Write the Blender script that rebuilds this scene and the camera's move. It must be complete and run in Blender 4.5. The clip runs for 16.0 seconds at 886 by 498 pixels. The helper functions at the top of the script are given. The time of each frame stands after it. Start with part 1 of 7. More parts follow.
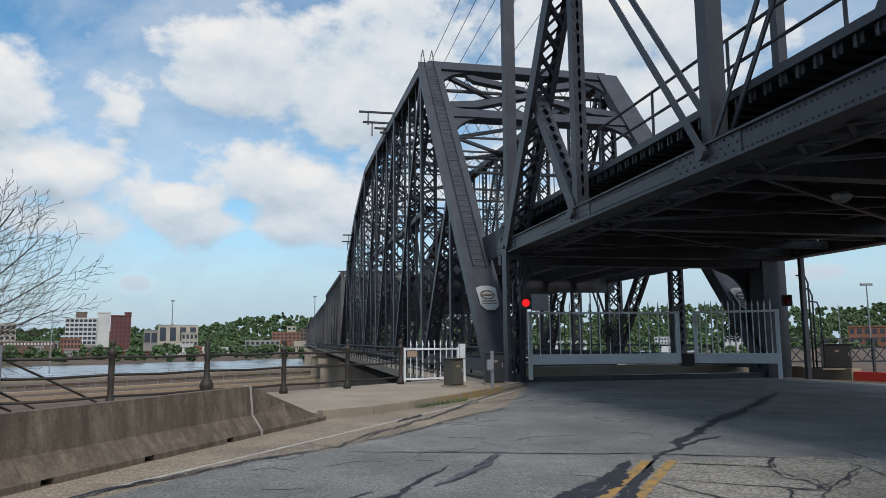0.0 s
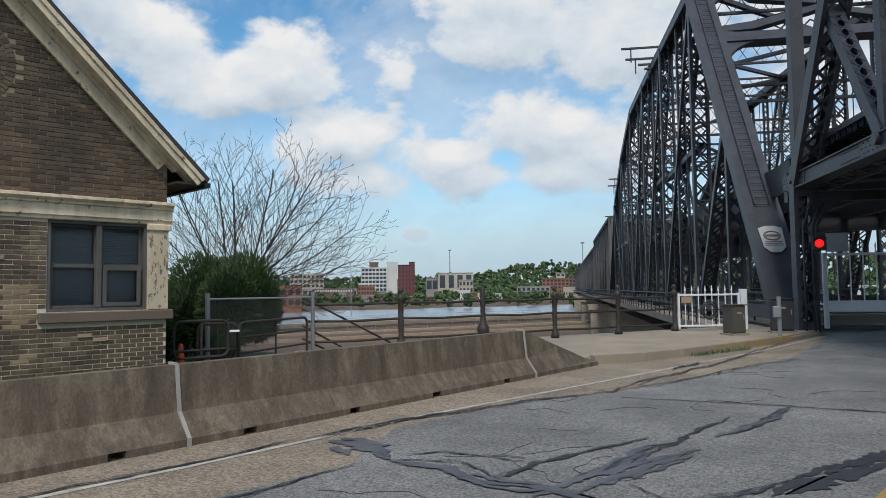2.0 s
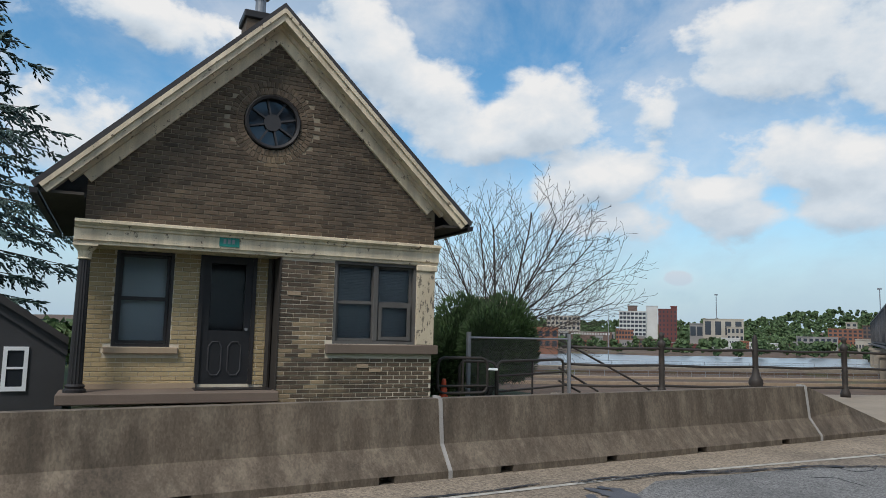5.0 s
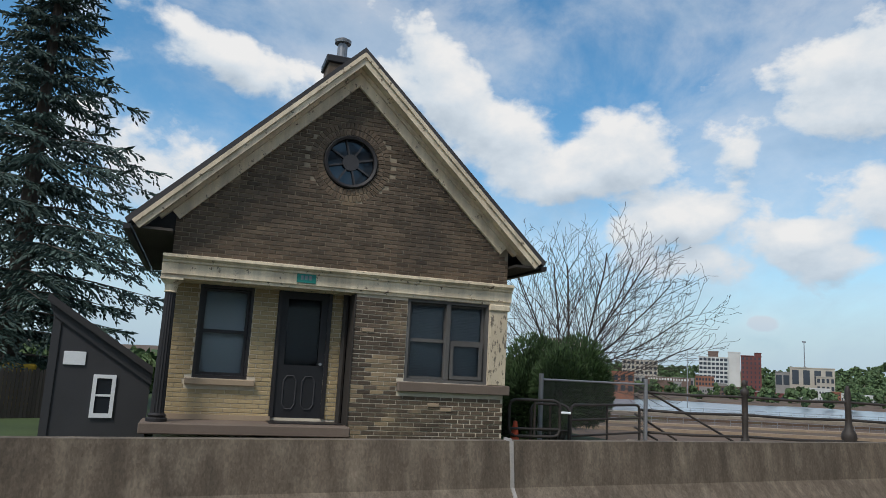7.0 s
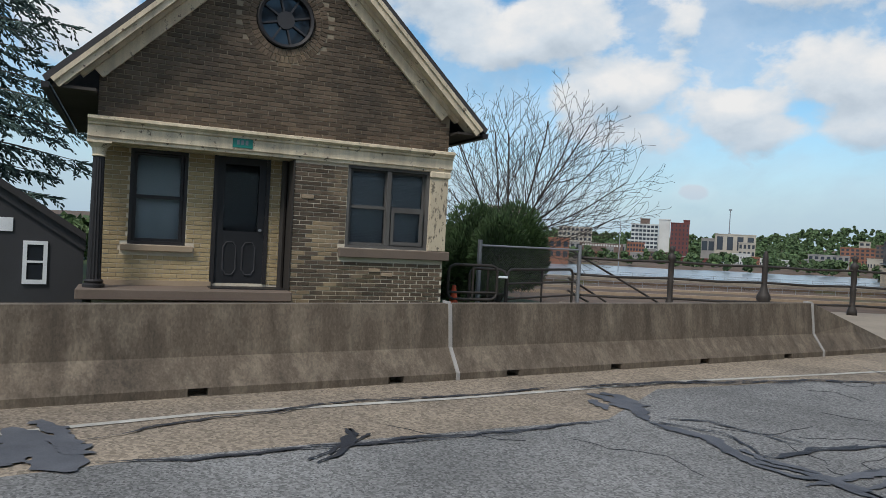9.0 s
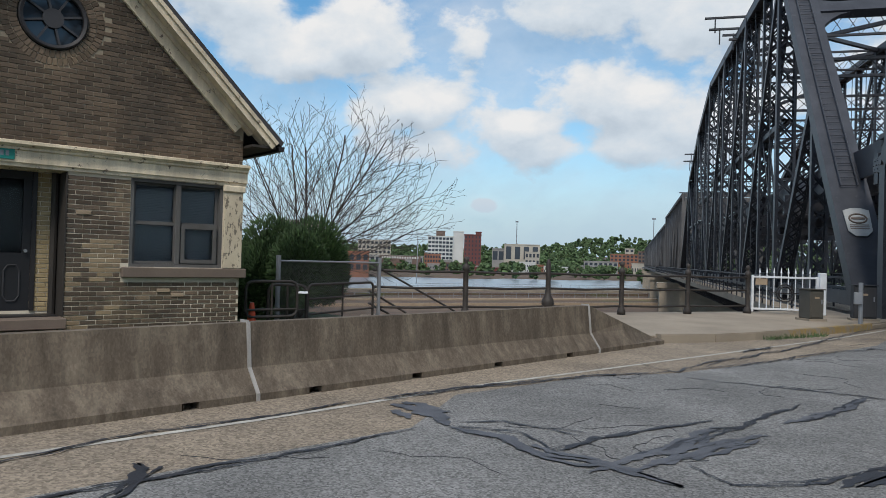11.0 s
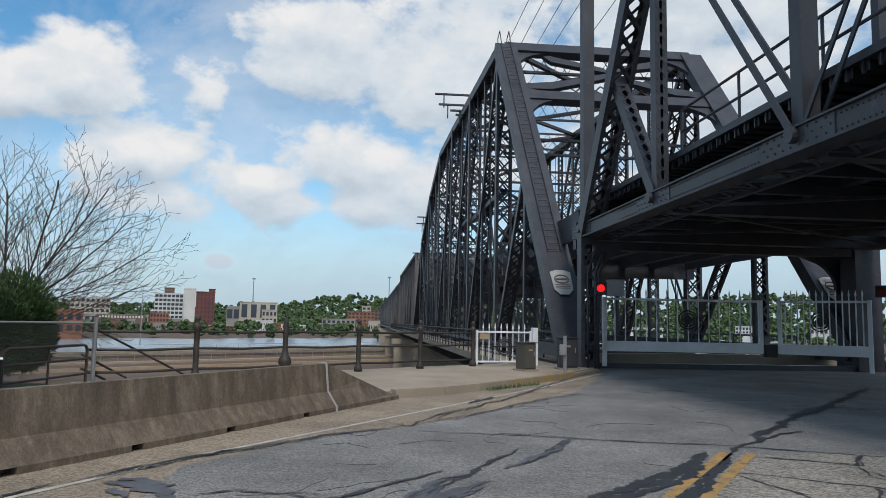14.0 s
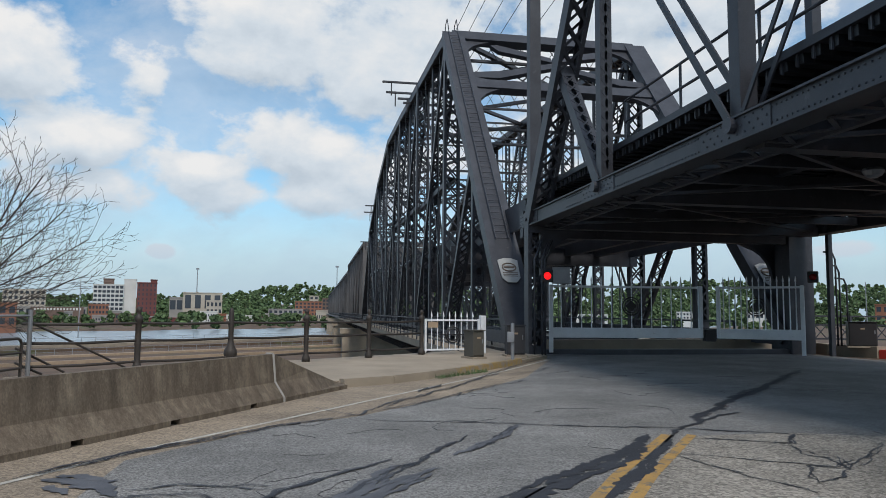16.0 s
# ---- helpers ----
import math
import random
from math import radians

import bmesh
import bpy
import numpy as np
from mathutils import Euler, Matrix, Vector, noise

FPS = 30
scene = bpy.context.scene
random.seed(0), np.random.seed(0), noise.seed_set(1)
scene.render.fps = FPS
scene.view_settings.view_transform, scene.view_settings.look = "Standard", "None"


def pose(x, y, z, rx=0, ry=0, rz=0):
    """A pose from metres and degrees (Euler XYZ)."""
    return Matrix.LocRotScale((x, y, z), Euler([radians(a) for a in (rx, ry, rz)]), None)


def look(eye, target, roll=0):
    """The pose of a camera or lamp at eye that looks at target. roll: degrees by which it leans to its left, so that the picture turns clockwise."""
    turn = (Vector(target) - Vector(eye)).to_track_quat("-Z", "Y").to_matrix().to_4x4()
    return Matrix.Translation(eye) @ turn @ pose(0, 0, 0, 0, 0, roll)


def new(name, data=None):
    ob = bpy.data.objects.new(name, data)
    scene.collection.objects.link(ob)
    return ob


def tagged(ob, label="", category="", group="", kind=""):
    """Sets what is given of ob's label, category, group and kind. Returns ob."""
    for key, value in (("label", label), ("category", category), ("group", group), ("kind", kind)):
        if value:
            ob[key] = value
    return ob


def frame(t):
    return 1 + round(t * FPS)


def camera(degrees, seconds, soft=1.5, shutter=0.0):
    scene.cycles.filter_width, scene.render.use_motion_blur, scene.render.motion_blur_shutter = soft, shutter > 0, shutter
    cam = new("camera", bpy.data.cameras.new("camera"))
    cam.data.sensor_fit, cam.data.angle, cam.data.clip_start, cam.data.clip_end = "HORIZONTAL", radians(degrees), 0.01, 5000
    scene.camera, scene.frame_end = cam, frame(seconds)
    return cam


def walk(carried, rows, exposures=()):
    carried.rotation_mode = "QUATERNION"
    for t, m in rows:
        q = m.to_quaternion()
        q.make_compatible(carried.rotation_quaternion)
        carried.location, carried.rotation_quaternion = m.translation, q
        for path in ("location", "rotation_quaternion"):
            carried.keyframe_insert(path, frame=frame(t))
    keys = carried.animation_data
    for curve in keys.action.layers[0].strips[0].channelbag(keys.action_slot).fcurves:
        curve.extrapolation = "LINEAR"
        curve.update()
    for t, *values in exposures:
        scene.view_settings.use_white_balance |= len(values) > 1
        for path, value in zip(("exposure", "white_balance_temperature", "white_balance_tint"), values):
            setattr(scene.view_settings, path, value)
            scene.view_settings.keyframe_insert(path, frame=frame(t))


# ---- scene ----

# ---------- camera: a hand-held turn on the spot ----------
EYE = 1.56
cam = camera(63.4, 16.0, soft=0.8)
TURNS = [
    (0, 97.29, 0.43, -1.59), (0.5, 96.69, 0.43, 2.66), (1, 95.30, 0.40, 9.25), (1.5, 94.37, 0.58, 12.47),
    (2, 93.23, 0.73, 19.57), (2.5, 92.64, 0.91, 21.84), (3, 92.32, 0.94, 26.74), (3.5, 92.10, 0.52, 30.05),
    (4, 92.06, -0.24, 34.16), (4.5, 92.74, -0.94, 38.28), (4.7, 94.32, -1.17, 38.89), (6.8, 101.10, -2.87, 45.34),
    (7, 99.36, -3.02, 45.42), (7.5, 95.36, -3.30, 45.20), (8, 90.96, -3.07, 43.01), (8.2, 90.10, -3.03, 42.57),
    (10.3, 88.23, -1.73, 33.39), (10.5, 88.35, -1.45, 31.36), (11, 90.78, -1.65, 24.81), (11.5, 92.91, -1.81, 16.43),
    (12, 93.89, -1.92, 14.31), (12.5, 94.85, -1.72, 10.86), (13, 95.44, -1.53, 8.54), (13.5, 95.76, -1.23, 6.25),
    (14, 95.88, -1.09, 4.16), (14.5, 95.78, -0.77, 2.55), (15, 95.54, -0.66, 1.30), (15.5, 95.23, -0.59, 0.76),
    (16, 95.03, -0.46, 0.07),
]
walk(cam, [(t, pose(0, 0, EYE, rx, ry, rz)) for t, rx, ry, rz in TURNS])

# ---------- sky, sun ----------
CLOUD_SHIFT = (3.1, 1.7, 0.4)
SUN_EL, SUN_AZ = 53.0, 165.0          # degrees; azimuth from +y towards +x


def node(nt, kind, **inputs):
    n = nt.nodes.new(kind)
    for k, v in inputs.items():
        n.inputs[k.replace("_", " ")].default_value = v
    return n


def make_world():
    w = bpy.data.worlds.new("sky")
    w.use_nodes = True
    scene.world = w
    nt = w.node_tree
    nt.nodes.clear()
    out = nt.nodes.new("ShaderNodeOutputWorld")
    sky = nt.nodes.new("ShaderNodeTexSky")
    sky.sky_type = "NISHITA"
    sky.sun_disc = False
    sky.sun_elevation = radians(SUN_EL)
    sky.sun_rotation = radians(SUN_AZ)
    sky.air_density, sky.dust_density, sky.ozone_density = 1.0, 0.4, 1.0
    bg_sky = node(nt, "ShaderNodeBackground", Strength=0.15)
    hue = node(nt, "ShaderNodeHueSaturation", Hue=0.49, Saturation=1.3)
    nt.links.new(sky.outputs[0], hue.inputs["Color"])
    nt.links.new(hue.outputs[0], bg_sky.inputs[0])

    def math_node(op, a, b, c=None):
        n = nt.nodes.new("ShaderNodeMath")
        n.operation = op
        for k, v in enumerate((a, b, c)):
            if v is None:
                continue
            if isinstance(v, (int, float)):
                n.inputs[k].default_value = v
            else:
                nt.links.new(v, n.inputs[k])
        return n.outputs[0]

    # clouds: heaps and banks at their bearings (azimuth, elevation, half width, half height, tilt in degrees), edges broken by noise
    tc = nt.nodes.new("ShaderNodeTexCoord")
    sep = nt.nodes.new("ShaderNodeSeparateXYZ")
    nt.links.new(tc.outputs["Generated"], sep.inputs[0])
    banks = (
        (-11.8, 13.0, 9.5, 3.2, 0), (-27.5, 12.3, 5.0, 2.7, 0), (-16.7, 8.9, 4.2, 1.9, 0), (-10.5, 9.4, 5.0, 2.0, 0), (-26.5, 8.8, 5.0, 1.7, 0), (-5.0, 11.5, 7.0, 4.5, 0), (-19.5, 10.6, 6.0, 2.2, 0),
        (-31.5, 17.0, 5.0, 2.7, 0), (-22.8, 16.8, 3.4, 2.8, 0), (-12.5, 20.5, 8.0, 4.0, 0), (-3.0, 18.0, 9.0, 8.0, 0), (13, 18, 15, 9, 0),
        (-43.5, 20.0, 9.5, 3.1, 33), (-36.5, 15.0, 4.0, 1.9, 0), (-69, 14, 7, 3.2, 0), (-63, 22.5, 7.0, 1.8, 15), (-21.7, 4.3, 0.9, 0.5, 0), (29, 4.6, 2.4, 0.7, 0),
    )
    broad = ((70, 24, 26, 12, 0), (125, 35, 30, 14, 0), (178, 22, 28, 10, 0), (-115, 28, 26, 12, 0))

    def density(lift):
        at = nt.nodes.new("ShaderNodeVectorMath")
        nt.links.new(tc.outputs["Generated"], at.inputs[0])
        at.inputs[1].default_value = (0, 0, lift)
        best = None
        for az, el, w, h, tilt in banks + broad:
            m2 = nt.nodes.new("ShaderNodeMapping")
            m2.vector_type = "TEXTURE"
            a, e = radians(az), radians(el)
            m2.inputs["Location"].default_value = (math.sin(a) * math.cos(e), math.cos(a) * math.cos(e), math.sin(e))
            m2.inputs["Rotation"].default_value = (0, radians(tilt), -a)
            m2.inputs["Scale"].default_value = (math.sin(radians(w)), 0.6, math.sin(radians(h)))
            nt.links.new(at.outputs[0], m2.inputs[0])
            ln = nt.nodes.new("ShaderNodeVectorMath")
            ln.operation = "LENGTH"
            nt.links.new(m2.outputs[0], ln.inputs[0])
            best = ln.outputs["Value"] if best is None else math_node("MINIMUM", best, ln.outputs["Value"])
        st = nt.nodes.new("ShaderNodeMapping")
        st.inputs["Location"].default_value, st.inputs["Scale"].default_value = CLOUD_SHIFT, (1, 1, 1.5)
        nt.links.new(at.outputs[0], st.inputs[0])
        heap = node(nt, "ShaderNodeTexNoise", Scale=11.0, Detail=9.0, Roughness=0.56, Distortion=0.1)
        nt.links.new(st.outputs[0], heap.inputs["Vector"])
        swell = node(nt, "ShaderNodeTexNoise", Scale=4.0, Detail=2.0, Roughness=0.5)
        nt.links.new(st.outputs[0], swell.inputs["Vector"])
        body = math_node("MULTIPLY", math_node("SUBTRACT", 1.0, math_node("MINIMUM", best, 2.2)), 0.5)
        grain = math_node("MULTIPLY_ADD", math_node("SUBTRACT", heap.outputs[0], 0.5), 1.25, math_node("MULTIPLY", math_node("SUBTRACT", swell.outputs[0], 0.5), 0.8))
        return math_node("ADD", body, grain), st

    dens, st = density(0.0)
    above, _ = density(0.03)
    cover = nt.nodes.new("ShaderNodeMapRange")
    cover.interpolation_type = "SMOOTHSTEP"
    cover.inputs[1].default_value, cover.inputs[2].default_value = -0.13, 0.19
    nt.links.new(dens, cover.inputs[0])
    veil = node(nt, "ShaderNodeTexNoise", Scale=3.4, Detail=8.0, Roughness=0.62, Distortion=0.3)
    nt.links.new(st.outputs[0], veil.inputs["Vector"])
    thin = nt.nodes.new("ShaderNodeMapRange")
    thin.interpolation_type = "SMOOTHSTEP"
    thin.inputs[1].default_value, thin.inputs[2].default_value = 0.34, 0.64
    thin.inputs[4].default_value = 0.5
    nt.links.new(veil.outputs[0], thin.inputs[0])
    low = nt.nodes.new("ShaderNodeMapRange")                       # hazy towards the horizon
    low.interpolation_type = "SMOOTHSTEP"
    low.inputs[1].default_value, low.inputs[2].default_value, low.inputs[3].default_value, low.inputs[4].default_value = 0.0, 0.20, 0.88, 0.0
    nt.links.new(sep.outputs[2], low.inputs[0])
    fac = math_node("MAXIMUM", cover.outputs[0], thin.outputs[0])
    # bright tops where the cloud ends towards the sun, grey undersides
    relief = math_node("MULTIPLY_ADD", math_node("SUBTRACT", dens, above), 0.75, math_node("MULTIPLY_ADD", dens, -0.12, 0.66))
    shade = nt.nodes.new("ShaderNodeValToRGB")
    e = shade.color_ramp.elements
    e[0].position, e[1].position = 0.25, 0.92
    e[0].color, e[1].color = (0.50, 0.60, 0.71, 1), (1.0, 1.0, 1.0, 1)
    mid = e.new(0.62)
    mid.color = (0.76, 0.84, 0.92, 1)
    nt.links.new(relief, shade.inputs[0])
    bg_cloud = node(nt, "ShaderNodeBackground", Strength=0.84)
    nt.links.new(shade.outputs[0], bg_cloud.inputs[0])
    ms = nt.nodes.new("ShaderNodeMixShader")
    nt.links.new(fac, ms.inputs[0])
    nt.links.new(bg_sky.outputs[0], ms.inputs[1])
    nt.links.new(bg_cloud.outputs[0], ms.inputs[2])
    haze = node(nt, "ShaderNodeBackground", Color=(0.40, 0.57, 0.73, 1), Strength=0.92)
    mh = nt.nodes.new("ShaderNodeMixShader")
    nt.links.new(low.outputs[0], mh.inputs[0])
    nt.links.new(ms.outputs[0], mh.inputs[1])
    nt.links.new(haze.outputs[0], mh.inputs[2])
    nt.links.new(mh.outputs[0], out.inputs[0])


make_world()
sun = new("sun", bpy.data.lights.new("sun", "SUN"))
sun.data.energy, sun.data.angle, sun.data.color = 2.6, radians(14), (1.0, 0.95, 0.87)
a, e = radians(SUN_AZ), radians(SUN_EL)
sun.matrix_world = look((0, 0, 60), (-math.sin(a) * math.cos(e), -math.cos(a) * math.cos(e), 60 - math.sin(e)))


# ---------- materials ----------
def material(name, base, dark=None, scale=6.0, fine=60.0, rough=0.8, metal=0.0, bump=0.3, mixture=0.5, random_amount=0.0, stretch=(1, 1, 1),
             extra=None, extra_at=(0.58, 0.66), extra_scale=3.0, spec=0.4, speckle=0.0, grain=70.0, streak=0.0):
    """Base colour varied at two scales, with fine relief; extra: a third colour in patches (rust, bare wood, stains)."""
    m = bpy.data.materials.new(name)
    m.use_nodes = True
    nt = m.node_tree
    bs = nt.nodes["Principled BSDF"]
    bs.inputs["Roughness"].default_value, bs.inputs["Metallic"].default_value = rough, metal
    bs.inputs["Specular IOR Level"].default_value = spec
    dark = dark or tuple(c * 0.7 for c in base)
    tc = nt.nodes.new("ShaderNodeTexCoord")
    mp = nt.nodes.new("ShaderNodeMapping")
    mp.inputs["Scale"].default_value = stretch
    geo = nt.nodes.new("ShaderNodeNewGeometry")
    nt.links.new(geo.outputs["Position"], mp.inputs[0])
    big = node(nt, "ShaderNodeTexNoise", Scale=scale / 6, Detail=5.0, Roughness=0.6)
    small = node(nt, "ShaderNodeTexNoise", Scale=fine, Detail=3.0, Roughness=0.7)
    for n in (big, small):
        nt.links.new(mp.outputs[0], n.inputs["Vector"])
    add = nt.nodes.new("ShaderNodeMath"); add.operation = "MULTIPLY_ADD"; add.inputs[1].default_value = 0.5
    nt.links.new(small.outputs[0], add.inputs[0]); nt.links.new(big.outputs[0], add.inputs[2])
    ramp = nt.nodes.new("ShaderNodeValToRGB")
    ramp.color_ramp.elements[0].position, ramp.color_ramp.elements[1].position = 0.75 - mixture / 2, 0.75 + mixture / 2
    ramp.color_ramp.elements[0].color, ramp.color_ramp.elements[1].color = (*dark, 1), (*base, 1)
    nt.links.new(add.outputs[0], ramp.inputs[0])
    col = ramp.outputs[0]
    if extra:
        pn = node(nt, "ShaderNodeTexNoise", Scale=extra_scale, Detail=8.0, Roughness=0.7)
        nt.links.new(mp.outputs[0], pn.inputs["Vector"])
        pr = nt.nodes.new("ShaderNodeValToRGB")
        pr.color_ramp.elements[0].position, pr.color_ramp.elements[1].position = extra_at
        nt.links.new(pn.outputs[0], pr.inputs[0])
        mx = nt.nodes.new("ShaderNodeMix"); mx.data_type = "RGBA"
        nt.links.new(pr.outputs[0], mx.inputs[0]); nt.links.new(col, mx.inputs[6])
        mx.inputs[7].default_value = (*extra, 1)
        col = mx.outputs[2]
    if speckle:                                  # single stones of the aggregate
        vo = node(nt, "ShaderNodeTexVoronoi", Scale=grain)
        nt.links.new(mp.outputs[0], vo.inputs["Vector"])
        sp = nt.nodes.new("ShaderNodeSeparateColor")
        nt.links.new(vo.outputs["Color"], sp.inputs[0])
        mr2 = nt.nodes.new("ShaderNodeMapRange")
        mr2.inputs[3].default_value, mr2.inputs[4].default_value = 1 - speckle, 1 + speckle
        nt.links.new(sp.outputs[0], mr2.inputs[0])
        hs2 = nt.nodes.new("ShaderNodeHueSaturation")
        nt.links.new(mr2.outputs[0], hs2.inputs["Value"])
        nt.links.new(col, hs2.inputs["Color"])
        col = hs2.outputs[0]
    if streak:                                   # rain streaks running down
        sm = nt.nodes.new("ShaderNodeMapping")
        sm.inputs["Scale"].default_value = (5.5, 5.5, 0.35)
        nt.links.new(geo.outputs["Position"], sm.inputs[0])
        sn = node(nt, "ShaderNodeTexNoise", Scale=1.0, Detail=6.0, Roughness=0.65)
        nt.links.new(sm.outputs[0], sn.inputs["Vector"])
        sr = nt.nodes.new("ShaderNodeMapRange")
        sr.inputs[1].default_value, sr.inputs[2].default_value = 0.30, 0.68
        sr.inputs[3].default_value, sr.inputs[4].default_value = 1 - streak, 1 + streak * 0.6
        nt.links.new(sn.outputs[0], sr.inputs[0])
        hs3 = nt.nodes.new("ShaderNodeHueSaturation")
        nt.links.new(sr.outputs[0], hs3.inputs["Value"])
        nt.links.new(col, hs3.inputs["Color"])
        col = hs3.outputs[0]
    if random_amount:
        oi = nt.nodes.new("ShaderNodeObjectInfo")
        mr = nt.nodes.new("ShaderNodeMapRange")
        mr.inputs[3].default_value, mr.inputs[4].default_value = 1 - random_amount, 1 + random_amount
        nt.links.new(oi.outputs["Random"], mr.inputs[0])
        gi = nt.nodes.new("ShaderNodeMapRange")
        gi.inputs[3].default_value, gi.inputs[4].default_value = 1 - random_amount, 1 + random_amount
        nt.links.new(geo.outputs["Random Per Island"], gi.inputs[0])
        mu = nt.nodes.new("ShaderNodeMath"); mu.operation = "MULTIPLY"
        nt.links.new(mr.outputs[0], mu.inputs[0]); nt.links.new(gi.outputs[0], mu.inputs[1])
        hs = nt.nodes.new("ShaderNodeHueSaturation")
        nt.links.new(mu.outputs[0], hs.inputs["Value"]); nt.links.new(col, hs.inputs["Color"])
        col = hs.outputs[0]
    nt.links.new(col, bs.inputs["Base Color"])
    if bump:
        bp = node(nt, "ShaderNodeBump", Strength=bump, Distance=0.01)
        nt.links.new(add.outputs[0], bp.inputs["Height"])
        nt.links.new(bp.outputs[0], bs.inputs["Normal"])
    return m


def emitting(name, colour, strength):
    m = bpy.data.materials.new(name)
    m.use_nodes = True
    bs = m.node_tree.nodes["Principled BSDF"]
    bs.inputs["Base Color"].default_value = (*colour, 1)
    bs.inputs["Emission Color"].default_value = (*colour, 1)
    bs.inputs["Emission Strength"].default_value = strength
    return m


STEEL = material("painted_steel", (0.054, 0.057, 0.068), (0.026, 0.027, 0.034), 8, 40, 0.46, 0.0, 0.2, 0.5, 0.12, extra=(0.095, 0.095, 0.105), extra_at=(0.60, 0.75))
# paler copy of the bridge steel: distance haze put into the far spans' colour
STEEL_HAZED = material("hazed_far_steel", (0.13, 0.122, 0.12), (0.08, 0.075, 0.074), 3, 20, 0.7, 0.0, 0.0, 0.5, 0.12)
RAIL_STEEL = material("rusted_rail_paint", (0.045, 0.038, 0.034), (0.025, 0.021, 0.019), 10, 60, 0.6, 0.0, 0.3, 0.5, 0.1, extra=(0.065, 0.047, 0.036), extra_at=(0.56, 0.7), extra_scale=9)
GALV = material("galvanised_steel", (0.33, 0.34, 0.36), (0.22, 0.23, 0.25), 10, 60, 0.45, 0.5, 0.1)
WHITE_PAINT = material("worn_white_paint", (0.80, 0.82, 0.85), (0.6, 0.62, 0.65), 8, 50, 0.5, 0.0, 0.1, extra=(0.3, 0.28, 0.27), extra_at=(0.66, 0.74), extra_scale=8)
CONCRETE = material("stained_barrier_concrete", (0.172, 0.135, 0.10), (0.075, 0.06, 0.046), 5, 55, 0.9, 0.0, 0.35, 0.55, 0.05, extra=(0.225, 0.185, 0.14), extra_at=(0.48, 0.74), extra_scale=3.4, stretch=(1, 1, 0.55), streak=0.38, speckle=0.14, grain=60.0)
PALE_CONCRETE = material("pale_concrete", (0.34, 0.285, 0.22), (0.20, 0.168, 0.132), 4, 70, 0.9, 0.0, 0.3, 0.6, 0.06)
ASPHALT = material("worn_asphalt", (0.238, 0.234, 0.226), (0.108, 0.107, 0.104), 3.5, 48, 0.88, 0.0, 1.0, 0.5, 0, speckle=0.5, grain=62.0, extra=(0.245, 0.24, 0.235), extra_at=(0.55, 0.8), extra_scale=0.8)
SHOULDER = material("sandy_shoulder_asphalt", (0.33, 0.268, 0.20), (0.165, 0.136, 0.105), 4, 60, 0.9, 0.0, 1.0, 0.45, speckle=0.4, grain=42.0)
OLD_ROAD = material("old_sandy_pavement", (0.30, 0.275, 0.24), (0.13, 0.12, 0.105), 3, 55, 0.9, 0.0, 1.0, 0.42, speckle=0.5, grain=36.0)
SEAL = material("pale_grey_sealant", (0.42, 0.4, 0.38), (0.28, 0.265, 0.25), 10, 60, 0.8)
TAR = material("crack_sealing_tar", (0.045, 0.047, 0.055), (0.022, 0.023, 0.028), 8, 90, 0.6, 0.0, 0.3)
FADED_TAR = material("faded_blue_grey_tar", (0.125, 0.13, 0.145), (0.06, 0.064, 0.074), 10, 90, 0.7, 0.0, 0.4, 0.4)
WHITE_LINE = material("worn_white_road_paint", (0.55, 0.53, 0.47), (0.28, 0.26, 0.23), 30, 90, 0.8, 0.0, 0.2, 0.5)
YELLOW_LINE = material("worn_yellow_road_paint", (0.46, 0.27, 0.07), (0.25, 0.165, 0.075), 25, 90, 0.8, 0.0, 0.3, 0.5, extra=(0.15, 0.135, 0.11), extra_at=(0.54, 0.60), extra_scale=6)
BRICK = material("dark_sooty_brick", (0.172, 0.122, 0.082), (0.064, 0.050, 0.039), 5, 60, 0.88, 0.0, 0.4, 0.5, 0.35, extra=(0.26, 0.195, 0.12), extra_at=(0.56, 0.74), extra_scale=1.3)
BUFF = material("buff_brick", (0.47, 0.36, 0.20), (0.25, 0.185, 0.10), 5, 60, 0.88, 0.0, 0.4, 0.5, 0.12)
MORTAR = material("pale_mortar", (0.72, 0.64, 0.52), (0.46, 0.4, 0.31), 8, 80, 0.95, 0.0, 0.3)
WASHED_BRICK = material("washed_buff_brick", (0.34, 0.25, 0.15), (0.16, 0.12, 0.08), 6, 60, 0.88, 0.0, 0.4, 0.5, 0.22)
BARK_TWIG = material("dark_bare_bark", (0.068, 0.056, 0.048), (0.034, 0.028, 0.024), 12, 60, 0.95, 0.0, 0.4)
MORTAR_DARK = material("sooty_mortar", (0.36, 0.30, 0.22), (0.16, 0.135, 0.10), 5, 80, 0.95, 0.0, 0.3)
CREAM = material("peeling_cream_paint", (0.78, 0.67, 0.50), (0.56, 0.47, 0.34), 8, 60, 0.7, 0.0, 0.5, 0.35, 0.05, extra=(0.15, 0.11, 0.08), extra_at=(0.60, 0.63), extra_scale=9, streak=0.25)
PEEL = material("badly_peeling_cream_paint", (0.62, 0.54, 0.40), (0.48, 0.4, 0.29), 8, 60, 0.7, 0.0, 0.4, 0.4, 0.03, extra=(0.16, 0.135, 0.105), extra_at=(0.55, 0.58), extra_scale=15, stretch=(1, 1, 0.45))
STONE = material("brown_sandstone", (0.19, 0.145, 0.115), (0.12, 0.092, 0.075), 6, 60, 0.85, 0.0, 0.3)
PALE_STONE = material("pale_sandstone", (0.38, 0.29, 0.2), (0.27, 0.2, 0.14), 6, 60, 0.85, 0.0, 0.3)
SHINGLE = material("dark_roof_shingles", (0.05, 0.048, 0.05), (0.028, 0.027, 0.03), 6, 70, 0.9, 0.0, 0.5, 0.5, 0.15)
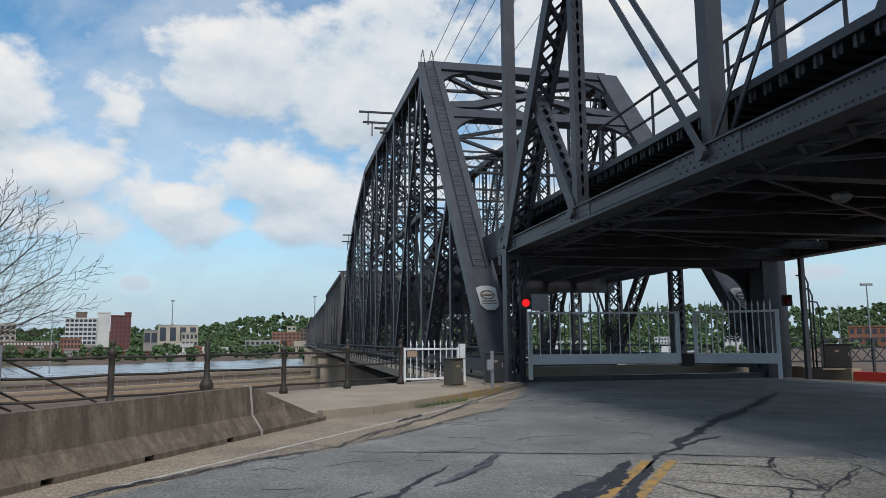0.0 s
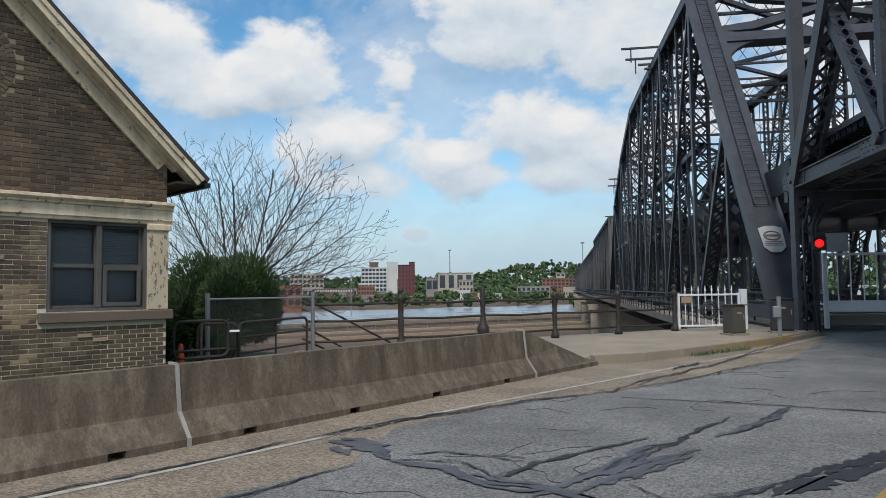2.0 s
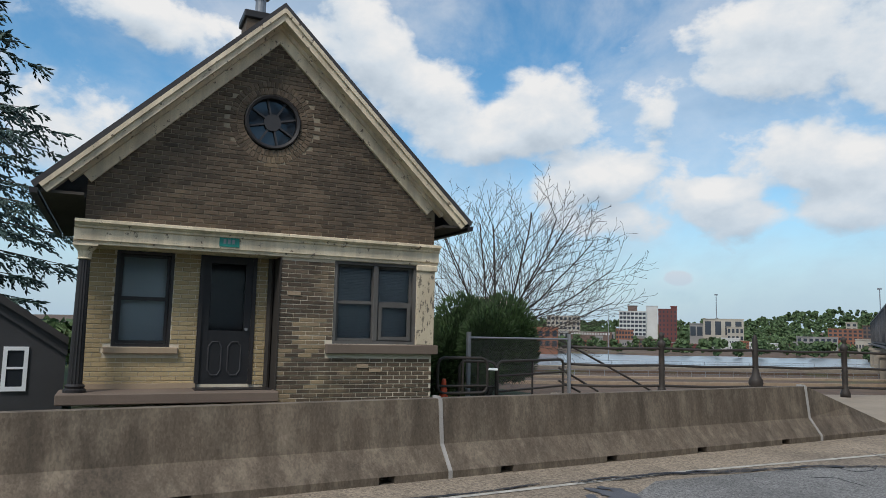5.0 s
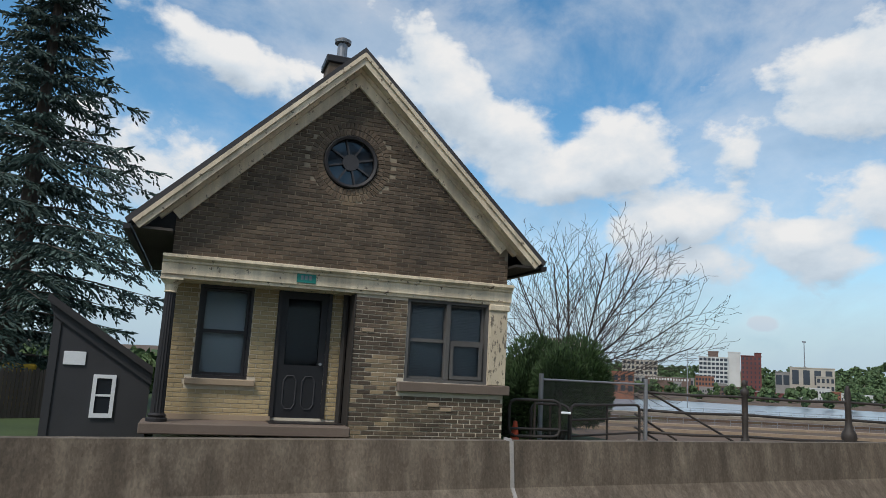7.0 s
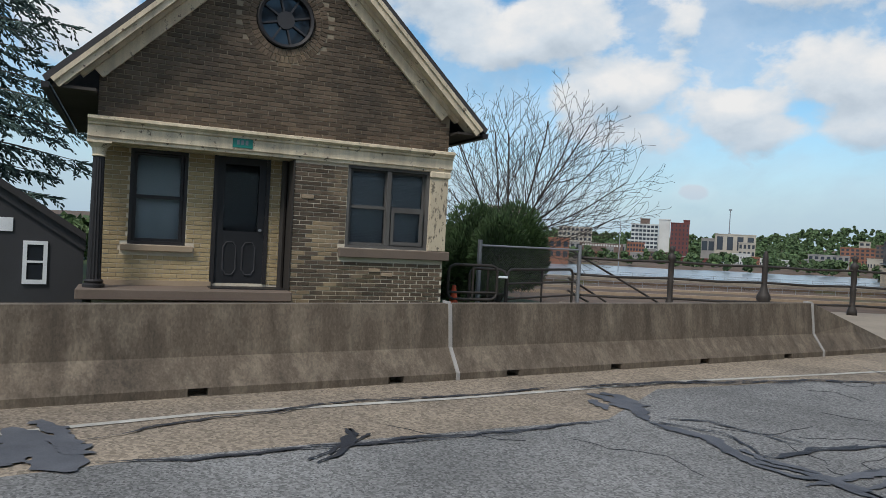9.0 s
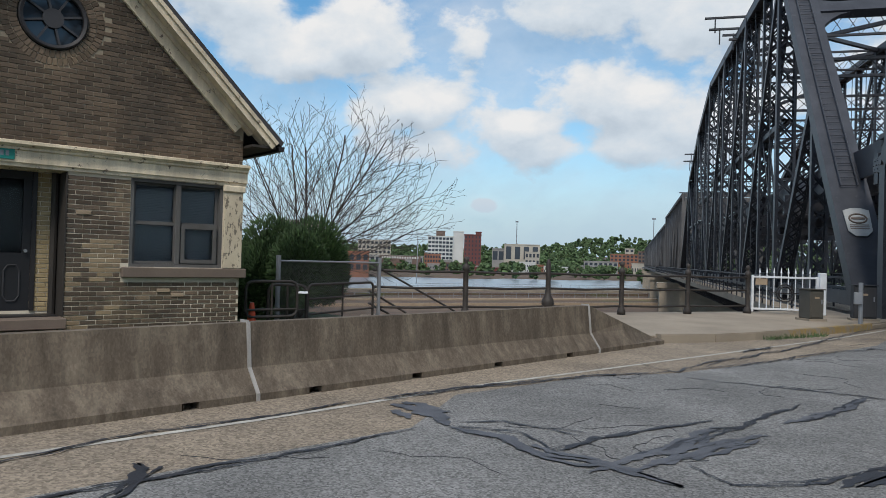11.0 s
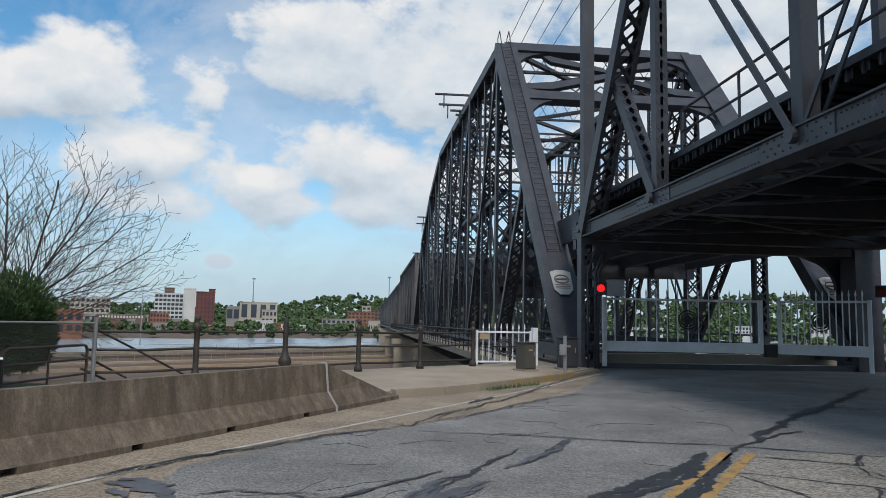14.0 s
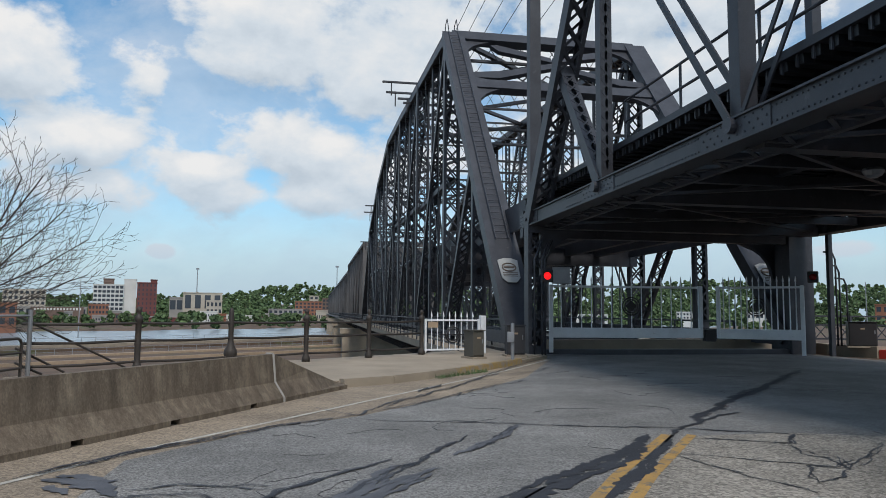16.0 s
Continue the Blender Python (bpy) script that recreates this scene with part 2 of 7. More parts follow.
BLACK_WOOD = material("black_painted_wood", (0.020, 0.020, 0.023), (0.012, 0.012, 0.014), 8, 60, 0.5, 0.0, 0.15)
# weathered boards; on the eave soffit the dark colour is painted shade
DARK_WOOD_AND_SHADE = material("dark_board_and_soffit_shade", (0.06, 0.05, 0.043), (0.03, 0.026, 0.023), 8, 50, 0.8, 0.0, 0.4, 0.5, 0.2, stretch=(1, 1, 0.25))
SHED_GREY = material("dark_grey_siding", (0.043, 0.043, 0.048), (0.03, 0.03, 0.034), 5, 60, 0.65, 0.0, 0.15)
BARK = material("grey_bark", (0.13, 0.11, 0.095), (0.06, 0.05, 0.042), 12, 60, 0.95, 0.0, 0.6)
NEEDLE = material("spruce_needles", (0.058, 0.092, 0.076), (0.02, 0.036, 0.032), 6, 30, 0.8, 0.0, 0, 0.5, 0.45)
YEW = material("yew_needles", (0.075, 0.14, 0.045), (0.022, 0.048, 0.018), 6, 30, 0.7, 0.0, 0, 0.5, 0.4)
LEAF = material("tree_leaves", (0.10, 0.155, 0.06), (0.045, 0.078, 0.032), 2, 12, 0.75, 0.0, 0, 0.5, 0.4)
GRASS = material("mown_grass", (0.06, 0.09, 0.03), (0.03, 0.048, 0.018), 3, 60, 0.95, 0.0, 0.5)
EARTH = material("brown_earth", (0.15, 0.10, 0.07), (0.07, 0.05, 0.038), 1.2, 30, 0.95, 0.0, 0.4, 0.5, extra=(0.07, 0.10, 0.035), extra_at=(0.55, 0.7), extra_scale=0.05)
WATER = material("grey_river_water", (0.30, 0.34, 0.38), (0.24, 0.28, 0.32), 0.4, 4, 0.25, 0.0, 0.05, 0.5, 0, stretch=(1, 3, 1))
ORANGE = material("orange_plastic", (0.62, 0.10, 0.04), (0.5, 0.07, 0.03), 8, 60, 0.5)
RED_PAINT = material("red_kerb_paint", (0.55, 0.04, 0.025), (0.4, 0.03, 0.02), 8, 60, 0.5)
YELLOW_KERB = material("worn_yellow_kerb_paint", (0.36, 0.24, 0.07), (0.24, 0.18, 0.10), 10, 60, 0.8, extra=(0.25, 0.22, 0.19), extra_at=(0.45, 0.6), extra_scale=4)
BIN_YELLOW = material("yellow_bin_plastic", (0.55, 0.36, 0.03), (0.42, 0.27, 0.03), 8, 60, 0.5)
DULL_WIRE = material("dull_fence_wire", (0.13, 0.135, 0.135), (0.08, 0.083, 0.085), 10, 60, 0.6, 0.3, 0.1)
PLAQUE = material("pale_plaque_metal", (0.46, 0.46, 0.44), (0.33, 0.33, 0.32), 10, 60, 0.55, 0.1, 0.2)
TEAL = material("teal_enamel", (0.02, 0.24, 0.20), (0.015, 0.19, 0.16), 8, 60, 0.4)
CABINET_BROWN = material("brown_grey_cabinet_paint", (0.09, 0.082, 0.068), (0.06, 0.054, 0.045), 5, 50, 0.5)
RED_DARK = material("unlit_red_lens", (0.25, 0.012, 0.012), (0.18, 0.01, 0.01), 5, 40, 0.2)
RED_GLOW = emitting("red_signal_glow", (1.0, 0.01, 0.012), 1.3)


def glass_material(name, tint, rough=0.05):
    m = bpy.data.materials.new(name)
    m.use_nodes = True
    bs = m.node_tree.nodes["Principled BSDF"]
    bs.inputs["Base Color"].default_value = (*tint, 1)
    bs.inputs["Roughness"].default_value = rough
    bs.inputs["Specular IOR Level"].default_value = 0.6
    return m


DARK_GLASS = glass_material("dark_window_glass", (0.022, 0.026, 0.032))


# ---------- mesh helpers ----------
def finish(name, bm, mat, parent=None, label="", smooth=False):
    me = bpy.data.meshes.new(name)
    bmesh.ops.recalc_face_normals(bm, faces=bm.faces)
    bm.to_mesh(me)
    bm.free()
    if smooth:
        for p in me.polygons:
            p.use_smooth = True
    for m in (mat if isinstance(mat, (list, tuple)) else [mat]):
        me.materials.append(m)
    ob = new(name, me)
    if parent:
        ob.parent = parent
    if label:
        ob["label"] = label
    return ob


part = finish


def thing(name, label, category, at=None, group="", kind=""):
    ob = new(name)
    if at is not None:
        ob.matrix_world = at if isinstance(at, Matrix) else Matrix.Translation(at)
    return tagged(ob, label, category, group, kind)


def add_box(bm, x0, x1, y0, y1, z0, z1, m=None, idx=0):
    vs = [bm.verts.new(Vector(c)) for c in ((x0, y0, z0), (x1, y0, z0), (x1, y1, z0), (x0, y1, z0), (x0, y0, z1), (x1, y0, z1), (x1, y1, z1), (x0, y1, z1))]
    if m is not None:
        for v in vs:
            v.co = m @ v.co
    for f in ((3, 2, 1, 0), (4, 5, 6, 7), (0, 1, 5, 4), (1, 2, 6, 5), (2, 3, 7, 6), (3, 0, 4, 7)):
        bm.faces.new([vs[i] for i in f]).material_index = idx
    return vs


def box(x0, x1, y0, y1, z0, z1, bevel=0.0):
    bm = bmesh.new()
    add_box(bm, x0, x1, y0, y1, z0, z1)
    if bevel:
        bmesh.ops.bevel(bm, geom=bm.edges[:], offset=bevel, segments=1, affect="EDGES")
    return bm


def frame_between(p, q, up=(0, 0, 1)):
    """x along p->q, z towards up."""
    p, q = Vector(p), Vector(q)
    x = (q - p).normalized()
    y = Vector(up).cross(x)
    if y.length < 1e-4:
        y = Vector((0, 1, 0)).cross(x)
    y.normalize()
    z = x.cross(y)
    return Matrix(((x.x, y.x, z.x, p.x), (x.y, y.y, z.y, p.y), (x.z, y.z, z.z, p.z), (0, 0, 0, 1))), (q - p).length


def add_beam(bm, p, q, w, h, up=(0, 0, 1)):
    m, L = frame_between(p, q, up)
    add_box(bm, 0, L, -w / 2, w / 2, -h / 2, h / 2, m)


def add_tube(bm, p, q, r, n=8, r2=None):
    m, L = frame_between(p, q)
    r2 = r if r2 is None else r2
    a = [bm.verts.new(m @ Vector((0, r * math.cos(2 * math.pi * i / n), r * math.sin(2 * math.pi * i / n)))) for i in range(n)]
    b = [bm.verts.new(m @ Vector((L, r2 * math.cos(2 * math.pi * i / n), r2 * math.sin(2 * math.pi * i / n)))) for i in range(n)]
    for i in range(n):
        bm.faces.new((a[i], a[(i + 1) % n], b[(i + 1) % n], b[i]))
    bm.faces.new(a[::-1])
    bm.faces.new(b)


def add_pipe(bm, pts, r, n=8):
    """A bent pipe through the points, as one connected skin."""
    pts = [Vector(p) for p in pts]
    rings, ref = [], None
    for i, p in enumerate(pts):
        d = (pts[min(i + 1, len(pts) - 1)] - pts[max(i - 1, 0)]).normalized()
        if ref is None:
            ref = d.orthogonal().normalized()
        y = (ref - d * ref.dot(d)).normalized()
        ref = y
        x = d.cross(y)
        rings.append([bm.verts.new(p + (x * math.cos(2 * math.pi * k / n) + y * math.sin(2 * math.pi * k / n)) * r) for k in range(n)])
    for a, b in zip(rings, rings[1:]):
        for k in range(n):
            bm.faces.new((a[k], a[(k + 1) % n], b[(k + 1) % n], b[k]))
    bm.faces.new(rings[0][::-1])
    bm.faces.new(rings[-1])


def add_turned(bm, x, y, profile, n=12):
    """A body of revolution about the upright at x, y; profile: radius, z."""
    rings = [[bm.verts.new((x + r * math.cos(2 * math.pi * i / n), y + r * math.sin(2 * math.pi * i / n), z)) for i in range(n)] for r, z in profile]
    for a, b in zip(rings, rings[1:]):
        for i in range(n):
            bm.faces.new((a[i], a[(i + 1) % n], b[(i + 1) % n], b[i]))
    bm.faces.new(rings[0][::-1])
    bm.faces.new(rings[-1])


def add_prism(bm, outline, m, depth, idx=0):
    """A flat outline (x, y) of the frame m, thickened along its z."""
    a = [bm.verts.new(m @ Vector((x, y, 0))) for x, y in outline]
    b = [bm.verts.new(m @ Vector((x, y, depth))) for x, y in outline]
    fs = [bm.faces.new(a[::-1]), bm.faces.new(b)]
    for i in range(len(a)):
        fs.append(bm.faces.new((a[i], a[(i + 1) % len(a)], b[(i + 1) % len(a)], b[i])))
    for f in fs:
        f.material_index = idx


def add_laced(bm, p, q, w, h, up=(0, 0, 1), pitch=None, bar=0.095, flange=0.13, solid=False):
    """A built-up member: two channels, w apart, joined by crossed lacing bars on both open faces; h is the channels' depth."""
    m, L = frame_between(p, q, up)
    t = 0.025
    for s in (-1, 1):
        y = s * w / 2
        add_box(bm, 0, L, min(y, y - s * t), max(y, y - s * t), -h / 2, h / 2, m)
        for z in (-h / 2, h / 2 - t):
            y2 = y - s * flange
            add_box(bm, 0, L, min(y - s * t, y2), max(y - s * t, y2), z, z + t, m)
    pitch = pitch or w * 1.0
    bar = min(bar, w * 0.12)
    flange = min(flange, w * 0.2)
    n = max(1, round(L / pitch))
    step = L / n
    for z in (-h / 2 - 0.006, h / 2 + 0.006):
        if solid and z < 0:
            add_box(bm, 0, L, -w / 2 - 0.02, w / 2 + 0.02, z - 0.02, z, m)
            continue
        for i in range(n):
            for a, b in ((-1, 1), (1, -1)):
                c, d = m @ Vector((i * step, a * w / 2 * 0.9, z)), m @ Vector(((i + 1) * step, b * w / 2 * 0.9, z))
                add_beam(bm, c, d, bar, 0.012, up=m.to_3x3() @ Vector((0, 0, 1)))
    for x in (0, L - min(0.5, L / 4)):
        for z in (-h / 2 - 0.014, h / 2 + 0.002):
            add_box(bm, x, x + min(0.5, L / 4), -w / 2, w / 2, z, z + 0.012, m)


# ---------- ground, river, road ----------
FENCE_P, FENCE_D = Vector((-3.91, 20.55)), Vector((0.634, 0.774))
FENCE_N = Vector((-0.774, 0.634))


def smooth(x, a, b):
    k = min(1, max(0, (x - a) / (b - a)))
    return k * k * (3 - 2 * k)


def ground_height(x, y):
    p = Vector((x, y)) - FENCE_P
    q, w = p.dot(FENCE_N), p.dot(FENCE_D)
    edge = 1.0 + 26 * smooth(-w, 5, 12)
    z = -0.03 - 6.6 * smooth(q, edge, edge + 9)
    z -= 4.0 * smooth(q, 150, 160)
    far = q
    z += 3.5 * smooth(far, 290, 305)
    if far > 500:
        n = noise.noise((x * 0.0016, y * 0.0016, 3.3)) + 0.5 * noise.noise((x * 0.005, y * 0.005, 1.3))
        z += smooth(far, 620, 1250) * (21 + 6 * n)
    return z


def make_ground():
    radii = [0.0]
    r = 1.2
    while r < 4200:
        radii.append(r)
        r *= 1.085
    n = 220
    verts, faces = [(0, 0, ground_height(0, 0))], []
    for r in radii[1:]:
        for i in range(n):
            a = 2 * math.pi * i / n
            x, y = r * math.sin(a), r * math.cos(a)
            verts.append((x, y, ground_height(x, y)))
    for i in range(n):
        faces.append((0, 1 + (i + 1) % n, 1 + i))
    for k in range(len(radii) - 2):
        b = 1 + k * n
        for i in range(n):
            j = (i + 1) % n
            faces.append((b + i, b + j, b + n + j, b + n + i))
    me = bpy.data.meshes.new("ground")
    me.from_pydata(verts, [], faces)
    me.materials.append(EARTH)
    tagged(new("ground", me), "brown earth river bank with patches of green", "ground", kind="structure")
    bm = bmesh.new()
    bm.faces.new([bm.verts.new(c) for c in ((-2600, -300, -8), (2600, -300, -8), (2600, 2600, -8), (-2600, 2600, -8))])
    ob = finish("water", bm, WATER)
    tagged(ob, "wide pale grey river under a cloudy sky", "river", kind="structure")


make_ground()


def ribbon(pts, widths, z, name, mat, label, category, kind="structure", rag=0.0, thick=0.0, seed=1):
    """A flat strip along a line of x, y points."""
    rng = random.Random(seed)
    fine = []
    for i in range(len(pts) - 1):
        p, q = Vector(pts[i]), Vector(pts[i + 1])
        n = max(1, int((q - p).length / (0.12 if rag else 1.0)))
        for k in range(n):
            f = k / n
            fine.append((p.lerp(q, f), widths[i] * (1 - f) + widths[i + 1] * f))
    fine.append((Vector(pts[-1]), widths[-1]))
    bm = bmesh.new()
    rows, drift = [], 0.0
    for i, (p, w) in enumerate(fine):
        a, b = fine[max(0, i - 1)][0], fine[min(len(fine) - 1, i + 1)][0]
        d = (b - a).normalized()
        nrm = Vector((-d.y, d.x))
        drift = drift * 0.85 + rng.uniform(-rag, rag)
        if rag:
            body = 0.12 + 1.5 * abs(noise.noise((p.x * 1.7, p.y * 1.7, seed * 3.1))) + 0.8 * abs(noise.noise((p.x * 7, p.y * 7, seed)))
            wl, wr = w * body * rng.uniform(0.4, 1.0), w * body * rng.uniform(0.4, 1.0)
        else:
            wl = wr = w / 2
        c = p + nrm * drift
        rows.append((bm.verts.new((*(c + nrm * wl), z)), bm.verts.new((*(c - nrm * wr), z))))
    for (a, b), (c, d) in zip(rows, rows[1:]):
        bm.faces.new((a, b, d, c))
    ob = finish(name, bm, mat)
    return tagged(ob, label, category, kind=kind)


# the roadway runs past the eye and under the approach deck
def poly(name, pts, z, mat, label, category, thick=0.0):
    bm = bmesh.new()
    top = [bm.verts.new((x, y, z)) for x, y in pts]
    f = bm.faces.new(top)
    if thick:
        ext = bmesh.ops.extrude_face_region(bm, geom=[f])
        for v in ext["geom"]:
            if isinstance(v, bmesh.types.BMVert):
                v.co.z -= thick
    ob = finish(name, bm, mat)
    return tagged(ob, label, category, kind="structure")


poly("road", [(-8.3, -12), (-4.45, 2.4), (-3.55, 4.6), (-3.0, 5.9), (-3.3, 7.6), (-2.25, 9.9), (-1.26, 10.9), (-0.5, 12.3), (0.44, 14.1), (2.0, 17.6), (3.6, 24.4), (2.2, 40), (-14, 130), (-3, 132), (12.6, 46), (14.4, 30), (15.5, 24), (22, 6), (26, -12)], 0.0, ASPHALT,
     "worn grey asphalt road with sealed cracks", "road")
poly("shoulder", [(-9.9, -12), (-6.6, 2.6), (-4.2, 10.2), (-2.1, 14.9), (-0.6, 17.0), (1.6, 20.7), (3.75, 25.2), (3.6, 24.4), (2.0, 17.6), (0.44, 14.1), (-0.5, 12.3), (-1.26, 10.9), (-2.25, 9.9), (-3.3, 7.6), (-3.0, 5.9), (-3.55, 4.6), (-4.45, 2.4), (-8.3, -12)], 0.0, SHOULDER,
     "sandy brown road edge between line and kerb", "road edge")
ribbon([(-9.06, -12), (-5.26, 3.2), (-4.35, 5.4), (-3.3, 8.3), (-2.35, 10.4), (-1.1, 13.2), (1.3, 18.6), (3.55, 24.3)], [0.08] * 8, 0.006, "edge_line", WHITE_LINE, "worn white painted edge line on the road", "road marking")
for off in (-0.165, 0.165):
    ribbon([(-2.0 + off, -2), (1.06 + off, 5.3), (1.475 + off, 6.24), (1.86 + off, 7.1), (3.05 + off, 9.45)], [0.12] * 5, 0.0083, "centre_line", YELLOW_LINE, "worn yellow painted centre line, edged by tar", "road marking")

poly("old_pavement", [(1.2, 5.6), (3.05, 9.35), (4.6, 9.7), (9.5, 8.7), (12, 2), (8, -6), (-4, -6)], 0.004, OLD_ROAD, "older sandy grey pavement with many cracks", "road")
# walkway behind the kerb, and the verge round the house
poly("pavement", [(-2.15, 15.0), (-0.7, 17.1), (1.55, 20.9), (3.55, 25.3), (3.3, 27.2), (0.6, 27.0), (-1.2, 24.9), (-4.5, 20.95), (-9.2, 15.2), (-7.0, 10.6), (-4.4, 10.2), (-2.2, 15.0)], 0.13, PALE_CONCRETE,
     "sandy pale concrete walkway along the railing", "pavement", 0.25)
poly("verge", [(-10.6, -12), (-7.0, 2.6), (-4.6, 10.1), (-7.0, 10.55), (-9.25, 15.25), (-16, 18), (-40, 20), (-46, -12)], 0.03, GRASS, "short green grass round the house", "lawn", 0.1)


# ---------- concrete barrier ----------
BAR_D = Vector((0.326, 0.945, 0)).normalized()
BAR_N = Vector((BAR_D.y, -BAR_D.x, 0))          # towards the road
BAR_P = Vector((-4.93, 6.1, 0.0))                 # front toe at the sealed joint
BAR_PROFILE = ((0.0, 0.0), (0.0, 0.075), (-0.19, 0.33), (-0.245, 0.81), (-0.395, 0.81), (-0.45, 0.33), (-0.62, 0.075), (-0.62, 0.0))


def barrier_segment(s0, s1, taper=False, slots=()):
    bm = bmesh.new()
    cuts = {s0, s1}
    for s in slots:
        cuts |= {s - 0.09, s + 0.09}
    n = int((s1 - s0) / 0.8)
    cuts |= {s0 + (s1 - s0) * i / n for i in range(n + 1)}
    cuts = sorted(cuts)
    rows = []
    for s in cuts:
        k = (s - s0) / (s1 - s0)
        drop = 1 - 0.86 * k if taper else 1.0
        ring = []
        for a, z in BAR_PROFILE:
            zz = min(z, 0.81 * drop) if taper else z
            p = BAR_P + BAR_D * s + BAR_N * a
            ring.append(bm.verts.new((p.x, p.y, zz)))
        rows.append(ring)
    m = len(BAR_PROFILE)
    for i, (a, b) in enumerate(zip(rows, rows[1:])):
        mid = (cuts[i] + cuts[i + 1]) / 2
        in_slot = any(abs(mid - s) < 0.09 for s in slots)
        for j in range(m - 1):
            if in_slot and j == 0:
                c = [bm.verts.new(v.co - BAR_N * 0.18) for v in (a[0], b[0], b[1], a[1])]
                bm.faces.new(c)
                for e0, e1, c0, c1 in ((a[1], b[1], c[3], c[2]), (a[0], a[1], c[0], c[3]), (b[0], b[1], c[1], c[2])):
                    bm.faces.new((e0, e1, c1, c0))
                continue
            bm.faces.new((a[j], b[j], b[j + 1], a[j + 1]))
    bm.faces.new(rows[0])
    bm.faces.new(rows[-1][::-1])
    ob = finish("barrier", bm, CONCRETE)
    return tagged(ob, "weathered brown concrete road barrier with drain slots" if not taper else "sloping end piece of the brown concrete barrier", "barrier", group="road barrier pieces")


barrier_segment(-12.9, -6.47, slots=(-11.0, -8.5))
barrier_segment(-6.45, -0.02, slots=(-5.3, -2.75, -0.75))
barrier_segment(0.02, 6.73, slots=(0.75, 2.35, 4.0, 5.85))
barrier_segment(6.77, 9.15, taper=True)


def joint_seal(s):
    bm = bmesh.new()
    prof = [p for p in BAR_PROFILE[:5]]
    pts = [BAR_P + BAR_D * s + BAR_N * (a + 0.006) + Vector((0, 0, z + (0.004 if i > 2 else 0))) for i, (a, z) in enumerate(prof)]
    for p, q in zip(pts, pts[1:]):
        add_beam(bm, p, q, 0.042, 0.02, up=BAR_N)
    ob = finish("joint_seal", bm, SEAL)
    tagged(ob, "pale grey mortar seal smeared over the barrier joint", "seal")


joint_seal(0.0)
joint_seal(6.75)


# ---------- old cast-iron railing ----------
RAIL_STEP = 2.49


def rail_post(i, fancy=False):
    p = FENCE_P + FENCE_D * RAIL_STEP * i
    t = thing("railing_post", "rusty dark cast-iron railing post on the walkway", "railing post", (p.x, p.y, 0.13), "railing posts")
    bm = bmesh.new()
    if fancy:
        prof = [(0.17, 0), (0.19, 0.08), (0.15, 0.14), (0.16, 0.2), (0.22, 0.32), (0.2, 0.42), (0.12, 0.52), (0.09, 0.66), (0.085, 1.0), (0.1, 1.06), (0.085, 1.12), (0.085, 1.36), (0.06, 1.44), (0.03, 1.5)]
    else:
        prof = [(0.15, 0), (0.15, 0.1), (0.11, 0.18), (0.085, 0.26), (0.085, 0.6), (0.1, 0.64), (0.085, 0.68), (0.085, 1.14), (0.12, 1.18), (0.12, 1.26), (0.075, 1.3), (0.045, 1.34), (0.08, 1.39), (0.085, 1.43), (0.06, 1.48), (0.015, 1.51)]
    add_turned(bm, 0, 0, [(r * 0.8, z) for r, z in prof], 12)
    part("shaft", bm, RAIL_STEEL, t, "", True)
    return t


for k in range(-2, 3):
    rail_post(k, k == -1)
for h, r in ((1.12, 0.031), (0.72, 0.031), (0.24, 0.031)):
    bm = bmesh.new()
    pts = []
    for k in range(-3, 3):
        p = FENCE_P + FENCE_D * RAIL_STEP * k
        for f in (0, 0.5) if k < 2 else (0,):
            q = p + FENCE_D * RAIL_STEP * f
            pts.append((q.x, q.y, 0.13 + h - (0.025 if f else 0)))
    add_pipe(bm, pts, r)
    tagged(finish("railing_pipe", bm, RAIL_STEEL, smooth=True), "dark rusted pipe rail, slightly sagging between posts", "railing pipe", group="railing pipes")


# ---------- bridge: axes along (u), across (v) ----------
BU, BV = Vector((-0.1736, 0.9848, 0)), Vector((0.9848, 0.1736, 0))
V0, V1 = 7.6, 19.1                    # the planes of the two trusses
DECK = 4.4                            # underside of the upper deck's chords


def B(u, v, z):
    p = BU * u + BV * v
    return Vector((p.x, p.y, z))


def member(parent, name, p, q, w, h, kind="laced", across=True, label="", mat=None):
    """One member of a truss: laced, plain box, or a pair of flat bars."""
    bm = bmesh.new()
    up = BV if across else (0, 0, 1)
    d = (Vector(q) - Vector(p)).normalized()
    side = d.cross(Vector(up)).normalized()
    if kind == "laced":
        add_laced(bm, p, q, w, h, up=side if across else up)
    elif kind == "boxed":
        add_laced(bm, p, q, w, h, up=side, solid=True)
    elif kind == "pair":
        for s in (-1, 1):
            o = BV * s * h / 2
            add_beam(bm, Vector(p) + o, Vector(q) + o, w, 0.04, up=up)
    else:
        add_beam(bm, p, q, w, h, up=up)
    return part(name, bm, mat or STEEL, parent, label)


def truss_panel_points(us, heights, z0):
    return [(u, z0) for u in us], [(us[i + 1], heights[i]) for i in range(len(us) - 2)]


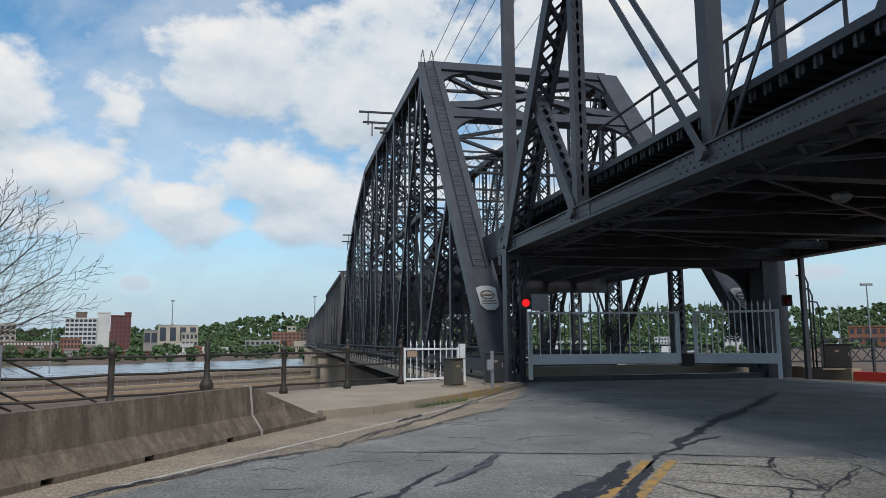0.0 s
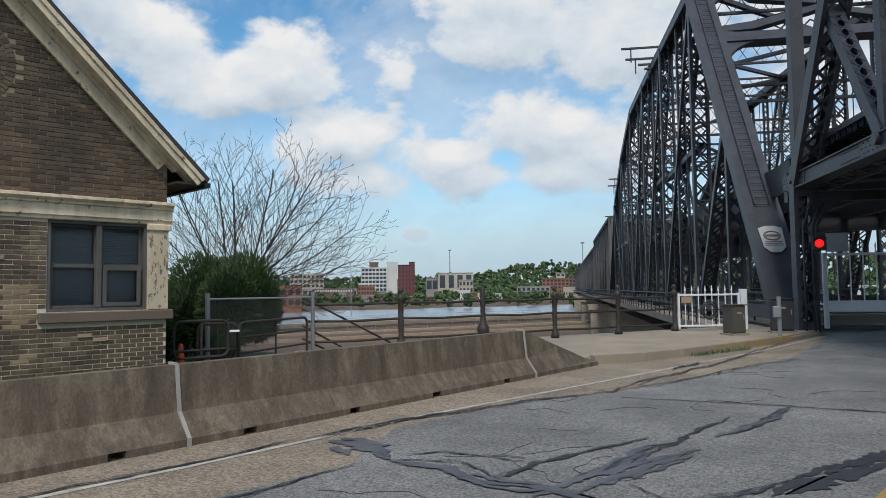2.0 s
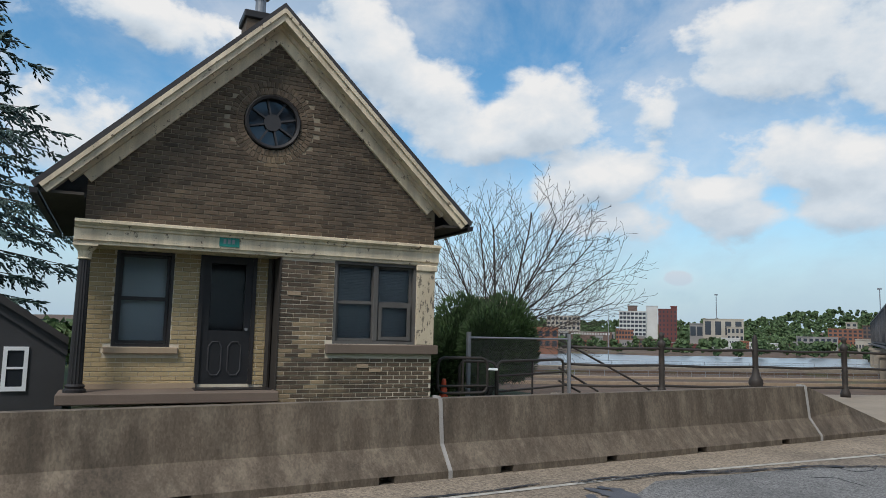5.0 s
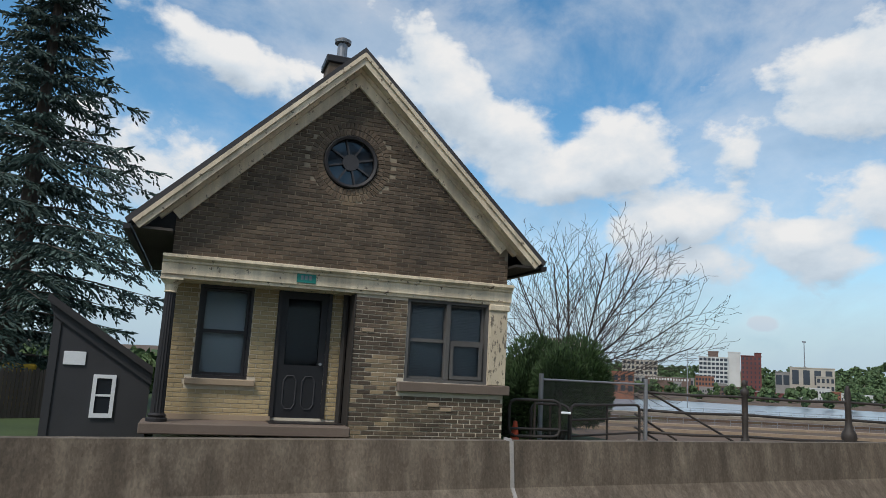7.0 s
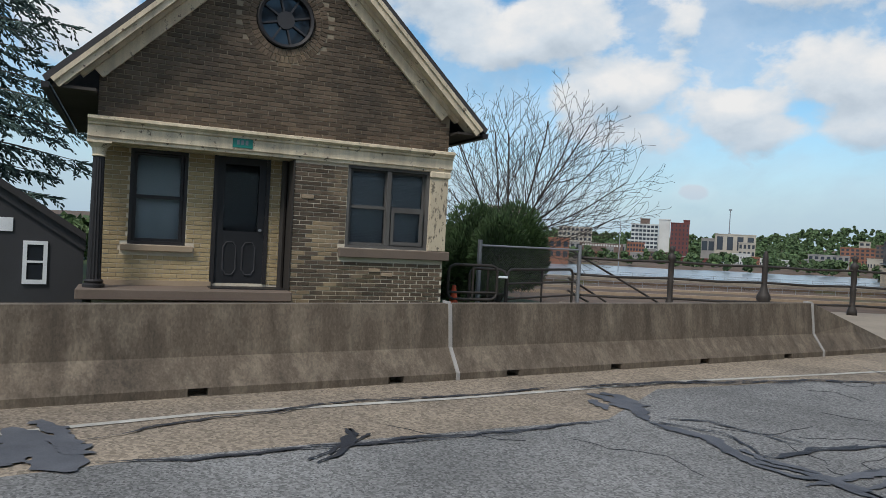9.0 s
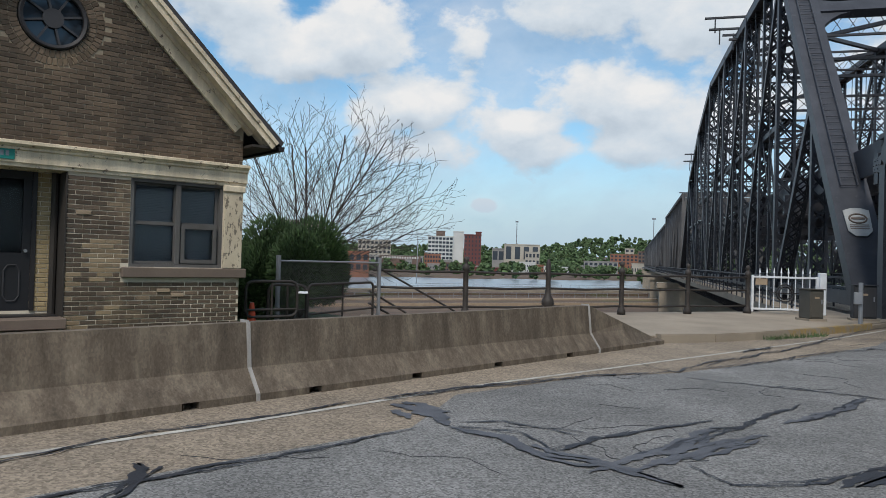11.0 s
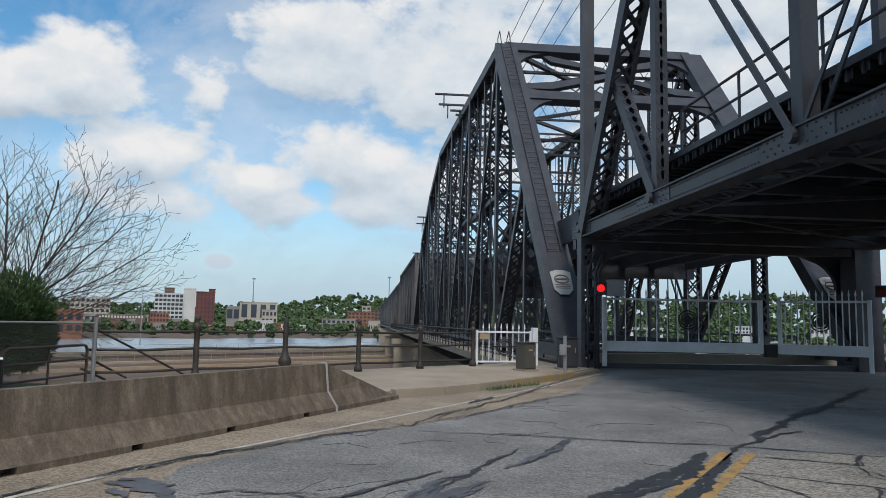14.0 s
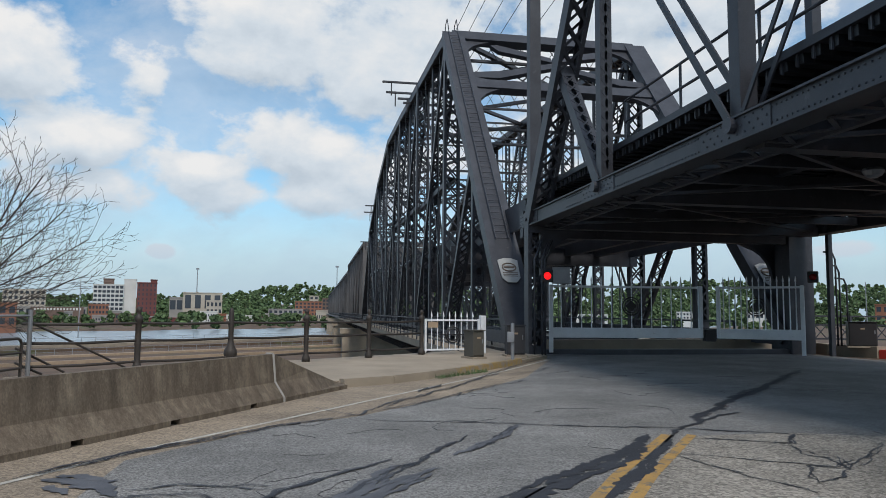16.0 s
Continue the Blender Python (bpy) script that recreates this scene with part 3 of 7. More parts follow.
def big_truss(t, v, us, heights, z0, near=True):
    """A Pratt truss with subdivided members in the plane v."""
    bot, top = truss_panel_points(us, heights, z0)
    n = len(us) - 1
    P = lambda a, dv=0.0: B(a[0], v + dv, a[1])
    member(t, "end_post", P(bot[0]), P(top[0]), 1.25, 0.6, "boxed", label="broad riveted inclined end post")
    member(t, "end_post", P(bot[-1]), P(top[-1]), 0.85, 0.55, "boxed", label="broad riveted inclined end post")
    for a, b in zip(top, top[1:]):
        member(t, "top_chord", P(a), P(b), 0.85, 0.55, "boxed")
    for a, b in zip(bot, bot[1:]):
        member(t, "bottom_chord", P(a), P(b), 0.5, 0.5, "laced")
    mid = n / 2
    for i in range(1, n):
        member(t, "post", P(bot[i]), P(top[i - 1]), 0.95, 0.5, "laced")
    for i in range(1, n - 1):
        a, b = (top[i - 1], bot[i + 1]) if i < mid else (bot[i], top[i])
        member(t, "diagonal", P(a), P(b), 0.85, 0.4, "laced")
        # sub-post and sub-tie of the subdivided panel
        m = ((a[0] + b[0]) / 2, (a[1] + b[1]) / 2)
        member(t, "sub_post", P(m), P((m[0], z0)), 0.7, 0.35, "laced")
        member(t, "tie", P(m), P(bot[i] if i < mid else bot[i + 1]), 0.12, 0.3, "pair")
        z_mid = z0 + (min(a[1], b[1]) + max(a[1], b[1]) - 2 * z0) * 0.5
        member(t, "mid_strut", P((bot[i][0], z_mid)), P((bot[i + 1][0], z_mid)), 0.4, 0.3, "laced")
        c_, e_ = (bot[i], top[i]) if i < mid else (top[i - 1], bot[i + 1])
        member(t, "counter", P(c_), P(e_), 0.12, 0.35, "pair")
        for f in (0.25, 0.75):
            uu = bot[i][0] + (bot[i + 1][0] - bot[i][0]) * f
            zz = top[i - 1][1] + (top[i][1] - top[i - 1][1]) * f
            member(t, "hanger_rod", P((uu, z0)), P((uu, zz)), 0.09, 0.5, "pair")
        top_m = ((top[i - 1][0] + top[i][0]) / 2, (top[i - 1][1] + top[i][1]) / 2)
        member(t, "hanger", P(m), P(top_m), 0.5, 0.3, "laced")
    # sub-members of the end panel
    m = ((bot[0][0] + top[0][0]) / 2, (bot[0][1] + top[0][1]) / 2)
    member(t, "sub_post", P(m), P((m[0], z0)), 0.7, 0.35, "laced")
    member(t, "tie", P(m), P(bot[1]), 0.7, 0.35, "laced")
    return bot, top


def lattice_strut(t, u, z, depth, name="sway_strut", v0=V0, v1=V1, pitch=1.0):
    """A cross frame between the trusses: two angles with crossed bars."""
    bm = bmesh.new()
    for zz in (z, z - depth):
        add_beam(bm, B(u, v0, zz), B(u, v1, zz), 0.22, 0.14)
    n = round((v1 - v0) / pitch)
    for i in range(n):
        a, b = v0 + (v1 - v0) * i / n, v0 + (v1 - v0) * (i + 1) / n
        add_beam(bm, B(u, a, z), B(u, b, z - depth), 0.07, 0.03)
        add_beam(bm, B(u, b, z), B(u, a, z - depth), 0.07, 0.03)
    part(name, bm, STEEL, t)


SPAN_US = [26.2, 41.0, 53.0, 65.0, 77.0, 90.0, 103.5, 118.0]
SPAN_U0, SPAN_U1 = SPAN_US[0], SPAN_US[-1]
HEIGHTS = [18.0, 18.7, 19.4, 19.9, 17.4, 13.0]
span = thing("truss_span", "dark grey riveted steel through-truss bridge span with two decks", "bridge span", B(SPAN_U0, V0, 0))


def world_parent(ob):
    bpy.context.view_layer.update()
    for c in ob.children:
        c.matrix_parent_inverse = ob.matrix_world.inverted()


for v in (V0, V1):
    bot, top = big_truss(span, v, SPAN_US, HEIGHTS, 0.6)
for i, (u, z) in enumerate(top):
    lattice_strut(span, u, z + 0.1, 1.5, "sway_strut")
    lattice_strut(span, u, z - 5.5, 0.9, "sway_strut")
# top lateral bracing
for (u, z), (u2, z2) in zip(top, top[1:]):
    for a, b in ((V0, V1), (V1, V0)):
        member(span, "lateral_brace", B(u, a, z), B(u2, b, z2), 0.3, 0.25, "laced", across=False)


def portal():
    """Solid portal with arched openings between the inclined end posts."""
    p0, p1 = B(SPAN_U0, V0, 0.6), B(top[0][0], V0, top[0][1])
    up = (p1 - p0).normalized()
    L = (p1 - p0).length
    W = V1 - V0
    m = Matrix(((BV.x, up.x, 0, p0.x), (BV.y, up.y, 0, p0.y), (BV.z, up.z, 0, p0.z), (0, 0, 0, 1)))
    nrm = BV.cross(up).normalized()
    for r in range(3):
        m[r][2] = nrm[r]
    m = m @ Matrix.Translation((0, 0, -0.25))
    bm = bmesh.new()
    add_prism(bm, [(0, L - 0.55), (W, L - 0.55), (W, L + 0.35), (0, L + 0.35)], m, 0.5)      # top strut
    for s in (0, 1):
        f = lambda x: W - x if s else x
        # rounded gusset between strut and post
        pts = [(0.3, L - 0.5), (2.6, L - 0.5)] + [(2.6 - 2.1 * math.sin(a), L - 0.55 - 2.0 * (1 - math.cos(a))) for a in [math.pi / 2 * k / 6 for k in range(1, 7)]] + [(0.3, L - 2.7)]
        add_prism(bm, [(f(x), y) for x, y in pts], m @ Matrix.Translation((0, 0, 0.15)), 0.2)
        pts = [(0.3, L - 4.4), (2.0, L - 4.9)] + [(2.6 - 2.1 * math.sin(a), L - 5.6 - 2.2 * (1 - math.cos(a))) for a in [math.pi / 2 * k / 6 for k in range(0, 7)]] + [(0.3, L - 8.2)]
        add_prism(bm, [(f(x), y) for x, y in pts], m @ Matrix.Translation((0, 0, 0.15)), 0.2)
    add_prism(bm, [(0.3, L - 5.7), (W - 0.3, L - 5.7), (W - 0.3, L - 4.9), (0.3, L - 4.9)], m, 0.45)
    # crossed curved braces between the struts
    for s in (0, 1):
        f = lambda x: W - x if s else x
        pts = [(0.4, L - 4.6), (2.2, L - 4.5), (5.7, L - 3.0), (5.7, L - 2.5), (2.6, L - 3.7), (0.4, L - 4.1)]
        add_prism(bm, [(f(x), y) for x, y in pts], m @ Matrix.Translation((0, 0, 0.1)), 0.25)
        pts = [(2.6, L - 0.8), (5.7, L - 1.9), (5.7, L - 2.4), (2.6, L - 1.5), (2.2, L - 0.9)]
        add_prism(bm, [(f(x), y) for x, y in pts], m @ Matrix.Translation((0, 0, 0.1)), 0.25)
    n = 11
    for i in range(n):
        a, b = W * i / n, W * (i + 1) / n
        for (x0, y0), (x1, y1) in (((a, L - 4.8), (b, L - 3.4)), ((b, L - 4.8), (a, L - 3.4))):
            add_beam(bm, m @ Vector((x0, y0, 0.0)), m @ Vector((x1, y1, 0.0)), 0.09, 0.03, up=nrm)
    part("portal", bm, STEEL, span, "solid portal frame with arched corners")


portal()

# decks inside the span
bm = bmesh.new()
for v in (V0 + 2.6, V0 + 4.4, V0 + 7.1, V0 + 8.9):
    add_beam(bm, B(SPAN_U0, v, 5.4), B(SPAN_U1, v, 5.4), 0.35, 0.9)
n = 150
for i in range(n):
    u = SPAN_U0 + (SPAN_U1 - SPAN_U0) * i / n
    add_beam(bm, B(u, V0 + 1.2, 5.95), B(u, V1 - 1.2, 5.95), 0.22, 0.22)
for v in (V0 + 0.5, V1 - 0.5):
    add_beam(bm, B(SPAN_U0, v, 5.5), B(SPAN_U1, v, 5.5), 0.12, 1.1)
part("railway_deck", bm, STEEL, span, "dark timber ties on steel stringers")
for (u, z) in bot:
    for zz in (4.9, -0.3):
        bm = bmesh.new()
        add_beam(bm, B(u, V0, zz), B(u, V1, zz), 0.4, 1.0)
        part("floor_beam", bm, STEEL, span)
# ladder with hoops up the near end post, walkway brackets and signal arms on the top chord
d_ = (B(top[0][0], V0, top[0][1]) - B(SPAN_U0, V0, 0.6)).normalized()
n_ = -d_.cross(BV)
n_ = n_ if n_.z > 0 else -n_
bm = bmesh.new()
f_ = B(SPAN_U0, V0, 0.6) + n_ * 0.42
for s_ in (-0.28, 0.28):
    add_tube(bm, f_ + BV * s_ + d_ * 5, f_ + BV * s_ + d_ * 22.6, 0.03, 6)
    add_pipe(bm, [f_ + BV * s_ + d_ * 22.6, f_ + BV * s_ + d_ * 23.6 + Vector((0, 0, 0.3)), f_ + BV * s_ + d_ * 23.2 + BU * 0.9 + Vector((0, 0, 0.4)), f_ + BV * s_ + d_ * 22.7 + BU * 1.2], 0.03, 6)
for k in range(44):
    p_ = f_ + d_ * (5 + 0.4 * k)
    add_tube(bm, p_ - BV * 0.28, p_ + BV * 0.28, 0.02, 5)
part("ladder", bm, STEEL, span, "steel ladder with hooped rails")
for u, z, l in ((60.0, 20.3, 2.2), (61.5, 21.7, 2.4), (59.0, 19.5, 1.3), (57.5, 18.7, 1.0), (95.0, 15.6, 1.6), (97.0, 15.0, 1.6), (108, 12.0, 1.4)):
    bm = bmesh.new()
    add_beam(bm, B(u, V0 - l, z), B(u, V0 + 1.0, z), 0.22, 0.14)
    add_beam(bm, B(u, V0 - l + 0.8, z - 1.2), B(u, V0 - l + 0.8, z + 0.1), 0.1, 0.1)
    part("arm", bm, STEEL, span, "short cantilever arm on the top chord")
bm = bmesh.new()
m, L = frame_between(B(SPAN_U0 - 1, (V0 + V1) / 2, 0), B(SPAN_U1, (V0 + V1) / 2, 0))
add_box(bm, 0, L, -5.2, 5.2, -0.45, -0.02, m)
part("road_deck", bm, ASPHALT, span)

# outer walkway of the span, with its mesh railing
# road railings inside the span: rails and a lattice of crossed bars
for v in (V1 - 0.9, V0 + 0.9):
    bm = bmesh.new()
    for z in (0.25, 0.85, 1.25):
        add_beam(bm, B(SPAN_U0 + 3, v, z), B(SPAN_U1, v, z), 0.08, 0.09)
    for i in range(90):
        u = SPAN_U0 + 3 + i * 0.9
        add_beam(bm, B(u, v, 0.25), B(u + 0.9, v, 0.85), 0.03, 0.05)
        add_beam(bm, B(u + 0.9, v, 0.25), B(u, v, 0.85), 0.03, 0.05)
        if i % 3 == 0:
            add_beam(bm, B(u, v, -0.05), B(u, v, 1.28), 0.08, 0.08)
    part("road_railing", bm, STEEL, span, "dark lattice railing beside the roadway")
bm = bmesh.new()
m, L = frame_between(B(SPAN_U0 - 1.5, V0 - 1.5, 0), B(SPAN_U1 + 60, V0 - 1.5, 0))
add_box(bm, 0, L, -0.9, 0.9, -0.25, 0.1, m)
part("walkway", bm, PALE_CONCRETE, span, "narrow outer footway on brackets")
bm = bmesh.new()
for z in (0.35, 0.8, 1.25):
    add_beam(bm, B(SPAN_U0 - 1.5, V0 - 2.35, z), B(SPAN_U1 + 60, V0 - 2.35, z), 0.06, 0.06)
for i in range(80):
    u = SPAN_U0 - 1.5 + i * 1.9
    add_beam(bm, B(u, V0 - 2.35, 0.05), B(u, V0 - 2.35, 1.3), 0.06, 0.06)
    add_beam(bm, B(u, V0 - 2.35, 0.05), B(u, V0 - 0.2, -1.6), 0.12, 0.12)
part("footway_railing", bm, STEEL, span)
world_parent(span)


def far_span(u0, u1, z1):
    t = thing("truss_span", "distant lower grey steel truss span over the river", "bridge span", B(u0, V0, 0), "far bridge spans")
    n = 7
    hs = [z1] * (n - 1)
    for v in (V0, V1):
        bm = bmesh.new()
        bot2, top2 = truss_panel_points([u0 + (u1 - u0) * i / n for i in range(n + 1)], hs, 0.6)
        P = lambda a: B(a[0], v, a[1])
        top2 = [(u0 + 0.3, z1)] + top2 + [(u1 - 0.3, z1)]
        for a, b in zip(top2, top2[1:]):
            add_beam(bm, P(a), P(b), 0.6, 0.5)
        for a, b in zip(bot2, bot2[1:]):
            add_beam(bm, P(a), P(b), 0.5, 0.5)
        for i, a in enumerate(top2):
            add_beam(bm, P(a), P(bot2[i]), 0.5, 0.45)
            if 0 < i < len(top2) - 1:
                b = bot2[i + 1] if i < n / 2 else bot2[i - 1]
                add_beam(bm, P(a), P(b), 0.4, 0.35)
        tagged(part("truss", bm, STEEL_HAZED, t), kind="stuff")
    bm = bmesh.new()
    for i in range(n + 1):
        u = u0 + (u1 - u0) * i / n
        for z in (z1, 4.9, 0.0):
            bm = bmesh.new()
            add_beam(bm, B(u, V0, z), B(u, V1, z), 0.4, 0.7)
            part("crossbeam", bm, STEEL_HAZED, t)
    m, L = frame_between(B(u0, (V0 + V1) / 2, 0), B(u1, (V0 + V1) / 2, 0))
    for rect in ((-5.6, 7.6, -0.4, 0), (-3.5, 3.5, 5.2, 5.9)):
        bm = bmesh.new()
        add_box(bm, 0, L, *rect, m)
        part("deck", bm, STEEL_HAZED, t)
    world_parent(t)


for k in range(6):
    far_span(119.5 + 62 * k, 180.0 + 62 * k, 12.8 if k == 0 else 11.4)


def pier(u, w=14.0):
    t = thing("bridge_pier", "pale stone river pier under the bridge", "pier", B(u, V0, -9))
    bm = bmesh.new()
    m, L = frame_between(B(u, V0 - 3.5, 0), B(u, V1 + 3, 0))
    add_box(bm, 0, L, -1.6, 1.6, -10, -2.0, m)
    add_box(bm, -0.4, L + 0.4, -2.0, 2.0, -2.0, -1.2, m)
    part("shaft", bm, PALE_CONCRETE, t)
    world_parent(t)


for k in range(7):
    pier(118.7 + 62 * k)


# ---------- approach span: upper railway deck over the road ----------
app = thing("approach_span", "dark grey riveted truss approach span carrying the upper railway deck", "bridge span", B(24.5, V0, 0))
U_END, PANEL, TOPZ, CH = 24.6, 6.45, 13.6, 4.89
for v in (V0, V1):
    # deep riveted bottom chord
    bm = bmesh.new()
    a, b = B(U_END + 0.6, v, CH), B(-34, v, CH)
    add_beam(bm, a, b, 0.42, 0.40)
    chord = part("bottom_chord", bm, STEEL, app, "deep riveted plate chord")
    for z in (CH - 0.222, CH + 0.222):
        bm = bmesh.new()
        add_beam(bm, B(U_END + 0.6, v, z), B(-34, v, z), 0.56, 0.04)
        part("flange", bm, STEEL, app)
    for k in range(0, 6):
        u = U_END - PANEL * k
        g = part("gusset", box(-1.1, 1.1, -0.232, 0.232, -0.19, 0.24, 0.01), STEEL, app, "riveted gusset plate with a pin")
        g.matrix_basis = frame_between(B(u, v, CH), B(u - 1, v, CH))[0]
        if k < 4:
            bm = bmesh.new()
            for i in range(-8, 9):
                for j in range(-1, 2):
                    if (i + j) % 2:
                        continue
                    for sd in (-1, 1):
                        bmesh.ops.create_icosphere(bm, subdivisions=1, radius=0.024, matrix=frame_between(B(u, v, CH), B(u - 1, v, CH))[0] @ Matrix.Translation((i * 0.125, 0.234 * sd, 0.02 + j * 0.13)))
            tagged(part("rivets", bm, STEEL, app), kind="stuff")
            bm = bmesh.new()
            q_ = B(u, v, CH + 0.08)
            add_tube(bm, q_ - BV * 0.36, q_ + BV * 0.36, 0.15, 14)
            part("pin", bm, STEEL, app)
    P = lambda u, z: B(u, v, z)
    member(app, "end_post", P(U_END - 0.3, CH), P(U_END - PANEL, TOPZ), 0.75, 0.55, "laced", label="laced inclined end post")
    member(app, "top_chord", P(U_END - PANEL, TOPZ), P(-34, TOPZ), 0.6, 0.5, "laced")
    for k in range(1, 9):
        u = U_END - PANEL * k
        member(app, "post", P(u, CH), P(u, TOPZ), 0.34, 0.34, "laced" if k != 2 else "plain")
    member(app, "hanger", P(U_END, CH - 0.2), P(U_END, TOPZ + 3), 0.42, 0.40, "plain")
    member(app, "sub_diagonal", P(U_END - PANEL * 0.5, (CH + TOPZ) / 2), P(U_END - PANEL + 0.1, CH + 0.2), 0.42, 0.35, "laced")
    for k in range(1, 5):
        u = U_END - PANEL * k
        member(app, "eyebar", P(u, TOPZ), P(u - PANEL, CH + 0.1), 0.16, 0.55, "pair", label="pair of flat eyebars")
        if k > 1:
            member(app, "counter", P(u - 0.2, CH + 0.3), P(u - PANEL, TOPZ), 0.10, 0.3, "pair")

# floor beams, stringers, ties, walkway and its handrail
for k in range(0, 10):
    u = U_END - PANEL * k
    bm = bmesh.new()
    add_beam(bm, B(u, V0 + 0.26, CH + 0.1), B(u, V1 - 0.26, CH + 0.1), 0.4, 0.85)
    part("floor_beam", bm, STEEL, app)
    for f in (0.33, 0.66):
        bm = bmesh.new()
        add_beam(bm, B(u - PANEL * f, V0 + 0.22, CH), B(u - PANEL * f, V1 - 0.22, CH), 0.16, 0.26)
        part("cross_beam", bm, STEEL, app)
    for a_, b_ in ((V0 + 0.3, V1 - 0.3), (V1 - 0.3, V0 + 0.3)):
        bm = bmesh.new()
        add_beam(bm, B(u, a_, CH - 0.16), B(u - PANEL, b_, CH - 0.16), 0.12, 0.08)
        part("lateral_brace", bm, STEEL, app)
for v in (V0 + 1.9, V0 + 3.6, V0 + 7.9, V0 + 9.6):
    bm = bmesh.new()
    add_beam(bm, B(U_END + 3, v, 5.45), B(-34, v, 5.45), 0.3, 0.95)
    part("stringer", bm, STEEL, app)
tie_me = None
for i in range(88):
    u = U_END + 2.5 - i * 0.42
    m = frame_between(B(u, V0 + 0.42, 5.93), B(u, V1 - 0.42, 5.93))[0]
    if tie_me is None:
        ob = part("tie", box(0, V1 - V0 - 0.84, -0.11, 0.11, -0.12, 0.12, 0.01), BLACK_WOOD, app)
        tie_me = ob.data
    else:
        ob = new("tie", tie_me)
        ob.parent = app
    ob.matrix_basis = m
    if 5 < i < 70:
        bm = bmesh.new()
        add_beam(bm, B(u, V0 + 0.40, 5.78), B(u, V0 + 0.40, 6.0), 0.035, 0.035)
        part("bracket", bm, STEEL, app)
bm = bmesh.new()
add_beam(bm, B(U_END + 2.5, V0 + 0.48, 6.08), B(-34, V0 + 0.48, 6.08), 0.30, 0.16)
part("walk_edge", bm, STEEL, app, "edge beam of the trackside walkway")
bm = bmesh.new()
m, L = frame_between(B(U_END + 2.5, (V0 + V1) / 2, 6.17), B(-34, (V0 + V1) / 2, 6.17))
add_box(bm, 0, L, -5.1, 5.1, 0.0, 0.05, m)
part("deck_plate", bm, STEEL, app)
for z in (6.72, 7.3):
    bm = bmesh.new()
    add_tube(bm, B(17.9, V0 + 0.5, z), B(-34, V0 + 0.5, z), 0.035)
    part("handrail", bm, STEEL, app, "dark pipe handrail beside the tracks")
for i in range(16):
    u = 17.9 - i * 3.0
    bm = bmesh.new()
    add_tube(bm, B(u, V0 + 0.5, 6.1), B(u, V0 + 0.5, 7.3), 0.035)
    part("handrail_post", bm, STEEL, app)


def gate_column(v, u=U_END, z1=CH):
    """Laced portal column with a curved bracket, carrying the deck's end."""
    member(app, "column", B(u, v, -0.1), B(u, v, z1), 0.6, 0.5, "laced", label="laced steel column at the gate")
    s = 1 if v < 12 else -1
    bm = bmesh.new()
    m = Matrix(((BV.x * s, 0, BU.x, 0), (BV.y * s, 0, BU.y, 0), (0, 1, 0, 0), (0, 0, 0, 1)))
    m.translation = B(u - 0.1, v, 0)
    pts = [(0.2, z1 - 0.4), (1.9, z1 - 0.4)] + [(1.9 - 1.5 * math.sin(a), z1 - 0.5 - 1.3 * (1 - math.cos(a))) for a in [math.pi / 2 * k / 6 for k in range(1, 7)]] + [(0.2, z1 - 2.0)]
    add_prism(bm, pts, m, 0.2)
    part("knee_bracket", bm, STEEL, app)


gate_column(V0)
member(app, "column", B(U_END + 1.7, V1, 0.0), B(U_END + 1.7, V1, CH), 1.0, 0.9, "boxed", label="broad plated column at the gate")
gate_column(V1, U_END + 2.6)
member(app, "pole", B(U_END, V1 + 0.3, 0.0), B(U_END, V1 + 0.3, CH), 0.17, 0.17, "plain")
bm = bmesh.new()
for i in range(150):
    for z in (CH - 0.13, CH + 0.13):
        bmesh.ops.create_icosphere(bm, subdivisions=1, radius=0.021, matrix=Matrix.Translation(B(U_END - 4 - i * 0.13, V0 - 0.212, z)))
tagged(part("rivets", bm, STEEL, app), kind="stuff")
bm = bmesh.new()
add_beam(bm, B(U_END, V0 + 0.82, CH - 0.27), B(-10, V0 + 0.82, CH - 0.27), 0.11, 0.11)
for i in range(62):
    u = U_END - i * 0.55
    a_, b_ = (0.2, 0.8) if i % 2 else (0.8, 0.2)
    add_beam(bm, B(u, V0 + a_, CH - 0.27), B(u - 0.55, V0 + b_, CH - 0.27), 0.09, 0.03)
    if i % 3 == 0:
        add_beam(bm, B(u, V0 + 0.2, CH - 0.25), B(u, V0 + 0.8, CH - 0.25), 0.12, 0.03)
part("bottom_lacing", bm, STEEL, app, "zigzag lacing bars under the chord")
bm = bmesh.new()
add_turned(bm, 9.22, 15.25, [(0.20, 4.72), (0.22, 4.66), (0.17, 4.56), (0.08, 4.51)], 14)
part("deck_lamp", bm, GALV, app, "pale round bulkhead lamp under the deck")
for k in range(2, 7, 2):
    u = U_END - PANEL * k
    member(app, "column", B(u, V1, -0.1), B(u, V1, CH), 0.7, 0.6, "boxed")
world_parent(app)


# ---------- the gatehouse ----------
HD = Vector((math.sin(radians(25.5)), math.cos(radians(25.5)), 0))      # along the front, towards the river
HI = Vector((-HD.y, HD.x, 0))                                        # into the house
HP = Vector((-8.13, 9.48, 0))                                        # front corner nearest the river
HM = Matrix(((HD.x, HI.x, 0, HP.x), (HD.y, HI.y, 0, HP.y), (0, 0, 1, 0), (0, 0, 0, 1)))
house = thing("gatehouse", "small old brick gatehouse with a gable front and peeling cream trim", "house", HM)
PANE = bpy.data.materials.new("window_pane")
PANE.use_nodes = True
_nt = PANE.node_tree
_nt.nodes.clear()
_o = _nt.nodes.new("ShaderNodeOutputMaterial")
_t = _nt.nodes.new("ShaderNodeBsdfTransparent"); _t.inputs[0].default_value = (0.80, 0.83, 0.85, 1)
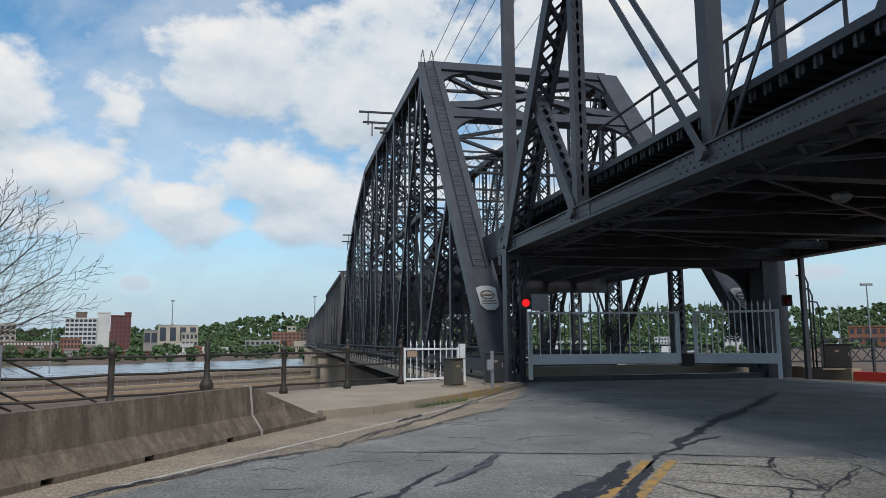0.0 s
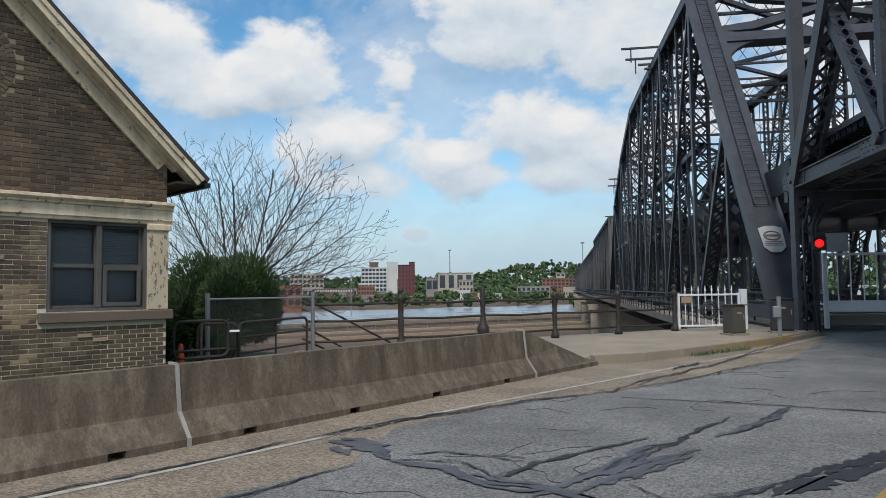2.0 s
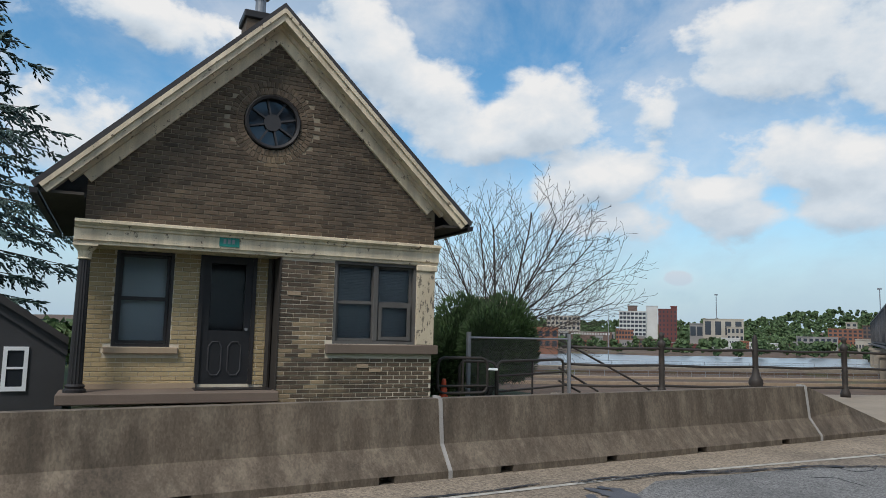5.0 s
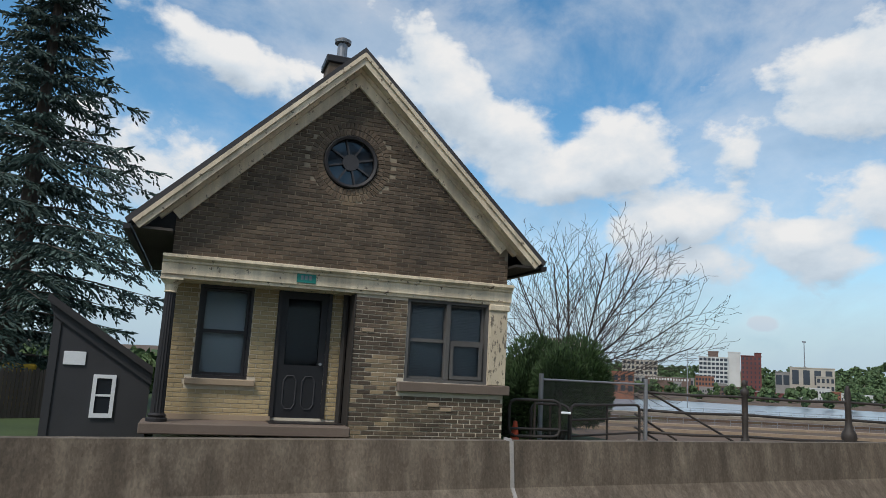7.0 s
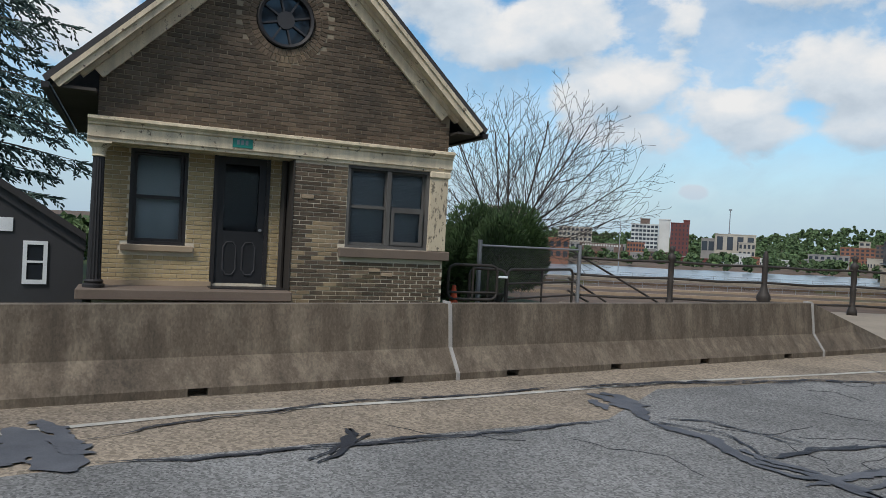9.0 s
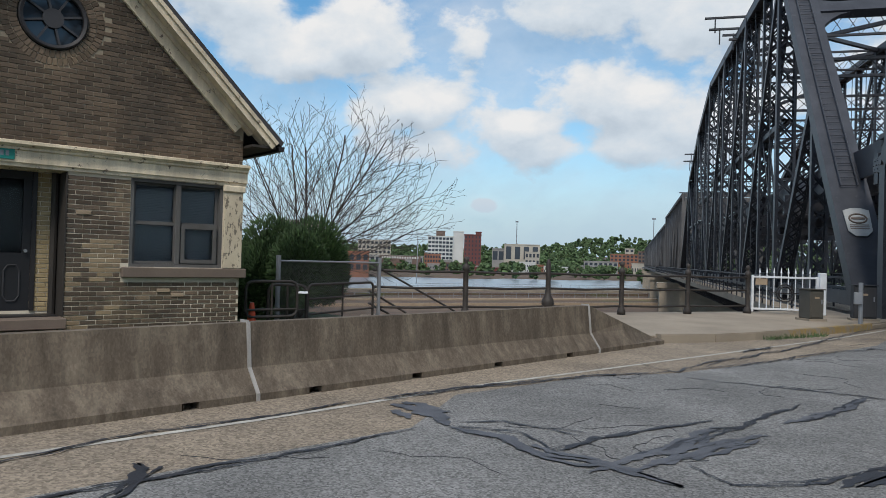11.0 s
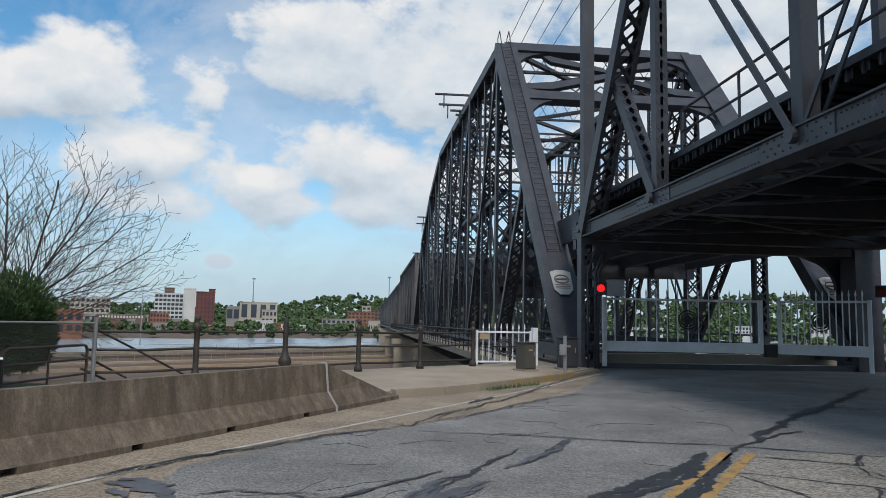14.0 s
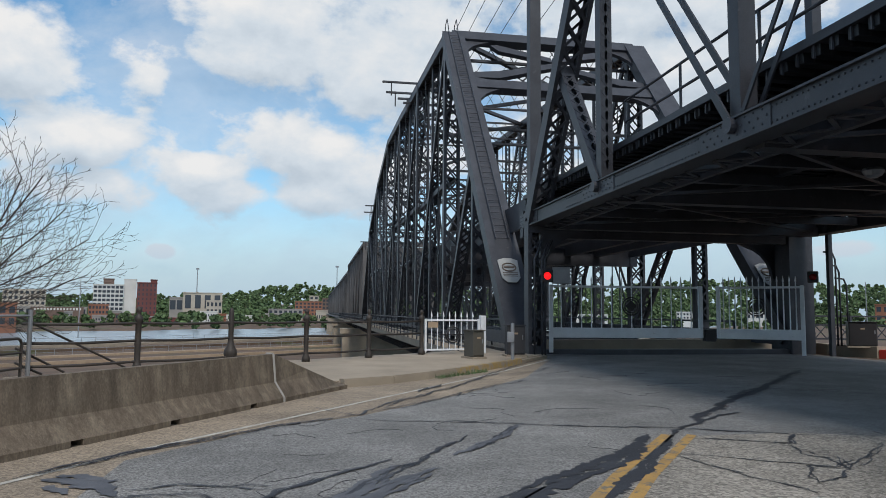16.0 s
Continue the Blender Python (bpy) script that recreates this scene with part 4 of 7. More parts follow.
_g = _nt.nodes.new("ShaderNodeBsdfGlossy"); _g.inputs["Roughness"].default_value = 0.03
_f = _nt.nodes.new("ShaderNodeFresnel"); _f.inputs[0].default_value = 1.22
_m = _nt.nodes.new("ShaderNodeMixShader")
_nt.links.new(_f.outputs[0], _m.inputs[0]); _nt.links.new(_t.outputs[0], _m.inputs[1]); _nt.links.new(_g.outputs[0], _m.inputs[2])
_nt.links.new(_m.outputs[0], _o.inputs[0])
BLIND = material("grey_window_blind", (0.30, 0.31, 0.32), (0.22, 0.23, 0.24), 6, 40, 0.7, 0, 0)
SHADE_CLOTH = material("pale_window_shade", (0.50, 0.52, 0.52), (0.40, 0.415, 0.42), 4, 40, 0.9, 0, 0)
FRAME_GREY = material("grey_brown_window_frame", (0.13, 0.125, 0.12), (0.075, 0.07, 0.066), 8, 60, 0.6, 0, 0.2)
BLACK_BRONZE = material("black_bronze_frame", (0.028, 0.025, 0.026), (0.018, 0.016, 0.017), 8, 60, 0.45, 0, 0.1)

RC = 0.5                                 # depth of the porch recess
APEX, EAVE_L, EAVE_R, EZ, AZ = -2.86, -6.08, 0.46, 3.42, 6.62
SL = (AZ - EZ) / (APEX - EAVE_L)


def gable_top(s, drop=0.0):
    return AZ - abs(s - APEX) * ((AZ - EZ) / (EAVE_R - APEX) if s > APEX else SL) - drop


def wall_boxes(s0, s1, y0, y1, z0, z1, hole=None):
    bm = bmesh.new()
    if not hole:
        add_box(bm, s0, s1, y0, y1, z0, z1)
        return bm
    xs, zs = [s0, *sorted({h for q in hole for h in q[:2]}), s1], [z0, *sorted({h for q in hole for h in q[2:]}), z1]
    for a, b in zip(xs, xs[1:]):
        for c, d in zip(zs, zs[1:]):
            if not any(q[0] - 1e-4 <= a and b <= q[1] + 1e-4 and q[2] - 1e-4 <= c and d <= q[3] + 1e-4 for q in hole):
                add_box(bm, a, b, y0, y1, c, d)
    bmesh.ops.remove_doubles(bm, verts=bm.verts, dist=1e-4)
    return bm


RW = (-1.77, -0.31, 1.30, 2.66)          # wide window of the bay
LW = (-5.04, -4.21, 1.20, 2.66)          # porch window
DR = (-3.76, -3.0, 0.63, 2.66)          # door
wall_bay = part("wall", wall_boxes(-2.64, 0.0, 0.02, 0.32, 0.0, 2.70, [RW]), MORTAR, house, "front wall of dark sooty brick with pale joints")
wall_porch = part("wall", wall_boxes(-5.5, -2.32, RC + 0.02, RC + 0.3, 0.0, 2.70, [LW, DR]), MORTAR, house, "buff brick wall inside the porch")
wall_return = part("wall", wall_boxes(-2.62, -2.34, 0.33, RC + 0.02, 0.0, 2.70), BUFF, house)
part("wall", wall_boxes(-5.5, -5.2, RC + 0.31, 5.1, 0.0, 3.55), BRICK, house)
part("wall", wall_boxes(-0.3, 0.0, 0.33, 5.1, 0.0, 3.55), BRICK, house)
part("wall", wall_boxes(-5.18, -0.32, 4.8, 5.1, 0.0, 3.3), BRICK, house)
# gable with its round opening
ROSE, RR = (-2.9, 4.83), 0.46
gz0 = 3.0
bm = bmesh.new()
GM = Matrix(((1, 0, 0, 0), (0, 0, 1, 0.02), (0, 1, 0, 0), (0, 0, 0, 1)))
for sgn in (-1, 1):
    arc = [(ROSE[0] + sgn * RR * math.sin(math.pi * k / 16), ROSE[1] - RR * math.cos(math.pi * k / 16)) for k in range(17)]
    edge = -5.5 if sgn < 0 else 0.0
    pts = [(ROSE[0], gz0)] + arc + [(ROSE[0], gable_top(ROSE[0], 0.2)), (edge, gable_top(edge, 0.2)), (edge, gz0)]
    add_prism(bm, pts, GM, 0.28)
wall_gable = part("gable_wall", bm, MORTAR_DARK, house, "gable of soot-darkened brick with a ring of header bricks")

brick_rng = random.Random(5)


def brick_mesh(w, h, d):
    """A brick with slightly uneven, eased front edges; the front at y = 0."""
    bm = bmesh.new()
    e = 0.004
    back = [bm.verts.new((x, d, z)) for x, z in ((0, 0), (w, 0), (w, h), (0, h))]
    rim = [bm.verts.new((x, e, z)) for x, z in ((0, 0), (w, 0), (w, h), (0, h))]
    fr = [bm.verts.new((x + brick_rng.uniform(-.0015, .0015), 0, z)) for x, z in ((e, e), (w - e, e), (w - e, h - e), (e, h - e))]
    for a, b in ((back, rim), (rim, fr)):
        for i in range(4):
            bm.faces.new((a[i], a[(i + 1) % 4], b[(i + 1) % 4], b[i]))
    bm.faces.new(fr)
    return bm


def brick_places(s0, s1, z0, z1, holes, inside=None, L=0.205, H=0.0575, joint=0.013):
    out = []
    row = 0
    z = z0
    while z + H <= z1 + 0.001:
        s = s0 - (L + joint) / 2 * (row % 2)
        while s < s1:
            a, b = max(s, s0), min(s + L, s1)
            s += L + joint
            pieces = [(a, b)]
            for h in holes:
                if z + H > h[2] and z < h[3]:
                    nxt = []
                    for p, q in pieces:
                        if q <= h[0] or p >= h[1]:
                            nxt.append((p, q))
                        else:
                            if p < h[0] - 0.03:
                                nxt.append((p, h[0] - 0.004))
                            if q > h[1] + 0.03:
                                nxt.append((h[1] + 0.004, q))
                    pieces = nxt
            for p, q in pieces:
                if q - p > 0.03 and (inside is None or inside((p + q) / 2, z + H / 2)):
                    out.append((p, q - p, z))
        z += H + joint
        row += 1
    return out, H


def lay_bricks(parent, y, places, H, mat, single=300, proud=0.012):
    """The first bricks as parts of their own on shared meshes, the rest joined."""
    cache = {}
    verts, faces = [], []
    for n, (s, w, z) in enumerate(places):
        dy = brick_rng.uniform(-0.003, 0.003)
        if n < single:
            key = round(w, 2)
            if key not in cache:
                bm = brick_mesh(key, H, 0.03)
                me = bpy.data.meshes.new("brick")
                bmesh.ops.recalc_face_normals(bm, faces=bm.faces)
                bm.to_mesh(me)
                bm.free()
                me.materials.append(mat)
                cache[key] = me
            ob = new("brick", cache[key])
            ob.parent = parent
            ob.location = (s, y - proud + dy, z)
        else:
            b = len(verts)
            e = 0.004
            for yy, i in ((0.03, 0), (e, 0), (0, e)):
                verts += [(s + i, y - proud + dy + yy, z + i), (s + w - i, y - proud + dy + yy, z + i), (s + w - i, y - proud + dy + yy, z + H - i), (s + i, y - proud + dy + yy, z + H - i)]
            for a, c in ((0, 4), (4, 8)):
                for i in range(4):
                    faces.append((b + a + i, b + a + (i + 1) % 4, b + c + (i + 1) % 4, b + c + i))
            faces.append((b + 8, b + 9, b + 10, b + 11))
    if verts:
        me = bpy.data.meshes.new("bricks")
        me.from_pydata(verts, [], faces)
        me.materials.append(mat)
        ob = new("bricks", me)
        ob.parent = parent
        tagged(ob, kind="stuff")


# trim: entablature over the ground floor
bm = bmesh.new()
prof = [(0.30, 2.67), (-0.02, 2.67), (-0.02, 2.72), (-0.05, 2.725), (-0.05, 2.89), (-0.08, 2.90), (-0.085, 2.93), (-0.11, 2.945), (-0.13, 2.965), (-0.15, 2.97), (-0.15, 3.01), (-0.05, 3.03), (0.30, 3.03)]
add_prism(bm, prof, Matrix(((0, 0, 1, -5.62), (1, 0, 0, 0), (0, 1, 0, 0), (0, 0, 0, 1))), 5.69)
part("entablature", bm, CREAM, house, "long cream moulding with flaking paint")
bm = bmesh.new()
add_box(bm, -5.48, -2.66, 0.31, RC + 0.015, 2.66, 2.70)
part("porch_ceiling", bm, CREAM, house)
# flaking pilaster at the corner and its base block
pil = part("pilaster", box(-0.30, 0.015, -0.03, 0.018, 1.30, 2.66, 0.008), PEEL, house, "corner pilaster with cream paint peeling off in long strips")
part("pilaster_cap", box(-0.33, 0.045, -0.06, 0.018, 2.56, 2.668, 0.015), CREAM, pil)
part("window_sill", box(-1.88, 0.09, -0.07, 0.1, 1.14, 1.295, 0.012), STONE, house, "brown sandstone window sill")
part("window_sill", box(-5.14, -4.09, RC - 0.08, RC + 0.1, 1.10, 1.195, 0.01), PALE_STONE, house, "pale stone window sill")
part("porch_floor", box(-5.68, -2.66, -0.30, RC + 0.015, 0.42, 0.57, 0.012), STONE, house, "brown stone porch floor")
part("porch_step", box(-5.68, -2.66, -0.62, -0.305, 0.05, 0.38, 0.012), STONE, house)
part("door_mat", box(-3.85, -2.7, 0.05, 0.5, 0.572, 0.585), BLACK_BRONZE, house)
part("plinth", box(-5.5, -3.8, RC - 0.02, RC + 0.015, 0.572, 0.65), PALE_STONE, house)
# sign plate: its number is drawn as bars
sgn = part("sign_plate", box(-3.63, -3.33, -0.066, -0.05, 2.755, 2.90, 0.004), TEAL, house, "small teal enamel plate with pale bars")
for k in range(3):
    part("bar", box(-3.57 + k * 0.065, -3.53 + k * 0.065, -0.069, -0.066, 2.80, 2.87), GALV, sgn)


def fluted_column(s, y, z0, z1):
    t = part("column", bmesh.new(), BLACK_BRONZE, house, "slender fluted dark iron porch column")
    bm = bmesh.new()
    n = 28
    for (r, z), (r2, zz) in (((0.10, z0 + 0.1), (0.078, z1 - 0.2)),):
        a = [bm.verts.new((s + r * (1 if i % 2 else 0.88) * math.cos(2 * math.pi * i / n), y + r * (1 if i % 2 else 0.88) * math.sin(2 * math.pi * i / n), z)) for i in range(n)]
        b = [bm.verts.new((s + r2 * (1 if i % 2 else 0.88) * math.cos(2 * math.pi * i / n), y + r2 * (1 if i % 2 else 0.88) * math.sin(2 * math.pi * i / n), zz)) for i in range(n)]
        for i in range(n):
            bm.faces.new((a[i], a[(i + 1) % n], b[(i + 1) % n], b[i]))
    add_turned(bm, s, y, [(0.15, z0), (0.15, z0 + 0.04), (0.12, z0 + 0.06), (0.135, z0 + 0.09), (0.10, z0 + 0.12)], 16)
    bm.to_mesh(t.data)
    bm.free()
    bm = bmesh.new()
    add_turned(bm, s, y, [(0.08, z1 - 0.22), (0.10, z1 - 0.21), (0.085, z1 - 0.19), (0.10, z1 - 0.1), (0.15, z1 - 0.045), (0.155, z1)], 14)
    add_box(bm, s - 0.16, s + 0.16, y - 0.16, y + 0.16, z1 - 0.03, z1 + 0.0)
    part("capital", bm, CREAM, t, "cream painted capital")


fluted_column(-5.46, 0.02, 0.572, 2.665)


def sash_window(rect, y, frame_mat, leaves, back, slat=True, name="window"):
    """A window with its frame, sashes, panes and the shade behind them."""
    s0, s1, z0, z1 = rect
    w = part(name, wall_boxes(s0, s1, y - 0.03, y + 0.14, z0, z1, [(s0 + 0.05, s1 - 0.05, z0 + 0.05, z1 - 0.05)]), frame_mat, house)
    n = leaves
    width = (s1 - s0 - 0.1) / n
    for k in range(n):
        a, b = s0 + 0.05 + k * width, s0 + 0.05 + (k + 1) * width
        zm = (z0 + z1) / 2 + 0.02
        if k:
            part("mullion", box(a - 0.04, a + 0.04, y - 0.035, y + 0.1, z0 + 0.052, z1 - 0.052, 0.006), frame_mat, w)
        for c, d, yy in ((z0 + 0.05, zm, 0.03), (zm - 0.03, z1 - 0.05, 0.06)):
            part("sash", wall_boxes(a + 0.004, b - 0.004, y + yy, y + yy + 0.03, c + 0.003, d - 0.003, [(a + 0.05, b - 0.05, c + 0.045, d - 0.04)]), frame_mat, w)
            part("pane", box(a + 0.045, b - 0.045, y + yy + 0.012, y + yy + 0.016, c + 0.04, d - 0.035), PANE, w)
        bm = bmesh.new()
        if slat:
            z = z0 + 0.06
            while z < z1 - 0.06:
                add_box(bm, a + 0.02, b - 0.02, y + 0.12, y + 0.145, z, z + 0.0245)
                z += 0.026
        else:
            add_box(bm, a + 0.01, b - 0.01, y + 0.13, y + 0.14, z0 + 0.05, z1 - 0.05)
        part("blind", bm, back, w, "drawn grey blind behind the glass")
    part("room_back", box(s0 + 0.01, s1 - 0.01, y + 0.2, y + 0.22, z0 + 0.01, z1 - 0.01), BLACK_WOOD, w)
    return w


win = sash_window(RW, 0.06, FRAME_GREY, 2, BLIND)
# storm panel on the lower right sash
part("storm_frame", wall_boxes(-0.98, -0.40, 0.045, 0.062, 1.37, 1.98, [(-0.92, -0.46, 1.43, 1.92)]), FRAME_GREY, win, "pale metal storm panel")
sash_window(LW, RC + 0.05, BLACK_BRONZE, 1, SHADE_CLOTH, False)


def storm_door():
    s0, s1, z0, z1 = DR
    d = part("door", wall_boxes(s0, s1, RC + 0.02, RC + 0.08, z0, z1, [(s0 + 0.11, s1 - 0.11, 1.47, z1 - 0.12)]), BLACK_WOOD, house, "closed black storm door with moulded lower panels")
    part("pane", box(s0 + 0.1, s1 - 0.1, RC + 0.05, RC + 0.054, 1.46, z1 - 0.11), PANE, d)
    part("inner_door", box(s0 + 0.02, s1 - 0.02, RC + 0.2, RC + 0.24, z0, z1), BLACK_WOOD, d)
    for c in (-3.55, -3.21):
        bm = bmesh.new()
        pts = []
        w, h = 0.10, 0.26
        for x, z in ((-w, h * 0.7), (-w * 0.5, h), (w * 0.5, h), (w, h * 0.7), (w, -h * 0.7), (w * 0.5, -h), (-w * 0.5, -h), (-w, -h * 0.7), (-w, h * 0.7)):
            pts.append((c + x + (0.02 if c < -3.3 else -0.02), RC + 0.016, 1.03 + z))
        add_pipe(bm, pts, 0.014, 6)
        part("panel_moulding", bm, SHED_GREY, d, "raised curved moulding")
    bm = bmesh.new()
    add_tube(bm, (s1 - 0.07, RC - 0.03, 1.5), (s1 - 0.07, RC + 0.02, 1.5), 0.025)
    part("door_handle", bm, GALV, d)
    part("door_frame", wall_boxes(s0 - 0.06, s1 + 0.06, RC - 0.01, RC + 0.018, z0 - 0.0, z1 + 0.035, [(s0, s1, z0 - 0.0, z1)]), BLACK_BRONZE, house)


storm_door()
part("corner_board", box(-2.665, -2.645, 0.0, RC + 0.012, 0.572, 2.655), DARK_WOOD_AND_SHADE, house, "dark board beside the porch recess")
# dark downpipe in the inner corner of the porch
bm = bmesh.new()
add_tube(bm, (-2.72, RC - 0.06, 0.572), (-2.72, RC - 0.06, 2.66), 0.05)
part("downpipe", bm, DARK_WOOD_AND_SHADE, house)


def rose_window():
    bm = bmesh.new()
    n = 36
    prof = ((RR - 0.01, 0.10), (RR - 0.01, -0.02), (RR - 0.03, -0.035), (RR - 0.07, -0.02), (RR - 0.075, 0.03))
    rings = [[bm.verts.new((ROSE[0] + r * math.cos(2 * math.pi * i / n), y, ROSE[1] + r * math.sin(2 * math.pi * i / n))) for i in range(n)] for r, y in prof]
    for a, b in zip(rings, rings[1:]):
        for i in range(n):
            bm.faces.new((a[i], a[(i + 1) % n], b[(i + 1) % n], b[i]))
    w = part("round_window", bm, BLACK_BRONZE, house, "round window with wheel tracery of dark wood")
    C = Vector((ROSE[0], 0.05, ROSE[1]))
    for k in range(8):
        a = 2 * math.pi * k / 8 + 0.25
        d = Vector((math.cos(a), 0, math.sin(a)))
        bm = bmesh.new()
        add_beam(bm, C + d * 0.13, C + d * 0.39, 0.03, 0.03, up=(0, 1, 0))
        part("spoke", bm, SHED_GREY, w)
    bm = bmesh.new()
    m = Matrix(((1, 0, 0, C.x), (0, 0, 1, C.y - 0.02), (0, 1, 0, C.z), (0, 0, 0, 1)))
    add_prism(bm, [(0.14 * math.cos(2 * math.pi * i / 20), 0.14 * math.sin(2 * math.pi * i / 20)) for i in range(20)], m, 0.03)
    part("hub", bm, SHED_GREY, w)
    bm = bmesh.new()
    m = m @ Matrix.Translation((0, 0, 0.05))
    add_prism(bm, [(0.41 * math.cos(2 * math.pi * i / 24), 0.41 * math.sin(2 * math.pi * i / 24)) for i in range(24)], m, 0.01)
    part("pane", bm, DARK_GLASS, w)
    # ring of bricks on end
    for r0, r1, n in ((RR + 0.005, RR + 0.105, 48), (RR + 0.115, RR + 0.215, 58)):
        for k in range(n):
            a = 2 * math.pi * (k + 0.5 * (n == 58)) / n
            bm = brick_mesh(0.056, r1 - r0, 0.03)
            mm = Matrix.Translation((ROSE[0], 0.006, ROSE[1])) @ Matrix.Rotation(-a, 4, "Y") @ Matrix.Translation((-0.028, 0, r0))
            bmesh.ops.transform(bm, matrix=mm, verts=bm.verts)
            part("ring_brick", bm, BRICK, wall_gable)


rose_window()


# ---------- roof ----------
def roof():
    y0, y1 = -0.36, 5.4
    r = part("roof", bmesh.new(), SHINGLE, house, "steep roof of dark shingles")
    bm = bmesh.new()
    m = Matrix(((1, 0, 0, 0), (0, 0, 1, y0), (0, 1, 0, 0), (0, 0, 0, 1)))
    th = 0.09
    add_prism(bm, [(EAVE_L - 0.05, EZ - 0.05), (APEX, AZ), (EAVE_R + 0.05, EZ - 0.05), (EAVE_R + 0.1, EZ + 0.02), (APEX, AZ + th), (EAVE_L - 0.1, EZ + 0.02)], m, y1 - y0)
    bm.to_mesh(r.data)
    bm.free()
    for e, s in ((EAVE_L, -1), (EAVE_R, 1)):
        d = Vector((APEX - e, 0, AZ - EZ)).normalized()
        nrm = Vector((0, -1, 0)).cross(d) * (1 if s > 0 else -1)
        if nrm.z > 0:
            nrm = -nrm
        a, b = Vector((e, 0, EZ)), Vector((APEX, 0, AZ))

        def board(y0, y1, off0, off1, name, label, cut=0.0, extend=0.0):
            bm = bmesh.new()
            v = []
            for y in (y0, y1):
                for p, o, k in ((a, off0, -extend), (a, off1, -extend), (b, off1, 0), (b, off0, 0)):
                    q = p + d * (cut + k if p is a else 0) + nrm * o
                    if p is b:                       # mitre on the ridge line
                        q = q + d * (nrm.x * o / -d.x if abs(d.x) > 1e-3 else 0)
                    v.append(bm.verts.new((q.x, y, q.z)))
            for f in ((0, 1, 2, 3), (7, 6, 5, 4), (0, 4, 5, 1), (1, 5, 6, 2), (2, 6, 7, 3), (3, 7, 4, 0)):
                bm.faces.new([v[i] for i in f])
            part(name, bm, CREAM, house, label)

        board(-0.35, -0.31, 0.0, 0.15, "rake_board", "flaking cream rake board")
        board(-0.385, -0.352, 0.0, 0.06, "rake_moulding", "")
        board(-0.307, 0.018, 0.09, 0.12, "rake_soffit", "")
        board(-0.10, 0.016, 0.124, 0.18, "rake_crown", "", cut=0.35)
        board(-0.05, 0.015, 0.184, 0.34, "rake_frieze", "cream board under the rake", cut=0.55)
        # boxed eaves along the side, with a dark gutter; the soffit's shade is in its colour
        bm = bmesh.new()
        x0, x1 = (EAVE_L, -5.5) if s < 0 else (0.0, EAVE_R)
        add_box(bm, x0 + 0.02, x1 - 0.02, -0.30, 5.3, EZ - 0.10, EZ - 0.06)
        part("eave_soffit", bm, DARK_WOOD_AND_SHADE, house)
        bm = bmesh.new()
        g = EAVE_L - 0.06 if s < 0 else EAVE_R + 0.06
        add_box(bm, g - 0.05, g + 0.05, -0.36, 5.4, EZ - 0.13, EZ - 0.055)
        part("gutter", bm, BLACK_BRONZE, house)


roof()
# chimney with a metal flue
ch = part("chimney", box(-3.15, -2.6, 1.75, 2.35, 6.0, 7.25), BRICK, house, "short brick chimney with a dark cap")
part("cap", box(-3.2, -2.55, 1.7, 2.4, 7.25, 7.4, 0.02), BLACK_BRONZE, ch)
bm = bmesh.new()
add_turned(bm, -2.86, 2.05, [(0.10, 7.4), (0.10, 7.82)], 14)
add_turned(bm, -2.86, 2.05, [(0.16, 7.80), (0.17, 7.86), (0.05, 7.93)], 14)
part("flue", bm, GALV, ch, "galvanised flue with a rain cap")

pl_, H_ = brick_places(-2.64, 0.0, 0.02, 2.66, [RW, (-1.89, 0.1, 1.13, 1.30), (-0.31, 0.02, 1.29, 2.7)])
pl_.sort(key=lambda q: -q[2])


def washed(q):
    """Bricks that have lost their soot: a patch beside the window, the foot of the corner, a few strays."""
    s, z = q[0] + q[1] / 2, q[2]
    wob = noise.noise((s * 4, z * 4, 2.2))
    return math.hypot((s + 2.12) / 0.26, (z - 1.40) / 0.30) < 1 + 0.5 * wob or (s < -2.42 and z < 0.75 + 0.5 * wob) or (s < -1.9 and z < 1.2 and wob > 0.30)


lay_bricks(wall_bay, 0.02, [q for q in pl_ if not washed(q)], H_, BRICK, 240, 0.008)
lay_bricks(wall_bay, 0.02, [q for q in pl_ if washed(q)], H_, WASHED_BRICK, 60, 0.008)
for s, z in ((-1.34, 0.91), (-1.12, 0.84), (-2.52, 2.06)):
    part("brick", box(s, s + 0.2, -0.002, 0.02, z, z + 0.057, 0.004), PALE_STONE, wall_bay, "pale replaced brick")
pl_, H_ = brick_places(-5.5, -2.66, 0.62, 2.66, [LW, (-3.82, -2.94, 0.5, 2.72), (-5.15, -4.08, 1.09, 1.21)])
lay_bricks(wall_porch, RC + 0.02, pl_, H_, BUFF, 300)
inside = lambda s, z: z < gable_top(s, 0.42) and math.hypot(s - ROSE[0], z - ROSE[1]) > RR + 0.228
pl_, H_ = brick_places(-5.5, 0.0, 3.035, 6.3, [], inside)
lay_bricks(wall_gable, 0.02, pl_, H_, BRICK, 0, 0.011)


# ---------- road gates, signals, boxes at the bridge end ----------
def polar(az, dist, z=0.0):
    return Vector((dist * math.sin(radians(az)), dist * math.cos(radians(az)), z))


